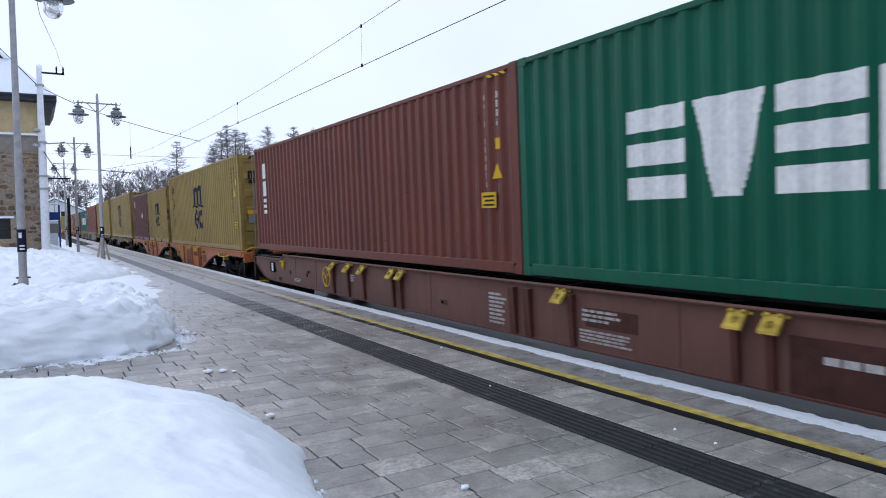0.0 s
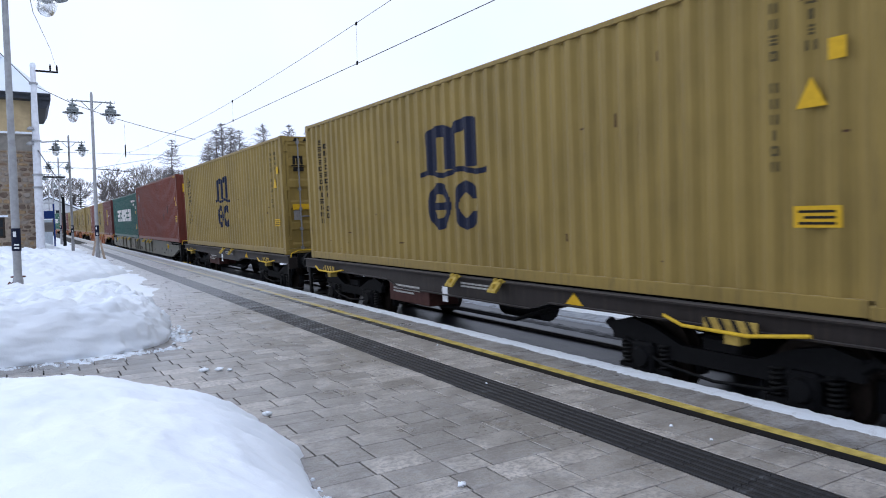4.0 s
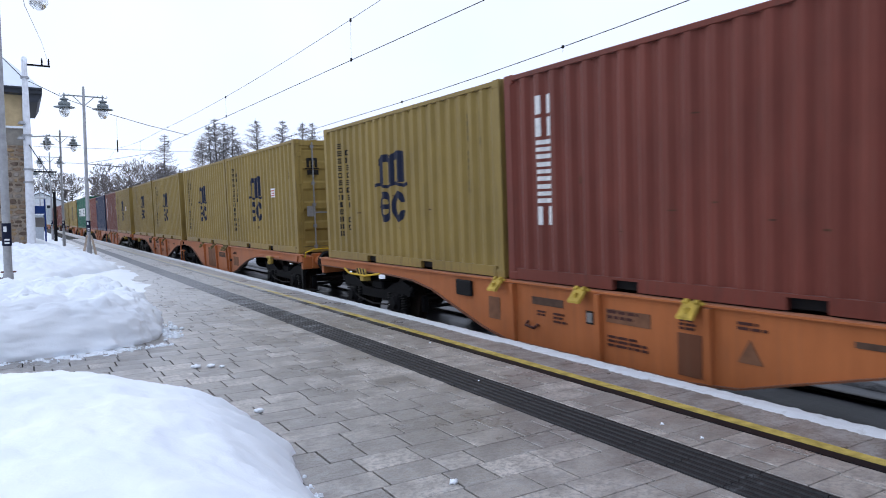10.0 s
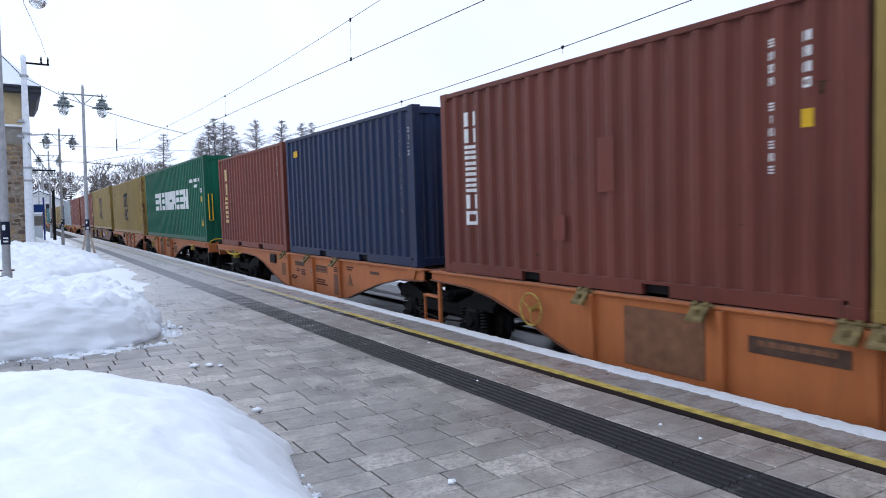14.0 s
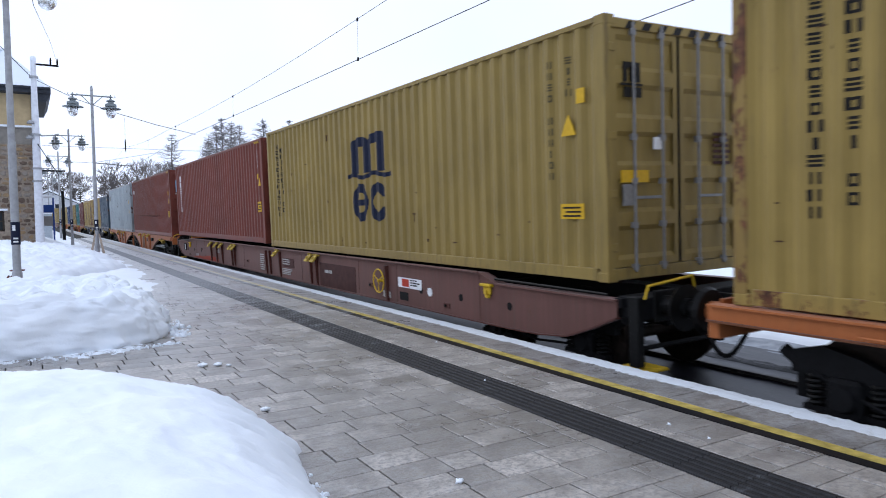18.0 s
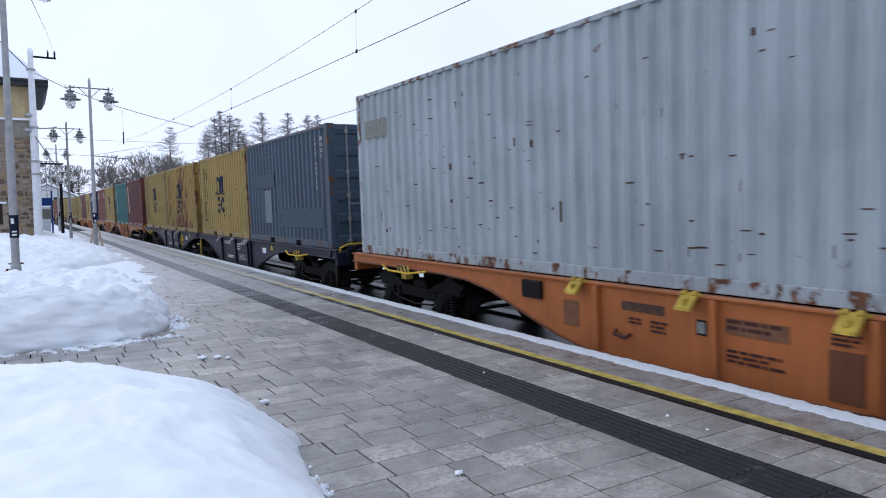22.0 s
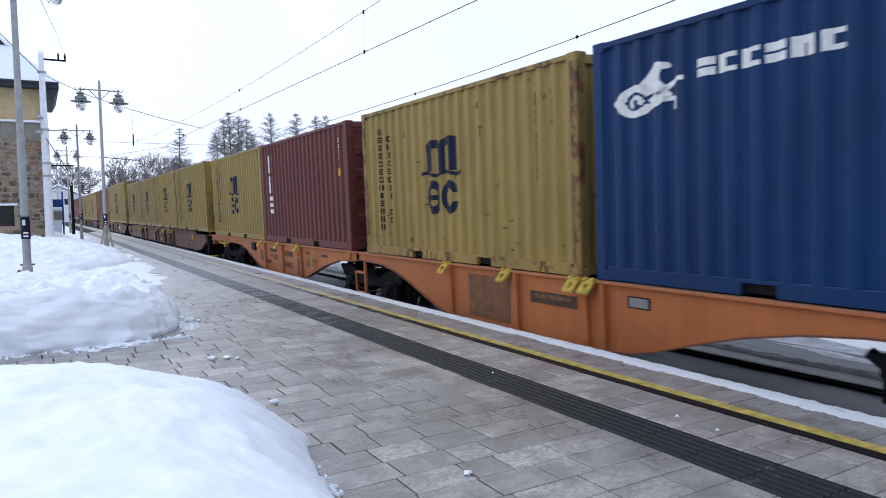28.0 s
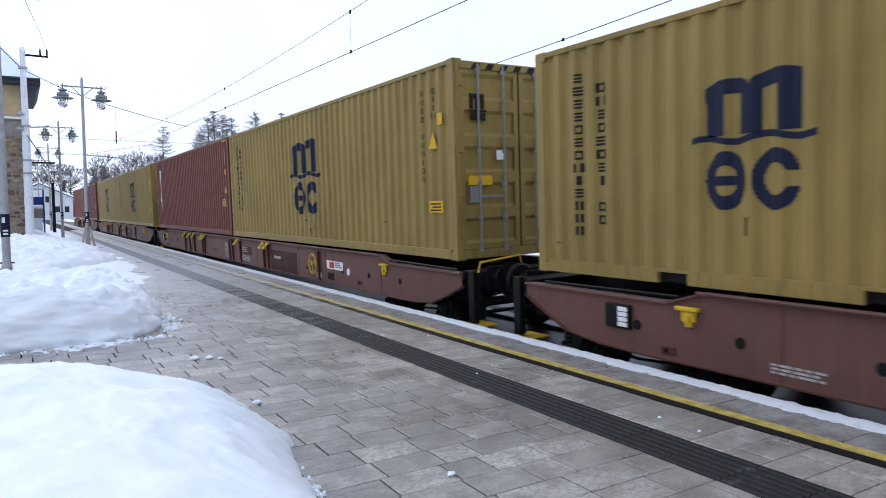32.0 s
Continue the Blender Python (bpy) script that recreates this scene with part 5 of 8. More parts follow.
def underframe(parent, a, b):
    part("centre_sill", bm_box(-0.16, 0.16, a, b, 0.84, 1.08, 0.01), BLACK_STEEL, parent)
    n = int((b - a) / 2.4)
    for k in range(n + 1):
        y = a + 0.2 + (b - a - 0.4) * k / n
        put_mesh("cross_bearer", cached(("cross_bearer",), lambda: bm_box(-SIDE_X + 0.02, SIDE_X - 0.02, -0.05, 0.05, 0.98, 1.08)), BLACK_STEEL, parent, Matrix.Translation((0, y, 0)))
    part("brake_pipe", bm_tube([(-0.5, a, 0.86), (-0.5, b, 0.86)], 0.03, 8), BLACK_STEEL, parent)
    mid = (a + b) / 2
    t = bm_cyl((-0.2, mid - 0.9, 0.62), (-0.2, mid + 0.1, 0.62), 0.2, None, 16)
    part("air_reservoir", t, BLACK_STEEL, parent)
    part("brake_cylinder", bm_cyl((0.4, mid + 0.4, 0.66), (0.4, mid + 0.9, 0.66), 0.16, None, 14), BLACK_STEEL, parent)


def brake_bracket(parent, y, paint):
    """Yellow cast bracket under the sill above the bogie, with a thin pull rod."""
    b = bm_box(-(SIDE_X + 0.09), -SIDE_X + 0.02, y - 0.17, y + 0.17, 0.97, 1.03, 0.012)
    bm_box(-(SIDE_X + 0.08), -SIDE_X + 0.02, y - 0.09, y + 0.09, 0.83, 0.975, 0.02, b)
    bm_cyl((-(SIDE_X + 0.1), y, 0.87), (-SIDE_X, y, 0.87), 0.05, None, 12, b)
    part("brake_bracket", b, GRIMY_YELLOW, parent, "grimy yellow cast bracket")
    part("pull_rod", bm_tube([(-(SIDE_X + 0.05), y - 0.8, 1.035), (-(SIDE_X + 0.06), y + 0.8, 1.035)], 0.014, 6), paint, parent)


def stripe_plate(parent, y, wide=0.28):
    """Small yellow hazard plate with a release handle above the bogie."""
    p = part("brake_handle_plate", bm_box(-(SIDE_X + 0.10), -(SIDE_X + 0.08), y - wide, y + wide, 0.94, 1.05, 0.004), GRIMY_YELLOW, parent, "yellow and black striped plate")
    b = bmesh.new()
    for k in range(4 if wide > 0.25 else 3):
        q = y - wide + 0.02 + k * (0.14 if wide > 0.25 else 0.125)
        bm_prism([(q, 0.94), (q + 0.05, 0.94), (q + 0.11, 1.05), (q + 0.06, 1.05)], "x", -(SIDE_X + 0.104), -(SIDE_X + 0.09), b)
    part("hazard_stripes", b, BLACK_INK, p)
    part("release_handle", bm_tube([(-(SIDE_X + 0.09), y - 0.75, 1.0), (-(SIDE_X + 0.12), y - 0.2, 0.93), (-(SIDE_X + 0.12), y + 0.5, 0.94), (-(SIDE_X + 0.09), y + 0.75, 1.01)], 0.018, 8), SAFETY_YELLOW, parent, "yellow release handle")
    part("handle_bracket", bm_box(-(SIDE_X + 0.10), -SIDE_X + 0.05, y - 0.1, y + 0.06, 0.82, 0.94, 0.008), GRIMY_YELLOW, parent)


def section(w, a, b, paint_key, first, flap_mat, navy=False, rows_seed=1, wheel=True, extra="plate", pair=True):
    """One half of an articulated wagon, from a to b along it (the stretch under its containers)."""
    paint = WAGON_PAINT[paint_key]
    low, high = fish_profile(a - 0.3, b + 0.3, first)
    for s in (-1, 1):
        side_plate(w, low, high, paint, s, lower=None if navy else WAGON_PAINT["orange_edge"])
    underframe(w, a - 0.3, b + 0.3)
    part("deck_plate", bm_box(-1.15, 1.15, a - 0.25, a + 0.9, 1.09, 1.112), paint, w)
    part("deck_plate", bm_box(-1.15, 1.15, b - 0.9, b + 0.25, 1.09, 1.112), paint, w)
    k = (b - a) / 12.3
    a0 = a
    a = a - 0.1 if first else a - 2.95 * k
    for o in (5.95, 6.25, 7.55, 9.2) if first or navy else (5.88, 7.31, 8.85):
        rib(w, low, a + o * k, paint, 0.06 if o != 6.25 else 0.1)
    for o in (6.15, 7.75, 9.3) if first or navy else (6.05, 7.57, 9.14):
        flap(w, a + o * k, flap_mat)
    if first and pair or navy:
        flap(w, a + 6.4 * k, flap_mat)
    part("cover_plate", bm_prism([(a0 - 0.1, 1.14), (a0 + 0.18, 1.14), (a0 + 0.24, 0.98), (a0 - 0.02, 0.98)], "x", -(SIDE_X + 0.03), -SIDE_X), paint, w)
    if navy:
        text_bars(w, a + 7.0 * k, a + 7.5 * k, 0.78, 1.0, 3, GREY_PAINT, rows_seed)
        text_bars(w, a + 8.2 * k, a + 9.0 * k, 0.92, 1.04, 2, GREY_PAINT, rows_seed + 1)
        text_bars(w, a + 6.5 * k, a + 7.3 * k, 0.50, 0.68, 4, GREY_PAINT, rows_seed + 2)
        text_bars(w, a + 7.8 * k, a + 8.6 * k, 0.5, 0.6, 2, WHITE_PAINT, rows_seed + 3)
        if not first:
            handwheel(w, a + 5.25 * k, 0.82, 0.22)
        panel(w, a + 4.6 * k, a + 4.9 * k, 0.84, 0.98, LABEL_WHITE)
        part("warning_triangle", bm_prism([(a + 4.0 * k, 0.95), (a + 4.2 * k, 0.95), (a + 4.1 * k, 1.09)], "x", -(SIDE_X + 0.008), -SIDE_X), LABEL_YELLOW, w, "yellow warning triangle")
    elif first:
        panel(w, a + 7.75 * k, a + 8.75 * k, 0.42, 1.04, TAN_PANEL, "dull brown square panel")
        panel(w, a + 6.42 * k, a + 7.3 * k, 0.78, 0.93, STRIP_BROWN, "dull dark strip plate")
        if extra == "plate":        # brown plate, a tie-down hook and a stub beside it
            panel(w, a + 5.08 * k, a + 5.62 * k, 0.60, 0.86, TAN_PANEL, "dull brown plate")
            part("tie_hook", bm_tube([(-(SIDE_X + 0.01), a + 5.28 * k, 0.98), (-(SIDE_X + 0.06), a + 5.30 * k, 0.96), (-(SIDE_X + 0.06), a + 5.42 * k, 0.96), (-(SIDE_X + 0.01), a + 5.44 * k, 0.98)], 0.018, 6), BROWN_PANEL, w)
            part("hook_plate", bm_box(-(SIDE_X + 0.006), -SIDE_X, a + 5.24 * k, a + 5.48 * k, 0.93, 1.01, 0.002), TAN_PANEL, w)
            part("pipe_stub", bm_cyl((-(SIDE_X + 0.05), a + 5.82 * k, 0.74), (-SIDE_X, a + 5.82 * k, 0.74), 0.035, None, 10), GREASE, w)
        elif extra == "box":        # rounded dark case
            part("relay_case", bm_box(-(SIDE_X + 0.09), -SIDE_X, a + 4.95 * k, a + 5.4 * k, 0.84, 1.0, 0.03), BLACK_STEEL, w, "rounded black case")
        else:                       # small framed grey label
            panel(w, a + 5.30 * k, a + 5.62 * k, 0.90, 1.03, BLACK_INK)
            part("label_field", bm_box(-(SIDE_X + 0.009), -SIDE_X, a + 5.33 * k, a + 5.59 * k, 0.915, 1.015), LABEL_GREY, w, "small grey label")
        text_bars(w, a + 6.5 * k, a + 7.2 * k, 0.81, 0.90, 1, TAN_PANEL, rows_seed)
        if wheel:
            handwheel(w, a + 10.2 * k, 0.84, 0.2, GRIMY_YELLOW)
    else:
        panel(w, a + 5.98 * k, a + 6.26 * k, 0.42, 0.84, WAGON_PAINT["orange_edge"], "rusty doubler plate")
        panel(w, a + 7.92 * k, a + 8.5 * k, 0.89, 0.985, STRIP_BROWN, "dull dark strip plate")
        panel(w, a + 6.6 * k, a + 7.22 * k, 0.82, 0.97, TAN_PANEL, "dull brown plate")
        text_bars(w, a + 6.62 * k, a + 7.2 * k, 0.84, 0.96, 2, BROWN_PANEL, rows_seed)
        text_bars(w, a + 6.6 * k, a + 7.2 * k, 0.54, 0.68, 3, BROWN_PANEL, rows_seed + 1)
        text_bars(w, a + 7.85 * k, a + 8.1 * k, 0.68, 0.82, 3, BROWN_PANEL, rows_seed + 5)
        text_bars(w, a + 8.2 * k, a + 8.4 * k, 0.74, 0.82, 2, BROWN_PANEL, rows_seed + 6)
        text_bars(w, a + 6.0 * k, a + 6.24 * k, 0.86, 0.98, 3, BROWN_PANEL, rows_seed + 7)
        part("warning_triangle", bm_prism([(a + 5.35 * k, 0.66), (a + 5.6 * k, 0.66), (a + 5.475 * k, 0.88)], "x", -(SIDE_X + 0.008), -SIDE_X), TAN_PANEL, w, "faded triangle")
        text_bars(w, a + 5.3 * k, a + 5.6 * k, 0.94, 1.03, 2, BROWN_PANEL, rows_seed + 4)
        panel(w, a + 7.42 * k, a + 7.54 * k, 0.76, 0.91, BLACK_INK)
        part("label_field", bm_box(-(SIDE_X + 0.009), -SIDE_X, a + 7.435 * k, a + 7.525 * k, 0.78, 0.89), LABEL_GREY, w, "small grey label")
        part("tie_hook", bm_tube([(-(SIDE_X + 0.01), a + 8.58 * k, 0.66), (-(SIDE_X + 0.07), a + 8.56 * k, 0.62), (-(SIDE_X + 0.07), a + 8.40 * k, 0.60), (-(SIDE_X + 0.01), a + 8.38 * k, 0.64)], 0.018, 6), BROWN_PANEL, w)
        panel(w, a + 4.22 * k, a + 4.58 * k, 0.95, 1.0, STRIP_BROWN, "dark scratched strip")
        part("bulletin_case", bm_box(-(SIDE_X + 0.05), -SIDE_X, a + 9.82 * k, a + 10.2 * k, 0.86, 1.08, 0.01), BLACK_STEEL, w)
        panel(w, a + 9.18 * k, a + 9.44 * k, 0.60, 0.90, TAN_PANEL, "dull brown plate")
        if wheel:
            handwheel(w, a + 4.93 * k, 0.86, 0.2, GRIMY_YELLOW)


def articulated_wagon(c, paint_key, label, way=1, flap_mat=None, navy=False, seed=1, wheel_half=0, extra="plate", pair=True):
    """c: container stretch of both halves as (near0, far0, near1, far1) along the train."""
    u0 = c[0]
    w = thing("articulated_container_wagon", train_pose(u0, 0.0), label, "rail wagon", "wagons of the train")
    load(w, u0, 0.0)
    paint = WAGON_PAINT[paint_key]
    a0, b0, a1, b1 = [v - u0 for v in c]
    flap_mat = flap_mat or SAFETY_YELLOW
    section(w, a0, b0, paint_key, True, flap_mat, navy, seed, wheel_half == 0, extra, pair)
    section(w, a1, b1, paint_key, False, flap_mat, navy, seed + 7, wheel_half == 1)
    bogie(w, a0 + 1.75, u0)
    bogie(w, (b0 + a1) / 2, u0)
    bogie(w, b1 - 1.75, u0)
    end_gear(w, a0 - 0.32, -1, paint)
    end_gear(w, b1 + 0.32, 1, paint, step=False, grab=False)
    buffers(w, a0 - 0.32, -1, paint)
    buffers(w, b1 + 0.32, 1, paint)
    coupling(w, a0 - 0.32, -1)
    for y in (a0 + 1.9, b1 - 1.9):
        if way > 0:
            stripe_plate(w, y, wide=0.2)
        else:
            brake_bracket(w, y, paint)
    ladder(w, (b0 + a1) / 2 + (-0.35 if way > 0 else 0.5), GRIMY_YELLOW if navy else paint, way, not navy)
    b = bmesh.new()
    for d in range(3):
        bm_tube([(-0.95, b0 + 0.1, 1.0 - 0.1 * d), (-1.0, b0 + 0.3, 0.72 - 0.06 * d), (-1.0, a1 - 0.25, 0.70 - 0.05 * d), (-0.95, a1, 0.98 - 0.1 * d)], 0.014, 6, b)
    part("brake_hoses", b, DARK_GAP, w)
    part("articulation_joint", bm_cyl((0, (b0 + a1) / 2, 0.7), (0, (b0 + a1) / 2, 1.06), 0.3, None, 18), BLACK_STEEL, w)
    return w


def bm_lifting(y):
    """Cast lifting bracket: a cap over a waisted block with a hook."""
    b = bm_box(-(SIDE_X + 0.07), -SIDE_X, y - 0.13, y + 0.13, 1.01, 1.05, 0.008)
    bm_box(-(SIDE_X + 0.045), -SIDE_X, y - 0.085, y + 0.075, 0.90, 1.012, 0.012, b)
    bm_box(-(SIDE_X + 0.055), -SIDE_X, y - 0.05, y + 0.03, 0.85, 0.905, 0.012, b)
    bm_cyl((-(SIDE_X + 0.07), y - 0.01, 0.93), (-SIDE_X, y - 0.01, 0.93), 0.035, None, 10, b)
    return b


def deep_wagon(c0, c1, paint_key, label, chamfer=False, flaps=(), ribs=(), seed=3, wheel=None):
    """Single wagon with deep side plates that hide its bogies."""
    u0 = c0
    w = thing("deep_sided_container_wagon", train_pose(u0, 0.0), label, "rail wagon", "wagons of the train")
    load(w, u0, 0.0)
    paint = WAGON_PAINT[paint_key]
    a, b = -0.12, c1 - c0 + 0.12
    low, high = deep_profile(a, b, chamfer=chamfer)
    for s in (-1, 1):
        side_plate(w, low, high, paint, s, lower=None if chamfer else WAGON_PAINT["red_oxide"])
    underframe(w, a - 0.2, b + 0.2)
    mid = (a + b) / 2
    edge = paint if chamfer else WAGON_PAINT["red_oxide"]
    for o in ribs:
        rib(w, low, mid + o, edge, 0.07)
    rib(w, low, mid + 0.16, edge, 0.12)
    rib(w, low, mid - 0.16, edge, 0.12)
    top = 1.15 if chamfer else 1.20
    part("air_pipe", bm_tube([(-(SIDE_X + 0.06), a + 2.6, top), (-(SIDE_X + 0.06), b - 2.6, top)], 0.016, 8), paint, w)
    for o in flaps:
        flap(w, mid + o, GRIMY_YELLOW)
    part("deck_rod", bm_tube([(-1.22, a + 0.2, 1.10), (-1.25, a + 2.3, 1.12)], 0.018, 6), GREASE, w)
    part("deck_rod", bm_tube([(-1.22, b - 2.3, 1.12), (-1.22, b - 0.3, 1.10)], 0.018, 6), GREASE, w)
    for o in (-10.6, -9.4, -8.2, 8.2, 9.4, 10.6):
        hole(w, mid + o, 0.78)
    part("lifting_bracket", bm_lifting((a + 2.3 + a + 2.55) / 2), SAFETY_YELLOW, w, "yellow cast bracket")
    part("lifting_bracket", bm_lifting((b - 2.6 + b - 2.35) / 2), SAFETY_YELLOW, w, "yellow cast bracket")
    case = part("bulletin_case", bm_box(-(SIDE_X + 0.05), -SIDE_X, b - 1.75, b - 1.4, 0.72, 0.98, 0.01), BLACK_STEEL, w)
    sheet = bmesh.new()
    for k in range(4):
        bm_box(-(SIDE_X + 0.054), -(SIDE_X + 0.049), b - 1.72, b - 1.59, 0.745 + k * 0.055, 0.79 + k * 0.055, 0, sheet)
    part("paper_label", sheet, LABEL_WHITE, case, "white paper label behind a grid")
    for o in (-9.9, -7.35, -5.75, -2.55, 2.4, 7.6, 9.0):      # weld seams between the side sheets
        part("weld_seam", bm_box(-(SIDE_X + 0.004), -SIDE_X, mid + o - 0.006, mid + o + 0.006, z_low(low, mid + o) + 0.01, 1.1 if chamfer else 1.15), edge, w)
    for o, z in ((-9.0, 0.62), (-6.3, 0.72), (2.0, 0.74), (8.05, 0.86), (10.2, 0.58)):       # small plates and stubs
        part("tie_plate", bm_box(-(SIDE_X + 0.012), -SIDE_X, mid + o - 0.09, mid + o + 0.09, z - 0.04, z + 0.04, 0.004), edge, w)
        part("pipe_stub", bm_cyl((-(SIDE_X + 0.035), mid + o + 0.02, z), (-SIDE_X, mid + o + 0.02, z), 0.022, None, 8), GREASE, w)
    if wheel is not None:
        handwheel(w, mid + wheel, 0.84, 0.21)
        if wheel < 0 and seed == 13:       # repainted foot of the side sheet
            part("repaint_patch", bm_prism([(b - 6.9, 0.505), (b - 2.9, 0.515), (b - 3.1, 0.54), (b - 4.0, 0.60), (b - 4.6, 0.585), (b - 5.6, 0.66), (b - 6.9, 0.64)], "x", -(SIDE_X + 0.005), -SIDE_X), plain("fresh_red_paint", (0.30, 0.035, 0.014), 0.5, 0, 0.3, 10), w, "fresh red paint along the foot")
        if wheel < 0:       # white board with a red field, and a round white emblem
            panel(w, mid - 8.22, mid - 7.4, 0.78, 0.95, LABEL_WHITE, "white board with dark bars")
            part("red_field", bm_box(-(SIDE_X + 0.009), -SIDE_X, mid - 7.8, mid - 7.55, 0.80, 0.93), LABEL_RED, w)
            text_bars(w, mid - 8.18, mid - 7.85, 0.81, 0.93, 3, BLACK_INK, seed + 9)
            panel(w, mid - 7.75, mid - 7.45, 0.56, 0.70, BLACK_STEEL, "dark plate")
            panel(w, mid - 7.1, mid - 6.8, 0.55, 0.66, GREY_PAINT, "pale faded plate")
            part("round_emblem", bm_cyl((-(SIDE_X + 0.012), mid - 8.49, 0.78), (-SIDE_X, mid - 8.49, 0.78), 0.07, None, 18), LABEL_WHITE, w, "round white emblem")
    ink = GREY_PAINT if paint_key != "grey" else BLACK_INK
    if paint_key != "grey":
        panel(w, mid - 2.0, mid - 1.2, 0.76, 0.98, BROWN_PANEL, "dark brown panel")
        panel(w, mid - 5.6, mid - 3.7, 0.5, 1.0, BROWN_PANEL, "dark brown panel")
        text_bars(w, mid - 1.75, mid - 1.15, 0.8, 0.96, 3, GREY_PAINT, seed)
        text_bars(w, mid - 4.6, mid - 4.0, 0.74, 0.86, 1, GREY_PAINT, seed + 2)
    text_bars(w, mid + 0.35, mid + 0.75, 0.55, 1.0, 8, ink, seed + 3)
    text_bars(w, mid - 2.0, mid - 1.1, 0.56, 0.72, 4, ink, seed + 4)
    text_bars(w, mid + 8.6, mid + 9.1, 0.56, 0.66, 3, ink, seed + 5)
    text_bars(w, mid + 5.4, mid + 5.8, 0.8, 0.95, 4, ink, seed + 6)
    bogie(w, a + 1.65, u0)
    bogie(w, b - 1.65, u0)
    for y, f in ((a - 0.3, -1), (b + 0.3, 1)):
        part("end_beam", bm_box(-1.2, 1.2, *sorted((y, y - f * 0.35)), 0.86, 1.10, 0.01), BLACK_STEEL, w)
        buffers(w, y, f, GREASE)
        part("corner_post", bm_box(-1.27, -1.17, *sorted((y, y - f * 0.14)), 0.36, 1.12, 0.01), GREASE, w)
        part("footboard", bm_box(-1.28, -0.92, *sorted((y + f * 0.1, y - f * 0.3)), 0.31, 0.34, 0.006), SAFETY_YELLOW, w, "yellow footboard")
    part("grab_bar", bm_tube([(-1.2, a - 0.33, 1.1), (-1.2, a - 0.38, 1.24), (-0.5, a - 0.38, 1.3), (-0.4, a - 0.33, 1.1)], 0.016, 8), SAFETY_YELLOW, w, "yellow grab bar")
    coupling(w, a - 0.3, -1)
    return w


def flat_wagon(c0, c1, label):
    """Low black wagon with a straight side sill and open bogies."""
    u0 = c0
    w = thing("flat_container_wagon", train_pose(u0, 0.0), label, "rail wagon", "wagons of the train")
    load(w, u0, 0.0)
    paint = WAGON_PAINT["black"]
    a, b = -0.25, c1 - c0 + 0.25
    low = [(a, 0.97), (a + 4.2, 0.95), (a + 4.6, 0.84), (b - 4.6, 0.84), (b - 4.2, 0.95), (b, 0.97)]
    for s in (-1, 1):
        side_plate(w, low, [(b, 1.12), (a, 1.12)], paint, s)
    underframe(w, a, b)
    part("equipment_box", bm_box(-1.26, -0.7, b - 5.6, b - 4.2, 0.58, 0.95, 0.01), BROWN_PANEL, w)
    text_bars(w, b - 5.4, b - 4.4, 0.72, 0.88, 3, GREY_PAINT, 4)
    panel(w, b - 6.2, b - 6.05, 0.72, 0.95, LABEL_WHITE)
    text_bars(w, b - 7.6, b - 6.6, 0.97, 1.06, 2, GREY_PAINT, 6)
    part("warning_triangle", bm_prism([(a + 3.6, 0.96), (a + 3.9, 0.96), (a + 3.75, 1.1)], "x", -(SIDE_X + 0.008), -SIDE_X), LABEL_YELLOW, w, "yellow warning triangle")
    for y in (a + 5.2, b - 6.5):
        flap(w, y, GRIMY_YELLOW, 1.13)
    part("tension_rod", bm_tube([(-0.9, a + 4.2, 0.9), (-0.9, a + 5.4, 0.55), (-0.9, b - 5.4, 0.55), (-0.9, b - 4.2, 0.9)], 0.03, 8), BLACK_STEEL, w)
    bogie(w, a + 2.0, u0)
    bogie(w, b - 2.0, u0)
    stripe_plate(w, a + 1.6)
    stripe_plate(w, b - 1.6)
    for y, f in ((a, -1), (b, 1)):
        end_gear(w, y, f, paint, grab=f < 0)
        buffers(w, y, f, GREASE)
    coupling(w, a, -1)
    return w


ORANGE = "orange articulated container wagon with curved side plates"
DEEP_ORANGE = "deep orange articulated container wagon, dusty"
BROWN_W = "rust-brown deep-sided container wagon, grimy"
DEEP_FLAPS = (-3.6, -3.25, -0.85, 3.3, 3.65, 4.9, 5.6, 6.4)
DEEP_RIBS = (-7.0, -3.55, -3.2, -1.0, 3.4, 3.7, 4.95, 5.7, 6.5)


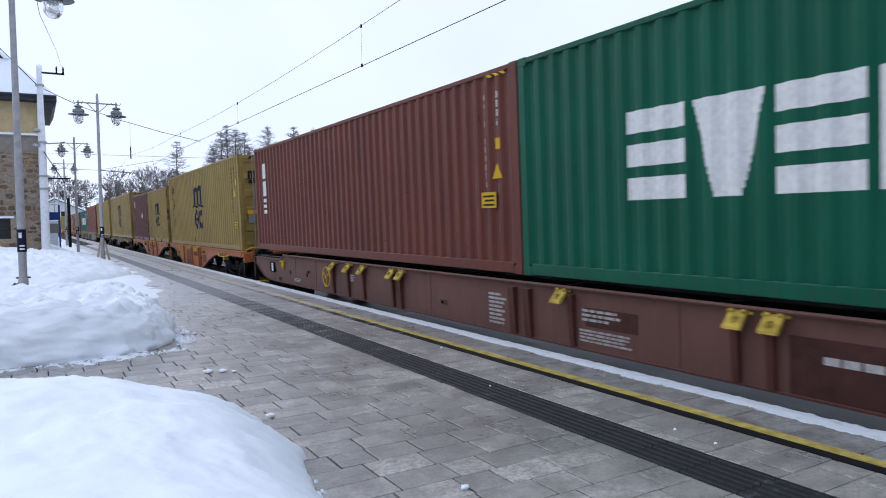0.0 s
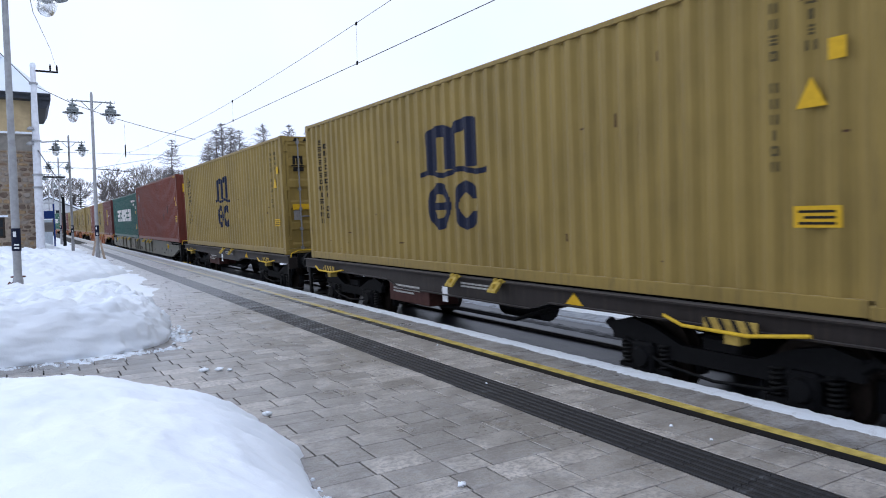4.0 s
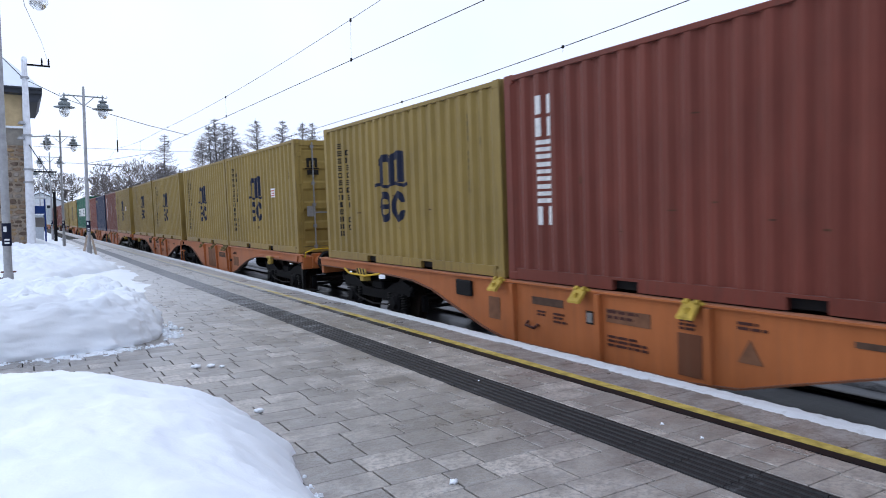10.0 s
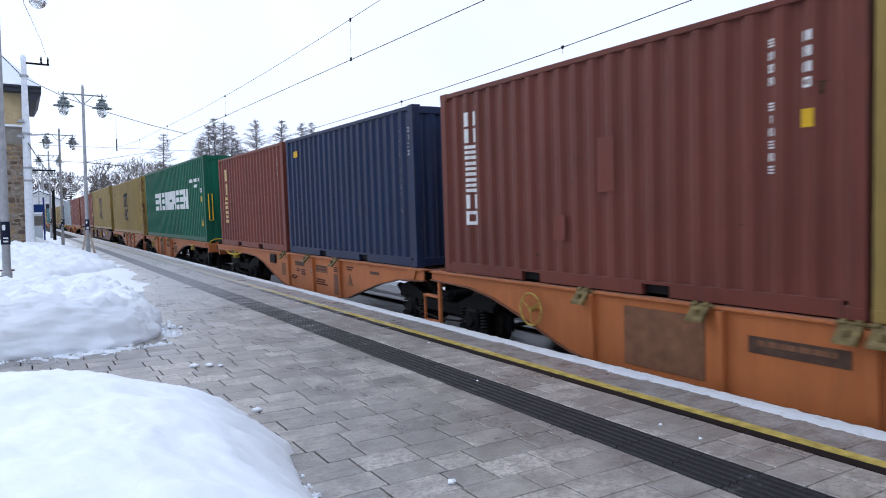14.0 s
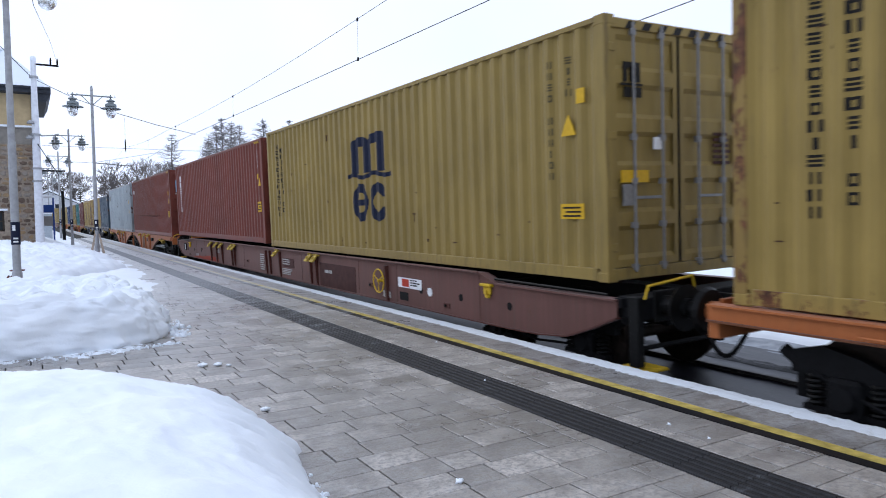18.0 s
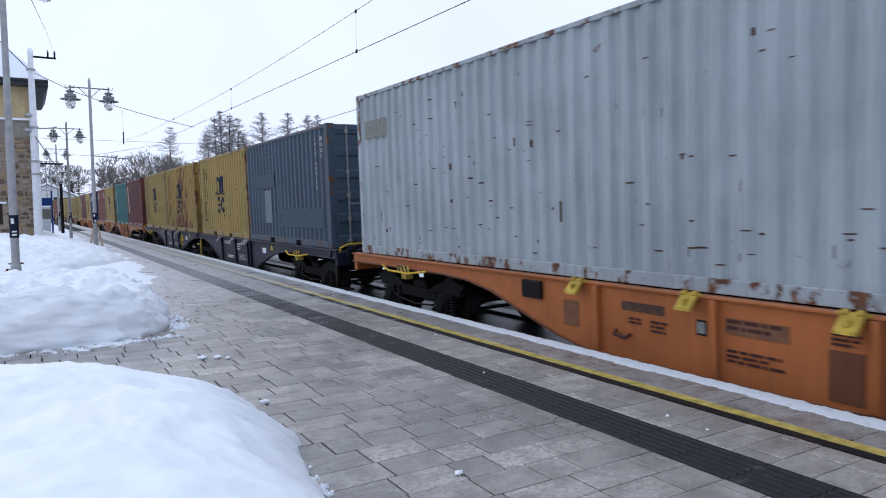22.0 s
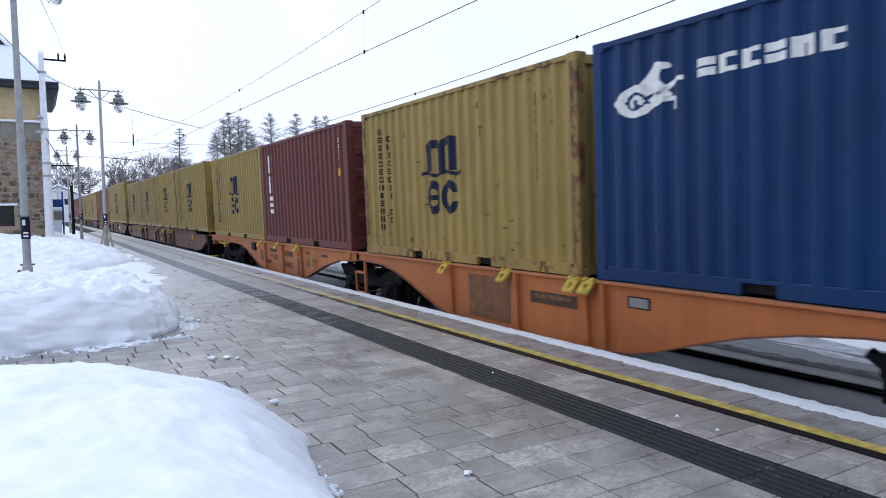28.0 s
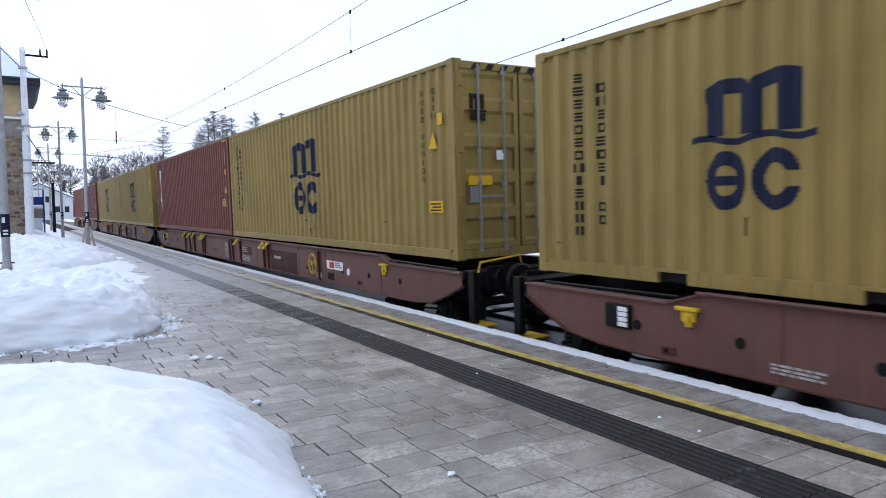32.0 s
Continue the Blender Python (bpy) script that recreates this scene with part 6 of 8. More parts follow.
def build_wagons():
    deep_wagon(-5.1, 19.4, "rust_brown", BROWN_W, flaps=DEEP_FLAPS, ribs=DEEP_RIBS, wheel=6.75, seed=3)
    articulated_wagon((21.2, 33.45, 34.65, 46.9), "orange", ORANGE, 1, GRIMY_YELLOW, seed=2)
    flat_wagon(48.4, 60.7, "black-brown flat container wagon with yellow triangle")
    flat_wagon(62.45, 74.75, "black-brown flat container wagon with yellow triangle")
    deep_wagon(76.45, 101.2, "grey", "stone-grey deep-sided container wagon with yellow spigots", True, (-5.45, -4.57, -3.27, -2.94, -0.8, 2.9, 3.2, 5.0, 6.6, 8.0), (-5.3, -4.4, -3.1, -0.9, 0.8, 2.95, 3.25, 5.1, 6.7), seed=5)
    articulated_wagon((102.9, 115.25, 116.1, 128.4), "orange", ORANGE, 1, SAFETY_YELLOW, seed=12, pair=False)
    articulated_wagon((130.15, 142.5, 143.4, 155.95), "orange", ORANGE, -1, CAKED_YELLOW, seed=22, wheel_half=2)
    articulated_wagon((157.5, 169.9, 170.75, 183.2), "orange", ORANGE, 1, CAKED_YELLOW, seed=32)
    articulated_wagon((185.15, 197.45, 198.75, 211.0), "orange", ORANGE, -1, CAKED_YELLOW, seed=42)
    deep_wagon(212.6, 237.45, "rust_brown", BROWN_W, flaps=DEEP_FLAPS, ribs=DEEP_RIBS, wheel=-6.8, seed=13)
    articulated_wagon((239.35, 251.65, 252.65, 264.95), "orange", ORANGE, 1, SAFETY_YELLOW, seed=52, wheel_half=2, extra="box")
    articulated_wagon((266.45, 278.85, 279.7, 292.05), "navy", "navy-blue articulated container wagon with white bars", 1, BAR_STEEL, True, seed=62)
    articulated_wagon((293.45, 305.85, 306.95, 319.3), "deep_orange", DEEP_ORANGE, 1, GRIMY_YELLOW, seed=72, wheel_half=1)
    articulated_wagon((320.7, 333.15, 333.9, 346.25), "orange", ORANGE, 1, SAFETY_YELLOW, seed=82, wheel_half=1, extra="label")
    deep_wagon(347.75, 372.35, "rust_brown", BROWN_W, flaps=(-5.4, -4.5, -3.2, -2.9, -0.8, 3.2, 4.6, 5.4), ribs=(-5.6, -4.6, -3.3, -3.0, -1.0, 3.3, 4.7, 5.5), seed=23)
    deep_wagon(374.1, 398.85, "rust_brown", BROWN_W, flaps=DEEP_FLAPS, ribs=DEEP_RIBS, wheel=-6.8, seed=33)
    deep_wagon(400.45, 425.1, "rust_brown", BROWN_W, flaps=DEEP_FLAPS, ribs=DEEP_RIBS, wheel=7.1, seed=43)
    deep_wagon(426.55, 451.2, "rust_brown", BROWN_W, flaps=DEEP_FLAPS, ribs=DEEP_RIBS, wheel=7.1, seed=53)


def gone(t):
    """Metres that the train has gone at t seconds."""
    return 11.4209 * t + 0.0105 * t * t - 0.0003216 * t ** 3


def motions():
    for ob, u, h in TRAIN:
        walk(ob, [(t, train_pose(u, h, gone(t), 12.0 if h > 1 else 24.0)) for t in range(0, 33, 2)])
    # the wheels roll while they pass the platform
    for w, a, u in WHEELSETS:
        t0 = max(0.0, (u + a - 24.0) / 11.45)
        t1 = min(32.0, (u + a + 2.0) / 11.45)
        if t1 - t0 < 0.1:
            continue
        n = math.ceil((t1 - t0) / 0.06)
        ts = ([0.0] if t0 > 0.01 else []) + [t0 + (t1 - t0) * k / n for k in range(n + 1)] + ([32.0] if t1 < 31.99 else [])
        walk(w, [(t, Matrix.Translation((0, a, 0.46)) @ Matrix.Rotation((gone(min(max(t, t0), t1)) - gone(t0)) / 0.46, 4, "X")) for t in ts])


# ------------------------------------------------------------------ ground, track and platform
EDGE_X = 5.07


def structure(name, bm, mat, label, category, smooth=False):
    return tagged(part(name, bm, mat, None, "", None, smooth), label, category, "", "structure")


def height_grid(x0, x1, y0, y1, nx, ny, fz, warp=1.0):
    b = bmesh.new()
    rows = []
    for j in range(ny + 1):
        v = (j / ny) ** warp
        rows.append([b.verts.new((x0 + (x1 - x0) * i / nx, y0 + (y1 - y0) * v, fz(x0 + (x1 - x0) * i / nx, y0 + (y1 - y0) * v))) for i in range(nx + 1)])
    for j in range(ny):
        for i in range(nx):
            b.faces.new((rows[j][i], rows[j][i + 1], rows[j + 1][i + 1], rows[j + 1][i]))
    return b


def lumps(x, y, s, seed=0.0):
    return noise.noise(Vector((x * s, y * s, seed)))


def build_ground():
    structure("ground", bm_box(-2500, 2500, -2500, 2500, -2.0, -0.95), SNOW, "snow-covered ground reaching the horizon", "ground")
    structure("platform", bm_box(-45, EDGE_X - 0.02, -15, 140, -0.95, -0.032), JOINT, "station platform of concrete, joints filled with sand", "platform")
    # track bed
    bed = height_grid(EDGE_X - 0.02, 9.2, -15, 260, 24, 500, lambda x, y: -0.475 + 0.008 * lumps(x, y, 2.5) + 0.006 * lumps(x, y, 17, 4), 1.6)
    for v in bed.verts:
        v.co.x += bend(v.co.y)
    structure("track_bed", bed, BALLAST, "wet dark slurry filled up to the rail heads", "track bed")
    prof = [(-0.07, -0.17), (0.07, -0.17), (0.07, -0.15), (0.012, -0.13), (0.012, -0.045), (0.036, -0.035), (0.036, -0.004), (0.028, 0), (-0.028, 0), (-0.036, -0.004), (-0.036, -0.035), (-0.012, -0.045), (-0.012, -0.13), (-0.07, -0.15)]
    for s in (-1, 1):
        rb = bmesh.new()
        steps = [-15.0] + [BEND_Y + 8 * k for k in range(24)]
        for y0, y1 in zip(steps[:-1], steps[1:]):
            bm_prism([(px + bend((y0 + y1) / 2), pz) for px, pz in prof], "y", y0, y1, rb)
        r = part("rail", rb, RAIL_STEEL, None)
        r.matrix_basis = pose(TRACK_X + s * 0.7535, 0, RAIL_Z + s * 0.0195, 0, -LEAN, 0)
        tagged(r, "steel rail with a worn head beside ballast", "rail", "rails")
    # snow beyond the track, with a second track under it

    def far_snow(x, y):
        z = -0.50 + 0.10 * lumps(x, y, 0.9) + 0.05 * lumps(x, y, 3.1, 2) + 0.02 * lumps(x, y, 9, 5)
        z += 0.20 * math.exp(-((x - 10.2) / 0.4) ** 2)
        z += 0.95 * min(1, max(0, (x - 13.5) / 5)) ** 1.3
        return z - 0.35 * max(0, 1 - (x - 9.3) / 0.3)
    def between(x, y):
        return -0.57 + 0.05 * lumps(x, y * 0.25, 2.2, 3) + 0.03 * lumps(x, y, 7, 1) + 0.10 * min(1, max(0, (x - 8.6) / 0.25)) - 0.3 * max(0, 1 - (x - 8.5) / 0.1)
    def shoulder(x, y):
        return -0.56 + 0.12 * max(0.0, 1 - ((x - 8.22) / 0.27) ** 2) * (1 + 0.2 * lumps(x, y, 5, 7)) + 0.012 * lumps(x, y, 14, 2) + 0.012 * abs(lumps(x, y, 31, 6))
    structure("ballast_shoulder", height_grid(7.93, 8.56, -15, 130, 12, 1100, shoulder, 1.9), DARK_BALLAST, "dark ridge of wet ballast beside the rails", "ballast")
    structure("trackside_snow", height_grid(8.5, 9.9, -15, 130, 22, 420, between, 1.6), SLUSH, "grey slush over ballast beside the rails", "snow", True)
    structure("snow_field", height_grid(9.3, 70, -20, 230, 110, 240, far_snow, 1.5), SNOW, "lumpy snow field beside the tracks", "snow", True)
    for s in (-1, 1):
        r = part("rail", bm_prism(prof, "y", -15, 300), RAIL_STEEL, None)
        r.matrix_basis = pose(11.3 + s * 0.7535, 0, -0.36)
        tagged(r, "steel rail half buried in snow", "rail", "rails")
    # ragged snow lying along the platform edge
    rng = random.Random(4)

    def edge_snow(x, y):
        t = (x - 4.8) / 0.32
        inner = 0.2 + 0.10 * lumps(0, y, 0.8, 3) + 0.07 * lumps(0, y, 11, 1) + 0.05 * lumps(0, y, 27, 2)
        h = 0.026 * min(1, max(0, (t - inner) / 0.38)) ** 0.8
        h *= 1 - max(0, (t - 0.86) / 0.14) ** 3 * 0.8
        return -0.012 + h * (0.85 + 0.28 * lumps(x, y, 9, 6)) + (0.013 * abs(lumps(x, y, 34)) if h > 0.006 else 0)
    e = height_grid(4.80, 5.12, -4, 130, 12, 2200, edge_snow, 2.1)
    structure("edge_snow", e, SNOW_EDGE, "ragged strip of snow along the platform edge", "snow", True)


SLAB_ROW = 0.262


def slab_lengths(rng, x0, x1):
    xs, x = [], x0 - rng.uniform(0, 0.3)
    while x < x1:
        w = rng.choice((0.26, 0.33, 0.33, 0.4, 0.4, 0.47))
        xs.append((max(x, x0), min(x + w, x1)))
        x += w
    if xs[-1][1] - xs[-1][0] < 0.09:       # no slivers at the end of a row
        last = xs.pop()
        xs[-1] = (xs[-1][0], last[1])
    return [(a, b) for a, b in xs if b - a > 0.02]


def bm_slab(w, d, h=0.034, bev=0.0025):
    """Paving slab with eased upper edges, twenty triangles."""
    b = bmesh.new()
    g, gy = 0.0068, 0.003
    x0, x1, y0, y1 = g, w - g, gy, d - gy
    lo = [b.verts.new((x, y, -h)) for x, y in ((x0, y0), (x1, y0), (x1, y1), (x0, y1))]
    mi = [b.verts.new((x, y, -bev)) for x, y in ((x0, y0), (x1, y0), (x1, y1), (x0, y1))]
    hi = [b.verts.new((x, y, 0)) for x, y in ((x0 + bev, y0 + bev), (x1 - bev, y0 + bev), (x1 - bev, y1 - bev), (x0 + bev, y1 - bev))]
    for a, c in ((lo, mi), (mi, hi)):
        for k in range(4):
            b.faces.new((a[k], a[(k + 1) % 4], c[(k + 1) % 4], c[k]))
    b.faces.new(hi)
    return b


def slab_into(verts, faces, x0, x1, y0, y1, z, bev=0.0025, g=0.0068, h=0.034, gy=0.003):
    n = len(verts)
    x0, x1, y0, y1 = x0 + g, x1 - g, y0 + gy, y1 - gy
    verts += [(x0, y0, z - h), (x1, y0, z - h), (x1, y1, z - h), (x0, y1, z - h), (x0, y0, z - bev), (x1, y0, z - bev), (x1, y1, z - bev), (x0, y1, z - bev),
              (x0 + bev, y0 + bev, z), (x1 - bev, y0 + bev, z), (x1 - bev, y1 - bev, z), (x0 + bev, y1 - bev, z)]
    for a, c in ((0, 4), (4, 8)):
        for k in range(4):
            faces.append((n + a + k, n + a + (k + 1) % 4, n + c + (k + 1) % 4, n + c + k))
    faces.append((n + 8, n + 9, n + 10, n + 11))


def joined(name, verts, faces, mat, parent, label=""):
    me = bpy.data.meshes.new(name)
    me.from_pydata(verts, [], faces)
    me.materials.append(None)
    me.update()
    ob = put_mesh(name, me, mat, parent, None, label)
    ob["kind"] = "stuff"
    return ob


def build_paving():
    pav = tagged(new("pavement"), "grey concrete slabs laid in rows, damp and worn", "paving", "", "structure")
    rng = random.Random(11)
    verts, faces = [], []
    ev, ef = [], []
    count = 0
    y = -12.0
    while y < 62:
        for xa, xb in ((-12.0, 3.31), (3.73, 4.29)):
            for a, b in slab_lengths(rng, xa, xb):
                z = rng.uniform(-0.0015, 0.001)
                near = a > 0.85 and 2.2 < y < 7.2 and count < 300
                if near:
                    w = round(b - a, 2)
                    put_mesh("slab", cached(("slab", w), lambda: bm_slab(w, SLAB_ROW)), SLAB, pav,
                                  Matrix.Translation((a, y, z)) @ Matrix.Rotation(rng.uniform(-0.004, 0.004), 4, "X") @ Matrix.Rotation(rng.uniform(-0.004, 0.004), 4, "Y"))
                    count += 1
                else:
                    slab_into(verts, faces, a, b, y, y + SLAB_ROW, z)
        y += SLAB_ROW
    joined("slabs", verts, faces, SLAB, pav, "rows of grey concrete slabs")
    # edge stones beyond the yellow line
    edge = tagged(new("platform_edge"), "brownish concrete edge slabs beyond the yellow line", "paving", "", "structure")
    y, k = -12.0, 0
    while y < 110:
        w = 0.5 if rng.random() < 0.7 else 0.42
        if 1.5 < y < 26:
            put_mesh("edge_slab", cached(("edge_slab", w), lambda: bm_slab(0.54, w, 0.1)), EDGE_SLAB, edge, Matrix.Translation((4.515, y, rng.uniform(-0.002, 0.003))))
        else:
            slab_into(ev, ef, 4.515, 5.055, y, y + w, 0.0)
        y += w
    joined("edge_slabs", ev, ef, EDGE_SLAB, edge)
    part("edge_beam", bm_box(4.5, EDGE_X - 0.01, -12, 120, -0.3, -0.034), CONCRETE, edge)
    # ribbed tactile strip
    tact = tagged(new("tactile_strip"), "dark ribbed tactile guidance tiles", "tactile paving", "", "structure")

    def tile(d):
        b = bm_box(0.002, 0.416, 0.0012, d - 0.0012, -0.03, -0.004)
        for r in range(6):
            x = 0.035 + r * 0.0685
            bm_prism([(x - 0.019, -0.006), (x + 0.019, -0.006), (x + 0.011, 0.006), (x - 0.011, 0.006)], "y", 0.003, d - 0.003, b)
        return b
    y = -12.0
    while y < 60:
        put_mesh("tile", cached(("tile", 0.4), lambda: tile(0.4)), TACTILE, tact, Matrix.Translation((3.312, y, rng.uniform(-0.0005, 0.0005))))
        y += 0.4
    # painted edge line: yellow on a black band
    ln = tagged(new("edge_line"), "yellow safety line on a black band", "road marking", "", "structure")
    part("black_band", bm_box(4.295, 4.40, -12, 110, -0.03, 0.001), LINE_BLACK, ln)
    part("yellow_band", bm_box(4.40, 4.512, -12, 110, -0.03, 0.003), LINE_YELLOW, ln)


def mound(cx, cy, rx, ry, h, seed, label, p=2.6, turn=0.0, rag=0.05, n=380, m=100, steep=3.6, crust=1.0, soft_side=0.0, rough=0.0):
    """Heap of ploughed snow: uneven outline, crusty rim, softly lumped top."""
    b = bmesh.new()
    rings = []
    ct, st = math.cos(turn), math.sin(turn)
    for j in range(m + 1):
        r = 1 - (1 - j / m) ** (1.9 if steep > 10 else 1.0)      # more rings on a steep side
        ring = []
        for i in range(n):
            a = i * math.tau / n
            ca, sa = math.cos(a), math.sin(a)
            edge = 1 + 0.08 * noise.noise(Vector((ca * 1.3, sa * 1.3, seed))) + rag * noise.noise(Vector((ca * 6, sa * 6, seed + 3))) + rag * 0.5 * noise.noise(Vector((ca * 22, sa * 22, seed + 5))) + rag * 0.3 * noise.noise(Vector((ca * 60, sa * 60, seed + 7)))
            k = (abs(ca) ** p + abs(sa) ** p) ** (-1 / p) * (1 + (edge - 1) * r ** 4)
            x, y = rx * k * ca * r, ry * k * sa * r
            z = 0.04 + h * (1 - math.exp(-soft_side * (1 - r))) if soft_side else h * (1 - r ** steep) ** 0.6
            z += (0.10 * lumps(x + seed, y, 0.9, seed) + 0.045 * lumps(x, y, 2.6, seed + 1)) * min(1, 0.2 + 0.6 * crust) * (1 - r ** 6) * min(1, h / 0.5)
            z += 0.05 * crust * lumps(x, y, 5.5, seed + 2) * (0.3 + r) * (1 - r ** 8) + 0.03 * crust * lumps(x, y, 14, seed + 4) * r ** 1.5 * (1 - r ** 10)
            z += 0.018 * crust * abs(lumps(x, y, 30, seed + 6)) * r ** 3 * (1 - r ** 12)
            z += 0.05 * crust * abs(lumps(x, y, 11, seed + 9)) * r ** 2 * (1 - r ** 14)
            z += 0.075 * (crust - 0.5) * abs(lumps(x, y, 3.7, seed + 8)) * r * (1 - r ** 8)
            ring.append(b.verts.new((cx + x * ct - y * st, cy + x * st + y * ct, max(0.001, z) if j < m else 0.0)))
            if j == 0:
                break
        rings.append(ring)
    for i in range(n):
        b.faces.new((rings[0][0], rings[1][i], rings[1][(i + 1) % n]))
    for j in range(1, m):
        for i in range(n):
            b.faces.new((rings[j][i], rings[j + 1][i], rings[j + 1][(i + 1) % n], rings[j][(i + 1) % n]))
    b.normal_update()
    for v in b.verts:           # crumbly crust all over
        if v.co.z > 0.004:
            c = v.co
            d = 0.5 * noise.noise(c * 4 + Vector((seed, 0, 0))) + 0.45 * abs(noise.noise(c * 9)) + 0.22 * abs(noise.noise(c * 21)) + 0.1 * noise.noise(c * 45)
            v.co = c + v.normal * rough * d * min(1, c.z / 0.05)
    return tagged(part("snow_mound", b, SNOW, None, "", None, True), label, "snow mound", "snow mounds", "")


def build_snow():
    mound(-1.1, 3.6, 2.43, 2.7, 0.61, 2.0, "rounded heap of clean ploughed snow on the paving", 4.0, rag=0.05, crust=0.4, soft_side=5.2, rough=0.024)
    mound(-2.2, 10.62, 3.75, 1.86, 0.62, 7.0, "long heap of ploughed snow with crumbled foot", 4.6, rag=0.03, crust=1.6, steep=15.0, rough=0.13)
    mound(-5.2, 27.5, 7.6, 10.8, 0.70, 12.0, "wide bank of ploughed snow round the lamp posts", 2.8, rag=0.05, crust=2.0, rough=0.16)
    mound(-4.0, 47.0, 5.6, 9.0, 0.75, 15.0, "low bank of snow before the station building", 2.5, rag=0.08)
    def slush(x, y):
        z = -0.014 + 0.022 * max(0, 1 - ((x - 0.75) / 0.75) ** 2 - ((y - 8.85 - 0.25 * (x - 0.75)) / 0.42) ** 2) + 0.014 * lumps(x, y, 7, 8) + 0.008 * lumps(x, y, 19, 3)
        return z if z > 0.001 else -0.06
    tagged(part("slush_patch", height_grid(-0.5, 2.0, 8.1, 9.5, 90, 60, slush), SNOW_DIRTY, None, "", None, True), "thin patch of trodden icy snow on the paving", "snow patch")
    # thin trodden snow over the paving beyond

    def thin(x, y):
        right = 2.5 + 0.5 * min(1, max(0, (y - 16) / 5)) + 0.35 * lumps(0, y, 0.5, 1) + 0.2 * lumps(0, y, 1.7, 2)
        z = 0.06 * min(1, max(0, (right - x) / 0.7)) * min(1, max(0, (y - 14.5 - 1.5 * lumps(x, 0, 0.8)) / 2))
        return -0.02 + z * (1.15 + 0.9 * lumps(x, y, 1.6, 3)) + 0.012 * lumps(x, y, 5, 4)
    structure("trodden_snow", height_grid(-14, 3.2, 13.5, 130, 90, 230, thin, 1.4), SNOW, "thin trodden snow over the paving", "snow", True)
    # frozen crumbs that fell off the heaps, too many to count
    rng = random.Random(9)
    cv, cf = [], []
    spots = []
    for k in range(90):
        y = rng.uniform(3.4, 6.0)
        spots.append((1.33 - 0.16 * max(0, y - 4.6) + abs(rng.gauss(0, 0.025)), y, rng.uniform(0.006, 0.02)))
    for k in range(170):
        a = rng.random()
        spots.append((1.60 + abs(rng.gauss(0, 0.10)), 9.3 + 2.4 * a, rng.uniform(0.01, 0.045)))
        spots.append((-0.6 + 2.2 * a, 8.74 - abs(rng.gauss(0, 0.07)) + 0.35 * max(0, a - 0.5), rng.uniform(0.006, 0.026)))
    for x, y, s in spots:
        n = len(cv)
        pts = []
        for k in range(5):
            ang = k * math.tau / 5 + rng.uniform(-0.4, 0.4)
            q = s * rng.uniform(0.6, 1.3)
            pts.append((x + q * math.cos(ang), y + q * math.sin(ang), 0.0))
        cv += pts + [(px + (x - px) * 0.35, py + (y - py) * 0.35, s * rng.uniform(0.6, 1.1)) for px, py, _ in pts]
        cf += [(n + k, n + (k + 1) % 5, n + 5 + (k + 1) % 5, n + 5 + k) for k in range(5)] + [tuple(range(n + 5, n + 10))]
    tagged(put_mesh("snow_crumbs", mesh_of("snow_crumbs", cv, cf), SNOW, None), "frozen snow crumbs scattered round the heaps", "snow", "", "stuff")

    def crumb(x, y, s):
        b = bmesh.new()
        bmesh.ops.create_icosphere(b, subdivisions=2, radius=s)
        for v in b.verts:
            v.co *= 0.75 + 0.8 * noise.noise(v.co / s * 1.9 + Vector((x, y, 0)))
            v.co.z = max(-s * 0.3, v.co.z * 0.55)
        c = part("snow_lump", b, SNOW, None, "", Matrix.Translation((x, y, s * 0.3)), True)
        tagged(c, "small lump of frozen snow on the paving", "snow lump", "snow lumps")
    for x, y, s in ((1.58, 5.36, 0.045), (1.66, 7.28, 0.05), (1.52, 7.33, 0.055), (1.75, 7.2, 0.035), (2.09, 3.28, 0.032), (1.75, 10.1, 0.06), (1.9, 10.0, 0.045), (1.82, 10.35, 0.05), (3.95, 3.36, 0.018), (3.93, 3.0, 0.016), (3.6, 5.2, 0.014), (4.2, 7.1, 0.018), (1.45, 8.9, 0.04), (1.55, 9.2, 0.035)):
        crumb(x, y, s)


# ------------------------------------------------------------------ lamp posts, masts and wires
def lantern(parent, x, z):
    """Bell-shaped lantern hanging from the arm, with a clear globe."""
    hood = part("lantern", bm_revolve([(0.03, 0.40), (0.05, 0.36), (0.15, 0.33), (0.16, 0.29), (0.10, 0.27), (0.11, 0.22), (0.20, 0.19), (0.21, 0.11), (0.19, 0.06), (0.36, 0.015), (0.37, 0.0), (0.34, -0.01), (0.17, -0.005)], 24, None, (x, 0, z)), LANTERN_GREY, parent, smooth=False)
    g = part("globe", bm_revolve([(0.17, -0.02), (0.185, -0.08), (0.18, -0.16), (0.15, -0.26), (0.10, -0.33), (0.03, -0.36)], 20, None, (x, 0, z)), glass_mat(), hood, "clear glass globe", smooth=True)
    g.visible_shadow = False
    part("finial", bm_revolve([(0.012, 0.36), (0.03, 0.44), (0.05, 0.47), (0.03, 0.50), (0.012, 0.56)], 12, None, (x, 0, z)), LANTERN_GREY, hood)
    b = bmesh.new()
    for s in (-1, 1):
        bm_tube([(x + s * 0.02, 0, z + 0.46), (x + s * 0.12, 0, z + 0.44), (x + s * 0.17, 0, z + 0.48), (x + s * 0.15, 0, z + 0.53)], 0.012, 6, b)
    part("scroll", b, LANTERN_GREY, hood)


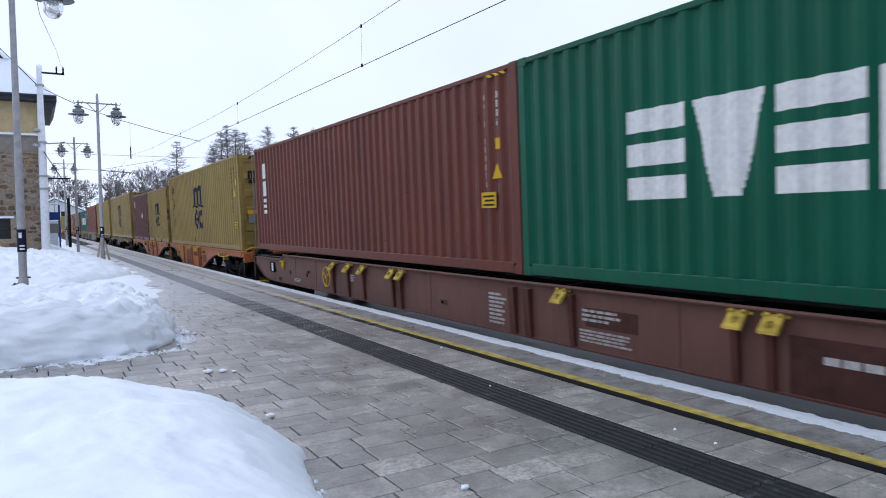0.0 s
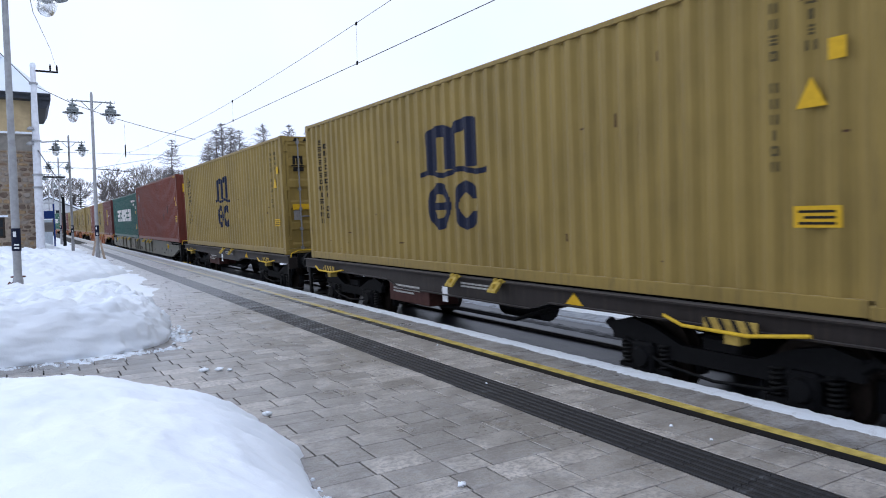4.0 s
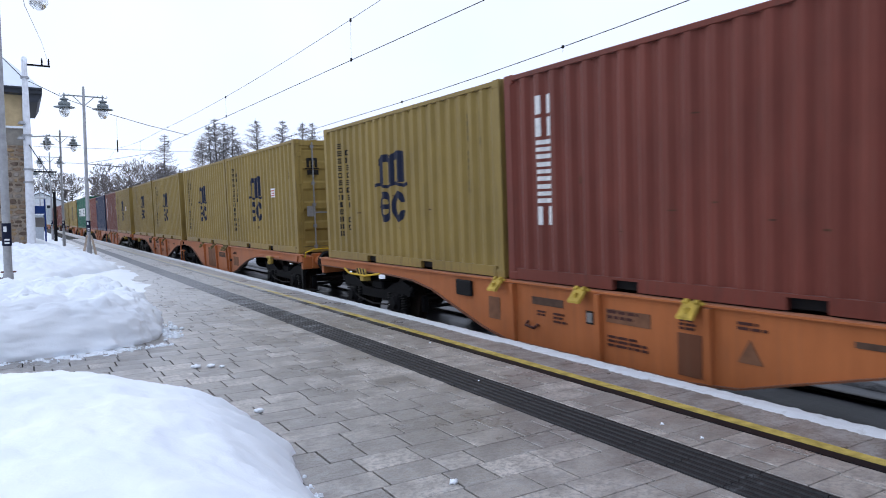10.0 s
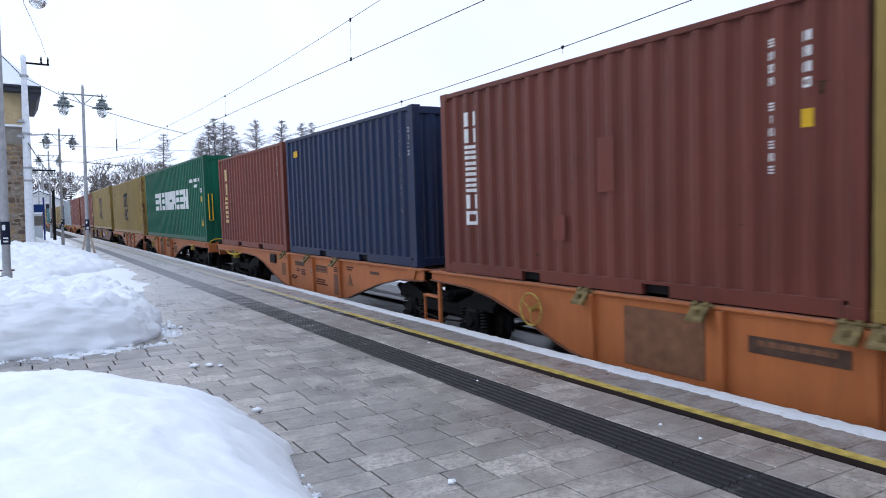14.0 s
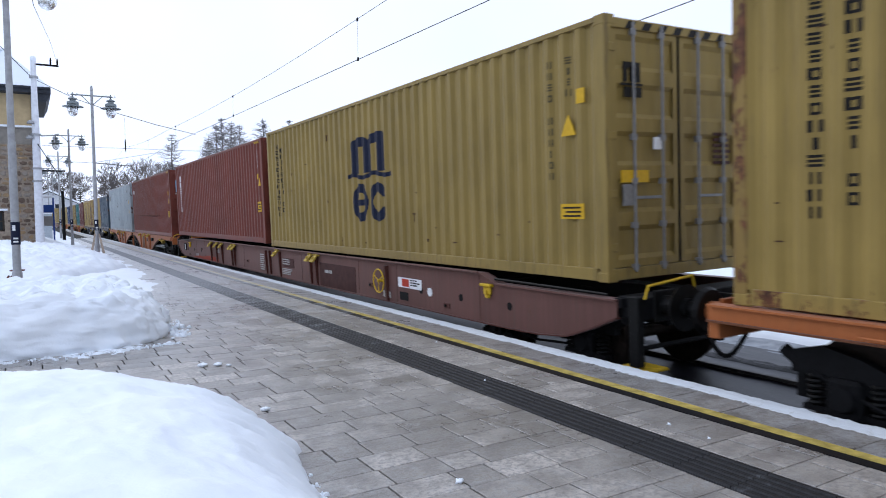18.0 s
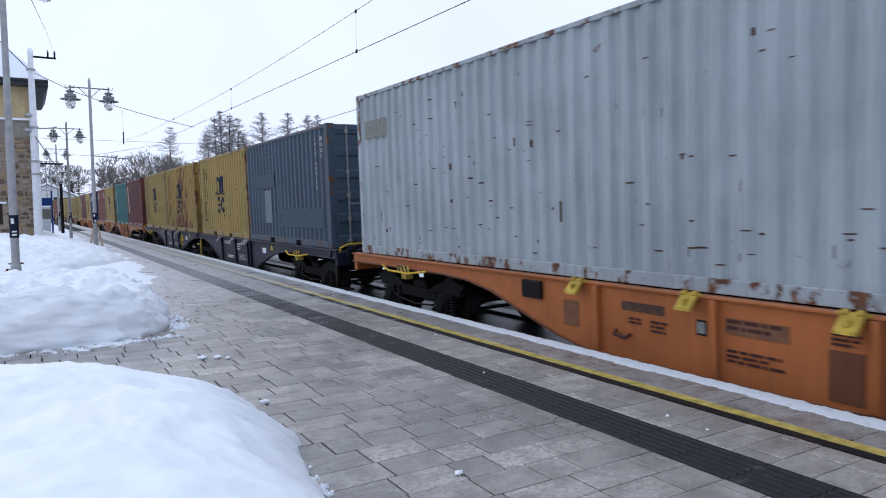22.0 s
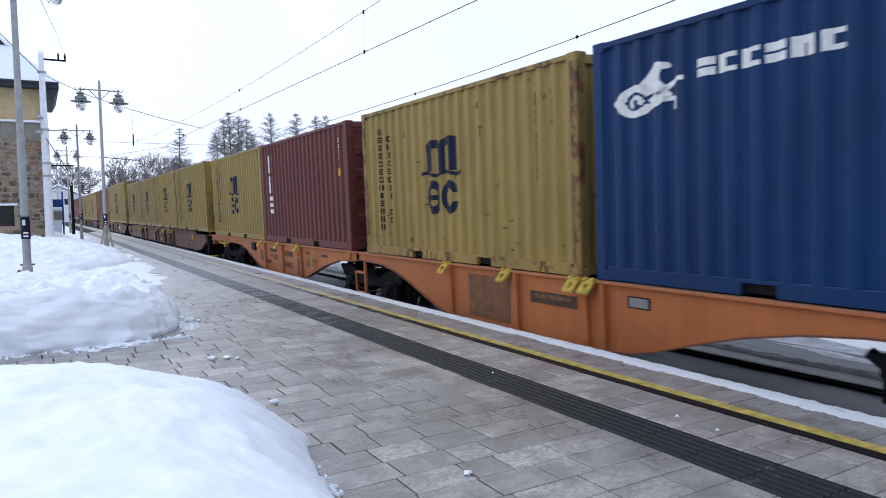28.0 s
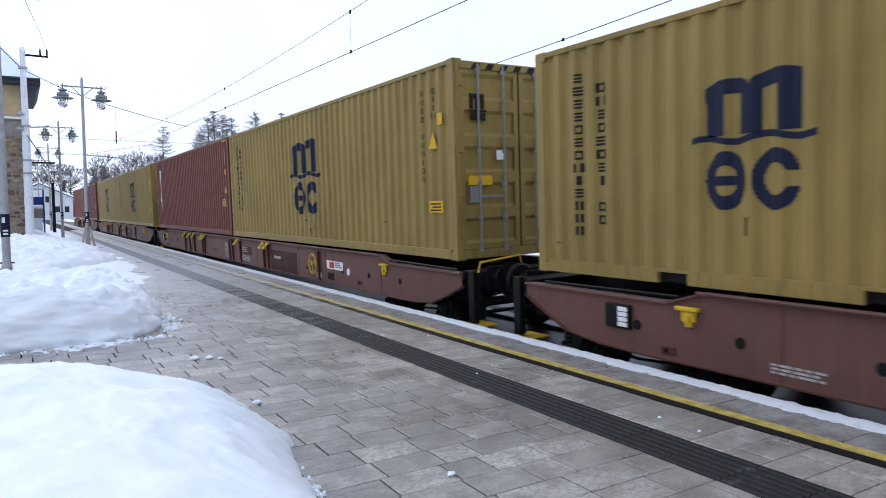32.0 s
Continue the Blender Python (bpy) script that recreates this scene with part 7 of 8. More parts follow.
def lamp_post(label="grey station lamp post with two bell lanterns"):
    ob = thing("lamp_post", Matrix.Identity(4), label, "lamp post", "platform lamps")
    part("pole", bm_revolve([(0.07, 0.0), (0.068, 2.9), (0.06, 3.0), (0.048, 6.57), (0.028, 6.68)], 16), POLE_GREY, ob)
    part("base_sleeve", bm_revolve([(0.088, 0.0), (0.086, 0.55), (0.07, 0.6)], 16), POLE_GREY, ob)
    part("cross_arm", bm_tube([(-0.72, 0, 6.3), (0.72, 0, 6.3)], 0.025, 10), LANTERN_GREY, ob)
    for s in (-1, 1):
        part("arm_brace", bm_tube([(0, 0, 5.92), (s * 0.36, 0, 6.28)], 0.014, 8), LANTERN_GREY, ob)
        lantern(ob, s * 0.66, 5.83)
    part("sector_sign", bm_cyl((0, 0, 1.08), (0, 0, 1.5), 0.078, None, 16), NAVY_INK, ob, "dark blue wrapped sign")
    b = bmesh.new()
    bm_box(-0.05, 0.0, -0.083, -0.076, 1.34, 1.44, 0, b)
    for z in (1.12, 1.18):
        bm_box(-0.04, 0.04, -0.083, -0.07, z, z + 0.03, 0, b)
    part("sign_marking", b, LABEL_WHITE, ob)["kind"] = "stuff"
    return ob


def build_lamps():
    first = lamp_post()
    first.matrix_basis = pose(-0.17, 15.0, 0, 0, 0.0, 2)
    for x, y, r in ((2.36, 30.0, 0), (2.27, 45.0, 1), (2.27, 60.0, -2), (2.3, 75.0, 0), (2.3, 90.0, 1)):
        copy_thing(first, pose(x, y, 0, 0, 0, r))
    b = bm_tube([(-0.17, 15.19, 0.55), (-0.30, 15.1, 0.45), (-0.42, 15.05, 0.30), (-0.52, 15.0, 0.2), (-0.46, 15.05, 0.28), (-0.30, 15.1, 0.50)], 0.018, 6)
    bm_torus((-0.17, 15.3, 0.58), (0, 0, 1), 0.115, 0.014, 18, 6, b)
    tagged(part("rope", b, plain("red_brown_rope", (0.14, 0.06, 0.05), 0.8), None), "reddish rope tied round the lamp post", "rope")
    bd = thing("wooden_boards", pose(2.36, 29.86, 0), "short tan wooden boards leaning against a lamp post", "boards")
    for s in (-1, 1):
        part("board", bm_prism([(s * 0.30, 0.0), (s * 0.20, 0.0), (s * 0.04, 0.95), (s * 0.10, 0.95)], "y", -0.03, 0.0), plain("weathered_board", (0.42, 0.34, 0.27), 0.8, 0, 0.3, 8), bd)
    d = thing("dark_post", pose(2.28, 55, 0), "dark slender signal post on the platform", "post")
    part("pole", bm_cyl((0, 0, 0), (0, 0, 3.5), 0.11, 0.1, 12), BLACK_STEEL, d)
    # small station notice stand
    n = thing("notice_stand", pose(1.1, 45, 0), "dark blue station notice stand with snow on top", "notice board")
    for x in (-0.27, 0.27):
        part("post", bm_cyl((x, 0, 0), (x, 0, 2.75), 0.045, None, 10), LABEL_BLUE, n)
    part("board", bm_box(-0.24, 0.24, -0.03, 0.03, 1.9, 2.35, 0.01), LABEL_BLUE, n)
    part("board", bm_box(-0.24, 0.24, -0.03, 0.03, 1.15, 1.7, 0.01), LABEL_GREY, n)
    part("snow_cap", bm_box(-0.34, 0.34, -0.09, 0.09, 2.75, 2.87, 0.04), SNOW, n)
    # white machine hut behind it
    for k, (x, y, h) in enumerate(((1.05, 58, 1.9), (0.2, 66, 2.2))):
        hut = thing("equipment_cabinet", pose(x, y, 0), "pale trackside cabinet capped with snow", "cabinet", "trackside cabinets")
        part("body", bm_box(-0.6, 0.6, -0.3, 0.3, 0, h, 0.02), plain("pale_cabinet_paint", (0.45, 0.5, 0.55), 0.5), hut)
        part("snow_cap", bm_box(-0.65, 0.65, -0.35, 0.35, h, h + 0.18, 0.06), SNOW, hut)


def wire(name, pts, r, label, group="overhead wires"):
    return tagged(part(name, bm_tube(pts, r, 6), WIRE_GREY, None), label, "overhead wire", group)


def build_catenary():
    def cx(y):
        return 6.65 - 0.0215 * (y - 14.4) if y < 36 else 6.185 + 0.0215 * (y - 36)

    def mz(y):
        return 5.80 + 0.0013 * (y - 28) ** 2 if y < 58 else 5.80 + 0.0013 * ((y - 58) % 60 - 30) ** 2
    ys = [-2 + 2.5 * k for k in range(80)]
    wire("contact_wire", [(cx(y) if y < 60 else 6.7 + bend(y), y, 5.12) for y in ys], 0.008, "dark copper contact wire over the track")
    wire("messenger_wire", [(cx(y) if y < 60 else 6.7 + bend(y), y, mz(y)) for y in ys], 0.006, "thin messenger wire above the contact wire")
    for k, y in enumerate((5.0, 14.6, 24.8, 34.5, 44, 54, 64, 74, 84)):
        x = cx(y) if y < 60 else 6.7
        d = thing("dropper", pose(x, y, 0), "thin dropper wire between messenger and contact wire", "dropper", "droppers")
        part("wire", bm_cyl((0, 0, 5.12), (0, 0, mz(y)), 0.0022, None, 6), WIRE_GREY, d)
        part("clamp", bm_box(-0.015, 0.015, -0.03, 0.03, 5.09, 5.17, 0.004), BLACK_STEEL, d)
        part("clamp", bm_box(-0.015, 0.015, -0.03, 0.03, mz(y) - 0.05, mz(y) + 0.03, 0.004), BLACK_STEEL, d)
    def second(y):
        return 5.31 + 0.0017 * max(0.0, 21.0 - y) ** 2
    wire("contact_wire", [(11.0, y, second(y)) for y in ys], 0.010, "dark contact wire over the snowy second track")
    wire("messenger_wire", [(15.4, y, 5.9) for y in ys], 0.009, "thin feeder wire beyond the tracks")
    wire("messenger_wire", [(17.3, y, 5.9) for y in ys], 0.010, "thin feeder wire beyond the tracks")
    for y in (12.3, 20.2, 31.0):
        d = thing("dropper", pose(11.0, y, 0), "thin dropper wire above the second track", "dropper", "droppers")
        part("wire", bm_cyl((0, 0, second(y) - 0.14), (0, 0, second(y)), 0.004, None, 6), WIRE_GREY, d)
        part("clamp", bm_box(-0.02, 0.02, -0.03, 0.03, second(y) - 0.03, second(y) + 0.04, 0.004), BLACK_STEEL, d)
    m = thing("catenary_mast", pose(0.56, 38, 0), "pale steel catenary mast with side bracket", "mast", "catenary masts")
    mp = plain("pale_mast_paint", (0.74, 0.76, 0.8), 0.6, 0, 0.15, 6)
    part("pole", bm_revolve([(0.19, 0.0), (0.17, 5.0), (0.11, 9.0), (0.10, 9.05)], 18), mp, m)
    part("cap", bm_revolve([(0.12, 9.0), (0.13, 9.1), (0.1, 9.2), (0.02, 9.24)], 14), SNOW, m)
    part("bracket", bm_box(0.1, 1.05, -0.04, 0.04, 8.82, 8.90, 0.008), BLACK_STEEL, m)
    for x in (0.72, 1.0):
        part("insulator", bm_revolve([(0.02, 0), (0.05, 0.04), (0.03, 0.08), (0.05, 0.12), (0.03, 0.16), (0.05, 0.2), (0.03, 0.24), (0.02, 0.32)], 12, None, (x, 0, 8.9)), BLACK_STEEL, m)
    for z, r in ((8.2, 0.19), (5.5, 0.22), (3.9, 0.23), (3.3, 0.23)):
        part("band", bm_cyl((0, 0, z), (0, 0, z + 0.09), r, None, 16), GALV, m)
    part("arm", bm_tube([(0.2, 0, 5.5), (0.75, 0, 5.55), (0.95, 0, 5.62)], 0.03, 8), GALV, m)
    part("arm", bm_tube([(0.75, 0, 5.5), (0.75, 0, 5.2)], 0.03, 8), GALV, m)
    part("arm", bm_tube([(0.2, 0, 3.85), (1.15, 0, 3.85)], 0.04, 8), BLACK_STEEL, m)
    part("stay", bm_tube([(0.05, -0.2, 5.1), (0.9, -0.1, 3.6)], 0.02, 6), BLACK_STEEL, m)
    for x, y, z in ((-0.25, -0.15, 5.35), (-0.2, -0.2, 6.05)):
        f = part("floodlight", bm_revolve([(0.05, 0.14), (0.12, 0.1), (0.17, 0.0), (0.15, -0.02)], 14, None, (x, y, z)), GALV, m)
    right = thing("catenary_mast", pose(18.5, 38, -0.4), "grey steel catenary mast beyond the tracks", "mast", "catenary masts")
    part("pole", bm_revolve([(0.17, 0.0), (0.12, 5.5)], 14), GALV, right)
    wire("span_wire", [(0.7, 38, 8.1), (2.3, 38, 7.35), (4.04, 38, 6.80), (5.9, 38, 6.32), (7.84, 38, 5.92)], 0.014, "dark cross-span wire between the masts")
    wire("span_wire", [(0.8, 38, 5.05), (18.5, 38, 5.05)], 0.007, "thin lower cross-span wire between the masts")
    wire("span_wire", [(0.8, 38, 4.35), (2.9, 38, 4.28), (6.2, 38, 4.95)], 0.008, "thin registration wire in the cross span")
    tagged(part("registration_arm", bm_cyl((2.9, 38, 4.29), (4.7, 38, 4.16), 0.02, None, 8), WIRE_GREY, None), "dark registration arm on the cross span", "registration arm")
    ins = thing("hanging_insulator", pose(4.43, 38, 4.9), "dark rod insulator hanging in the cross span", "insulator")
    part("rod", bm_cyl((0, 0, 0), (0, 0, 0.6), 0.03, None, 10), BLACK_STEEL, ins)
    part("wire", bm_cyl((0, 0, 0.6), (0, 0, 1.7), 0.004, None, 6), WIRE_GREY, ins)
    wire("feeder_wire", [(1.5, 38, 9.2), (0.9, 26, 7.3), (0.25, 14, 5.25), (-0.2, 4, 4.4)], 0.005, "thin feeder wire from the mast bracket")
    wire("feeder_wire", [(0.6, 38, 8.1), (-1.6, 38, 10.5), (-3.0, 38.5, 12.0)], 0.02, "dark stay wire from the mast to the building")


# ------------------------------------------------------------------ buildings
def build_station():
    st = thing("station_building", pose(0, 40.5, 0), "station building of rough stone and ochre plaster, snow on the roof", "building")
    ochre = plain("ochre_plaster", (0.52, 0.40, 0.23), 0.85, 0, 0.18, 3)
    grey = plain("grey_plaster_band", (0.25, 0.23, 0.2), 0.85, 0, 0.2, 4)
    mortar = plain("stone_mortar", (0.33, 0.27, 0.21), 0.9, 0, 0.3, 8)
    fascia = plain("dark_eaves_wood", (0.045, 0.05, 0.06), 0.6, 0, 0.3, 8)
    x0, x1, dep = -14.0, 0.58, 5.0
    wx0, wx1, wz0, wz1 = -1.95, -0.9, 0.95, 1.98
    b = bm_box(x0, wx0, 0, 0.4, 0, 5.3)
    bm_box(wx1, x1, 0, 0.4, 0, 5.3, 0, b)
    bm_box(wx0, wx1, 0, 0.4, 0, wz0, 0, b)
    bm_box(wx0, wx1, 0, 0.4, wz1, 5.3, 0, b)
    wall = part("stone_wall", b, mortar, st)
    part("side_wall", bm_box(x1 - 0.4, x1, 0.4, dep, 0, 5.3), mortar, st)
    part("back_wall", bm_box(x0, x1 - 0.4, dep - 0.4, dep, 0, 8.0), ochre, st)
    part("plaster_band", bm_box(x0, x1 + 0.02, -0.02, dep, 5.3, 6.08), grey, st)
    part("upper_wall", bm_box(x0, x1 + 0.0, 0.02, dep, 6.16, 8.0), ochre, st)
    part("ledge", bm_box(x0, x1 + 0.1, -0.1, dep, 6.08, 6.13), grey, st)
    part("ledge_snow", bm_box(x0, x1 + 0.09, -0.09, 0.05, 6.13, 6.24, 0.02), SNOW, st)
    win = part("window", bm_box(wx0, wx1, 0.22, 0.26, wz0, wz1), plain("dark_window_pane", (0.03, 0.035, 0.04), 0.15), st)
    f = bmesh.new()
    for a, c, d, e in ((wx0, wx1, wz1 - 0.09, wz1), (wx0, wx1, wz0, wz0 + 0.08), (wx0, wx0 + 0.09, wz0, wz1), (wx1 - 0.09, wx1, wz0, wz1), (wx0, wx1, 1.42, 1.48)):
        bm_box(a, c, 0.12, 0.22, d, e, 0, f)
    part("window_frame", f, plain("brown_window_wood", (0.055, 0.04, 0.03), 0.7), win)
    part("lintel", bm_box(wx0 - 0.15, wx1 + 0.15, -0.05, 0.06, wz1, wz1 + 0.1), SNOW, st)
    # hip roof
    ov, k = 0.72, 1.04
    ex0, ex1, ey0, ey1, ez = x0 - ov, x1 + ov, -ov, dep + ov, 8.02
    half = (ey1 - ey0) / 2
    rz = ez + 0.1 + half * k
    r = bmesh.new()
    c = [r.verts.new(p) for p in ((ex0, ey0, ez + 0.1), (ex1, ey0, ez + 0.1), (ex1, ey1, ez + 0.1), (ex0, ey1, ez + 0.1), (ex0 + half, ey0 + half, rz), (ex1 - half - 0.01, ey0 + half, rz))]
    for q in ((0, 1, 5, 4), (1, 2, 5), (2, 3, 4, 5), (3, 0, 4)):
        r.faces.new([c[i] for i in q])
    r.faces.new([c[i] for i in (3, 2, 1, 0)])
    roof = part("roof", r, SNOW, st, "roof covered with smooth snow")
    part("roof_edge", bm_box(ex0, ex1, ey0, ey1, ez - 0.22, ez + 0.09), fascia, st, "dark eaves")
    part("gutter", bm_cyl((ex0, ey0 - 0.05, ez + 0.02), (ex1, ey0 - 0.05, ez + 0.02), 0.06, None, 10), fascia, roof)
    part("soffit_box", bm_prism([(ex1 - 0.75, ez - 0.22), (ex1, ez - 0.22), (ex1 - 0.2, ez - 0.62), (ex1 - 0.72, ez - 0.62)], "y", ey0 + 0.1, ey1), fascia, st)
    d = part("dormer", bm_prism([(-2.4, 10.1), (-0.9, 10.1), (-1.65, 10.95)], "y", 1.2, 3.5), fascia, roof, "small dark dormer")
    part("dormer_roof", bm_prism([(-2.6, 10.1), (-2.4, 10.1), (-1.65, 10.95), (-0.9, 10.1), (-0.7, 10.1), (-1.65, 11.15)], "y", 1.0, 3.6), SNOW, roof)
    part("downpipe", bm_cyl((x1 - 0.1, -0.08, 0), (x1 - 0.1, -0.08, 7.8), 0.05, None, 10), POLE_GREY, st)
    # rough stones of the front wall
    rng = random.Random(21)
    tones = [plain(f"rubble_stone_{n}", col, 0.9, 0, 0.35, 5, 0.5) for n, col in (("ochre", (0.34, 0.24, 0.14)), ("brown", (0.24, 0.17, 0.12)), ("grey", (0.30, 0.26, 0.22)), ("dark", (0.15, 0.11, 0.085)))]
    z = 0.1
    while z < 5.2:
        h = rng.uniform(0.16, 0.34)
        h = min(h, 5.28 - z)
        x = -3.2 + rng.uniform(0, 0.3)
        while x < x1 - 0.05:
            w = min(rng.uniform(0.16, 0.52), x1 - x)
            hh = h * rng.uniform(0.82, 1.0)
            if not (x + w > wx0 - 0.05 and x < wx1 + 0.05 and z + hh > wz0 - 0.05 and z < wz1 + 0.05) and w > 0.1:
                sb = bmesh.new()
                n = 7
                pts = []
                for i in range(n):
                    a = i * math.tau / n + rng.uniform(-0.25, 0.25)
                    q = (abs(math.cos(a)) ** 4 + abs(math.sin(a)) ** 4) ** -0.25
                    pts.append((x + w / 2 + (w / 2 - 0.015) * q * math.cos(a) * rng.uniform(0.88, 1), z + hh / 2 + (hh / 2 - 0.015) * q * math.sin(a) * rng.uniform(0.88, 1)))
                d = rng.uniform(0.03, 0.08)
                lo = [sb.verts.new((px, 0.01, pz)) for px, pz in pts]
                cxm, czm = x + w / 2, z + hh / 2
                hi = [sb.verts.new((cxm + (px - cxm) * 0.82, -d, czm + (pz - czm) * 0.82)) for px, pz in pts]
                for i in range(n):
                    sb.faces.new((lo[i], lo[(i + 1) % n], hi[(i + 1) % n], hi[i]))
                sb.faces.new(hi)
                bmesh.ops.recalc_face_normals(sb, faces=sb.faces)
                part("stone", sb, rng.choice(tones), wall)
            x += w
        z += h


def build_far_house():
    h = thing("white_house", pose(5.0, 190, -1.0), "white gabled house beyond the bend of the track", "building")
    white = plain("white_render", (0.62, 0.64, 0.66), 0.9, 0, 0.1, 3)
    part("wall", bm_prism([(-1.2, 0), (7.0, 0), (7.0, 5.9), (0, 9.2), (-1.2, 8.6)], "y", 0, 14), white, h)
    part("roof", bm_prism([(-1.6, 8.4), (0, 9.2), (7.6, 5.6), (7.6, 6.0), (0, 9.65), (-1.6, 8.85)], "y", -0.5, 14.5), SNOW, h, "snow-covered roof")
    part("verge", bm_prism([(-1.6, 8.2), (0, 9.0), (7.6, 5.4), (7.6, 5.6), (0, 9.2), (-1.6, 8.4)], "y", -0.52, -0.45), BLACK_STEEL, h, "dark roof edge")
    for x, z0, z1 in ((1.2, 4.6, 6.0), (3.2, 2.2, 3.6), (5.2, 2.2, 3.6)):
        w = part("window", bm_box(x, x + 1.0, -0.03, 0.02, z0, z1), plain("dark_window_pane", (0.03, 0.035, 0.04), 0.15), h)
        part("window_frame", bm_box(x - 0.06, x + 1.06, -0.05, -0.02, z1, z1 + 0.08), LABEL_GREY, w)
    sh = thing("waiting_shelter", pose(-0.5, 95, 0), "low pale shed with snowy roof far along the platform", "building")
    part("wall", bm_box(-2.2, 0.9, 0, 10, 0, 2.9), plain("pale_grey_cladding", (0.4, 0.43, 0.45), 0.8), sh)
    part("roof", bm_box(-2.5, 1.1, -0.4, 10.4, 2.9, 3.2, 0.05), SNOW, sh)


# ------------------------------------------------------------------ trees
def limb(verts, faces, p, q, r0, r1, n=5):
    p, q = Vector(p), Vector(q)
    w = (q - p)
    if w.length < 1e-5:
        return
    w.normalize()
    a = w.orthogonal().normalized()
    c = w.cross(a)
    k0 = len(verts)
    for o, r in ((p, r0), (q, r1)):
        for k in range(n):
            verts.append(tuple(o + (a * math.cos(k * math.tau / n) + c * math.sin(k * math.tau / n)) * r))
    for k in range(n):
        faces.append((k0 + k, k0 + (k + 1) % n, k0 + n + (k + 1) % n, k0 + n + k))


def mesh_of(name, verts, faces):
    me = bpy.data.meshes.new(name)
    me.from_pydata(verts, [], faces)
    me.materials.append(None)
    me.update()
    return me


def larch(h, seed, fine=1.0, droop=-0.25, dense=1.0, step=0.014):
    """Bare winter larch: straight trunk, whorls of thin drooping boughs, fine twigs."""
    rng = random.Random(seed)
    tv, tf, cv, cf = [], [], [], []
    n = 9
    pts = [Vector((0.12 * math.sin(k * 0.8 + seed), 0.1 * math.cos(k * 0.7), h * k / n)) for k in range(n + 1)]
    for k in range(n):
        limb(tv, tf, pts[k], pts[k + 1], h * 0.014 * (1 - k / n) + 0.03, h * 0.014 * (1 - (k + 1) / n) + 0.025, 7)
    z = h * 0.22
    while z < h * 0.985:
        f = z / h
        reach = h * (0.022 + 0.115 * min(1, (1 - f) * 4.2)) * (0.7 if f < 0.3 else 1)
        for k in range(rng.randint(2, 4)):
            if rng.random() > dense:
                continue
            a = rng.uniform(0, math.tau)
            L = reach * rng.uniform(0.55, 1.15)
            d = Vector((math.cos(a), math.sin(a), 0))
            p = Vector((0, 0, z))
            prev = p
            for s in range(1, 5):
                t = s / 4
                q = p + d * L * t + Vector((0, 0, -droop * L * t * (1 - 0.75 * t) + 0.10 * L * t * t * 2))
                limb(cv, cf, prev, q, 0.04 * (1 - t) * fine + 0.018, 0.04 * (1 - t) * fine + 0.014, 3)
                for m in range(6):
                    e = q + Vector((rng.uniform(-0.5, 0.5), rng.uniform(-0.5, 0.5), rng.uniform(-0.35, 0.35))) * (0.5 + 0.22 * L)
                    limb(cv, cf, prev.lerp(q, rng.random()), e, 0.018, 0.010, 3)
                prev = q
        z += h * step * rng.uniform(0.6, 1.5)
    return mesh_of("trunk", tv, tf), mesh_of("crown", cv, cf)


def bare_tree(h, seed, spread=0.75, depth=6, thin=1.0):
    """Leafless broad tree or bush by repeated forking."""
    rng = random.Random(seed)
    tv, tf, cv, cf = [], [], [], []

    def grow(p, d, L, r, lev):
        q = p + d * L
        limb(*((tv, tf) if lev < 2 else (cv, cf)), p, q, r, r * 0.72, 6 if lev < 2 else 3)
        if lev >= depth:
            return
        for k in range(2 if lev == 0 else rng.choice((2, 3, 3))):
            v = Vector((rng.uniform(-1, 1), rng.uniform(-1, 1), rng.uniform(-0.25, 0.8))).normalized()
            nd = (d + v * spread).normalized()
            if nd.z < -0.15:
                nd.z *= -0.5
            grow(q, nd, L * rng.uniform(0.62, 0.86), max(0.013 * thin, r * 0.62), lev + 1)
    grow(Vector((0, 0, -0.2)), Vector((0.05, 0.0, 1)), h * 0.26, h * 0.017, 0)
    return mesh_of("trunk", tv, tf), mesh_of("crown", cv, cf)


def fir(h, seed):
    rng = random.Random(seed)
    tv, tf, cv, cf = [], [], [], []
    limb(tv, tf, (0, 0, 0), (0, 0, h), h * 0.018, 0.02, 8)
    z = h * 0.08
    while z < h:
        f = z / h
        R = h * 0.21 * (1 - f) + 0.12
        for k in range(9):
            a = rng.uniform(0, math.tau)
            L = R * rng.uniform(0.7, 1.1)
            for s in range(5):
                t0 = (s + 0.4) / 5
                base = Vector((math.cos(a) * L * t0, math.sin(a) * L * t0, z - 0.25 * L * t0))
                w = 0.34 * L * (1.1 - t0) + 0.08
                side = Vector((-math.sin(a), math.cos(a), 0)) * w * rng.uniform(0.6, 1.1)
                tip = base + Vector((math.cos(a), math.sin(a), -0.4)) * L * 0.3
                n = len(cv)
                cv += [tuple(base + side), tuple(base - side), tuple(tip), tuple(base + Vector((0, 0, 0.16)))]
                cf += [(n, n + 3, n + 2), (n + 3, n + 1, n + 2)]
        z += h * 0.035
    return mesh_of("trunk", tv, tf), mesh_of("crown", cv, cf)


def tree(meshes, x, y, z, label, category, group, crown_mat, rz=0.0, scale=1.0, trunk_mat=None):
    ob = thing("tree", pose(x, y, z, 0, 0, rz) @ Matrix.Scale(scale, 4), label, category, group)
    put_mesh("trunk", meshes[0], trunk_mat or BARK, ob)
    put_mesh("crown", meshes[1], crown_mat, ob)
    return ob


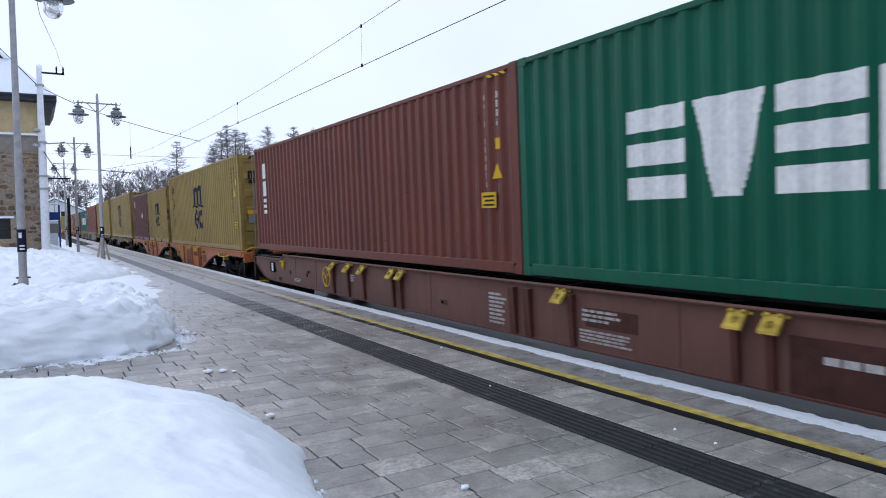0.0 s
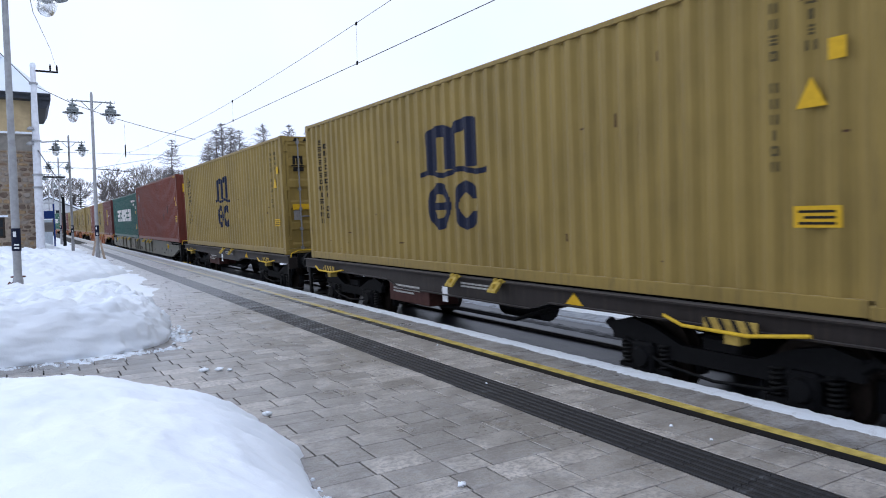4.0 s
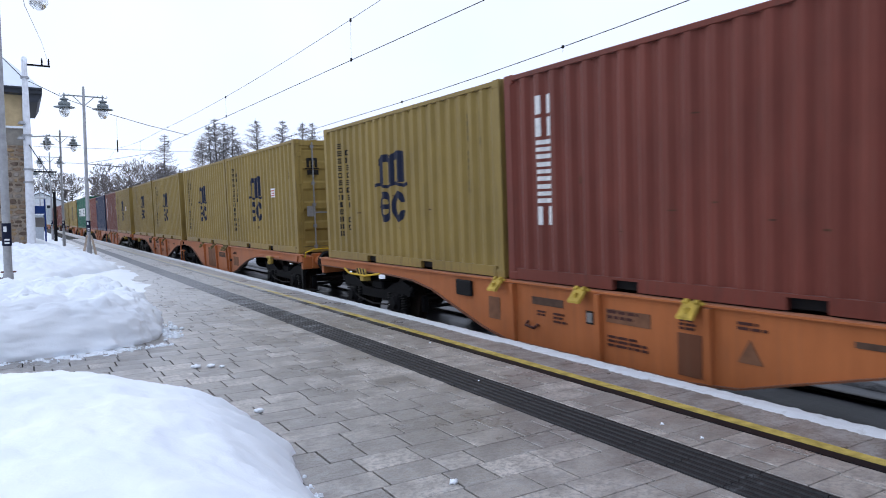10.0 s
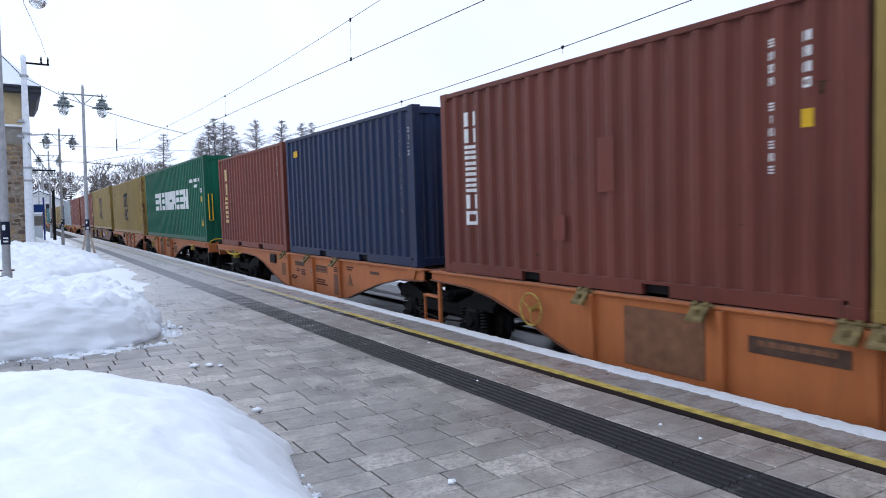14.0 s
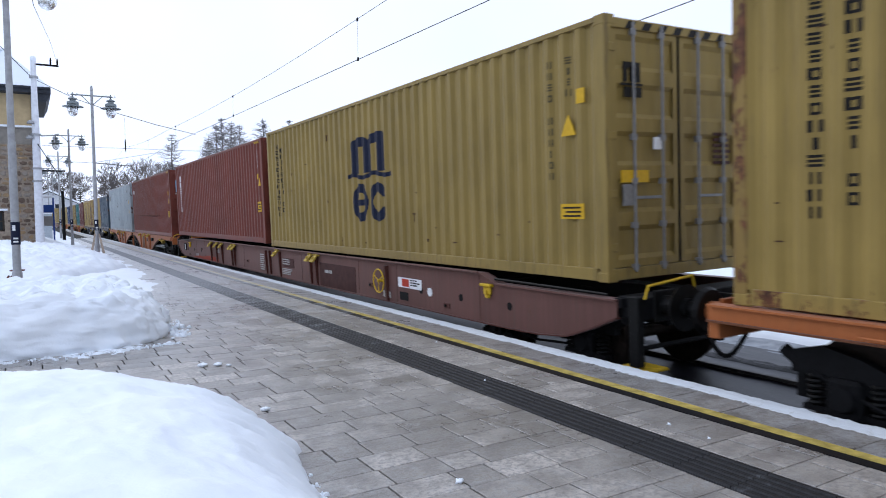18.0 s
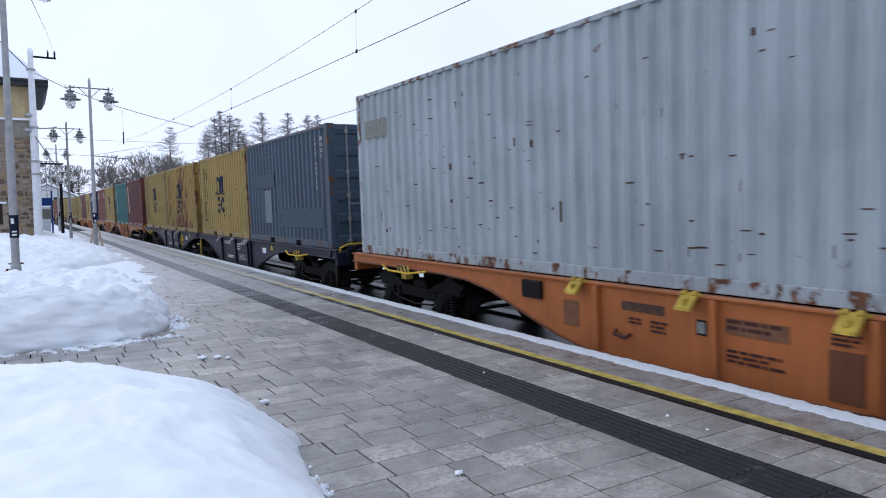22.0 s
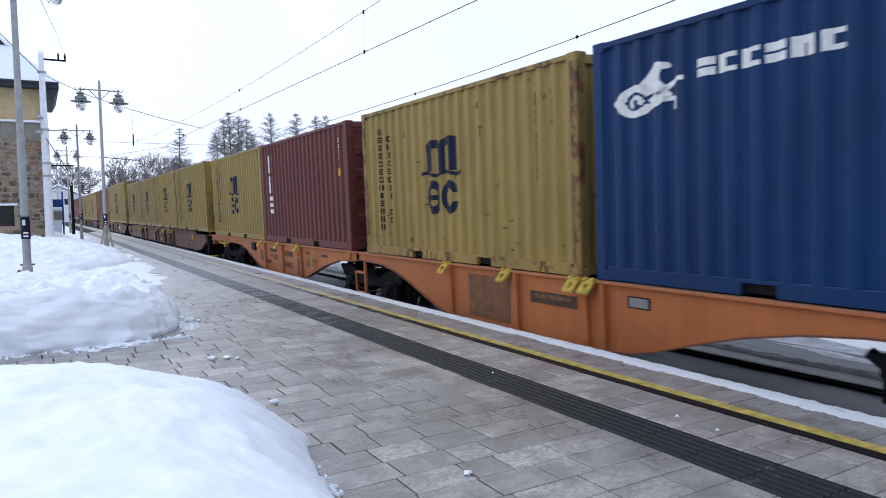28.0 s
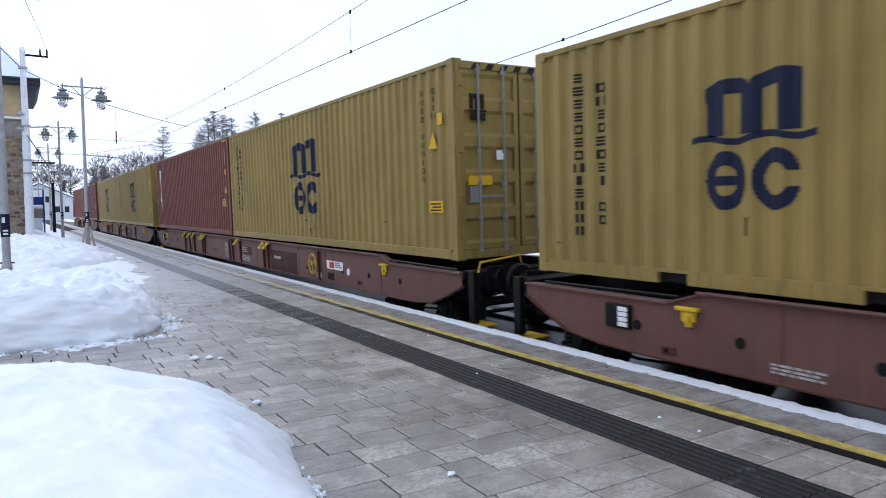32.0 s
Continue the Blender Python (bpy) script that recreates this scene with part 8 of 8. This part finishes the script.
def build_trees():
    la = [larch(20, 3), larch(20, 8, 1.0, -0.05), larch(20, 14, 1.0, -0.4)]
    lone = larch(16, 31, 1.3, 0.5, 1.0, 0.02)
    lab = "tall bare larch with thin drooping boughs"
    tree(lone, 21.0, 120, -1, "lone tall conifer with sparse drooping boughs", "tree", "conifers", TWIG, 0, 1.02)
    for k, (px, s) in enumerate(((26.9, 0.81), (28.2, 0.92), (29.2, 0.98), (30.6, 0.96), (32.0, 0.93), (32.9, 0.8), (36.3, 1.0), (37.5, 0.72), (41.0, 1.0), (44.6, 1.0), (46.5, 1.0), (48.5, 0.8))):
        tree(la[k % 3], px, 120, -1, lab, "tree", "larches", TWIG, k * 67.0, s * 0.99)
    f = fir(20, 2)
    tree(f, 47.8, 122, -1, "dark fir among the bare larches", "tree", "conifers", NEEDLE, 0, 0.95)
    br = [bare_tree(11, 5, 0.75, 7, 2.2), bare_tree(11, 12, 0.8, 7, 2.2), bare_tree(10, 19, 0.8, 7, 2.2)]
    for k, (x, y, s) in enumerate(((13.2, 122, 0.9), (15.4, 118, 1.0), (17.6, 124, 1.08), (19.5, 120, 1.05), (12, 127, 0.9), (14.3, 126, 1.0), (16.6, 128, 1.12), (18.6, 127, 1.1), (20.6, 125, 1.0), (22.5, 126, 1.0), (24, 124, 0.95), (25, 118, 0.85), (34, 126, 0.95), (39.5, 128, 1.0), (43, 126, 0.9))):
        tree(br[k % 3], x, y, -1, "leafless broad tree with a fine twig crown", "tree", "bare trees", DARK_TWIG, k * 51.0, s)
    tree(f, 16.6, 121, -1, "small dark fir among bare trees", "tree", "conifers", NEEDLE, 40, 0.44)
    for k, (x, y, s) in enumerate(((6.0, 228, 1.5), (8.4, 234, 1.65), (10.6, 228, 1.5), (12.8, 232, 1.3))):
        tree(br[(k + 1) % 3], x, y, -1, "leafless tree behind the platform lamps", "tree", "bare trees", DARK_TWIG, k * 80.0, s)
    tree(f, 14.0, 228, -1, "dark fir beyond the white house", "tree", "conifers", NEEDLE, 10, 0.8)
    tree(f, 12.3, 232, -1, "dark fir beyond the white house", "tree", "conifers", NEEDLE, 90, 0.72)
    fb = [bare_tree(8.5, 41, 0.7, 6, 1.4), bare_tree(8, 47, 0.8, 6, 1.4)]
    for k, (x, y, s) in enumerate(((21, 3, 0.8), (22, 7, 0.95), (23.5, 10.5, 1.0), (22, 14, 0.9), (25, 18, 1.05), (24, 23, 0.95), (27, 28, 1.0), (26, 34, 1.0), (29, 41, 1.05), (30, 50, 1.0))):
        tree(fb[k % 2], x, y, 0.2, "snow-laden leafless bush beyond the tracks", "bush", "snowy bushes", FROST_TWIG, k * 73.0, s, FROST_TWIG)
    v, fcs = [], []
    rng = random.Random(77)
    for k in range(170):
        x, y = -80 + k * 2.2 + rng.uniform(-1, 1), 330 + rng.uniform(-25, 25)
        hh = rng.uniform(6, 10)
        for s in range(16):
            z = hh * (s + 1) / 17
            w = hh * 0.16 * (1 - s / 17) + 0.4
            a = rng.uniform(0, math.tau)
            n = len(v)
            v += [(x + w * math.cos(a), y + w * math.sin(a), z - 0.6), (x + w * math.cos(a + 2.2), y + w * math.sin(a + 2.2), z - 0.8), (x + w * math.cos(a + 4.2), y + w * math.sin(a + 4.2), z - 0.6), (x, y, z + hh * 0.09)]
            fcs += [(n, n + 1, n + 3), (n + 1, n + 2, n + 3), (n + 2, n, n + 3)]
    tagged(put_mesh("far_woods", mesh_of("far_woods", v, fcs), NEEDLE, None), "dark woods in the far distance", "woods", "", "stuff")


build_ground()
build_snow()
build_wagons()
build_containers()
build_lamps()
build_catenary()
build_station()
build_far_house()
build_trees()
build_paving()
motions()
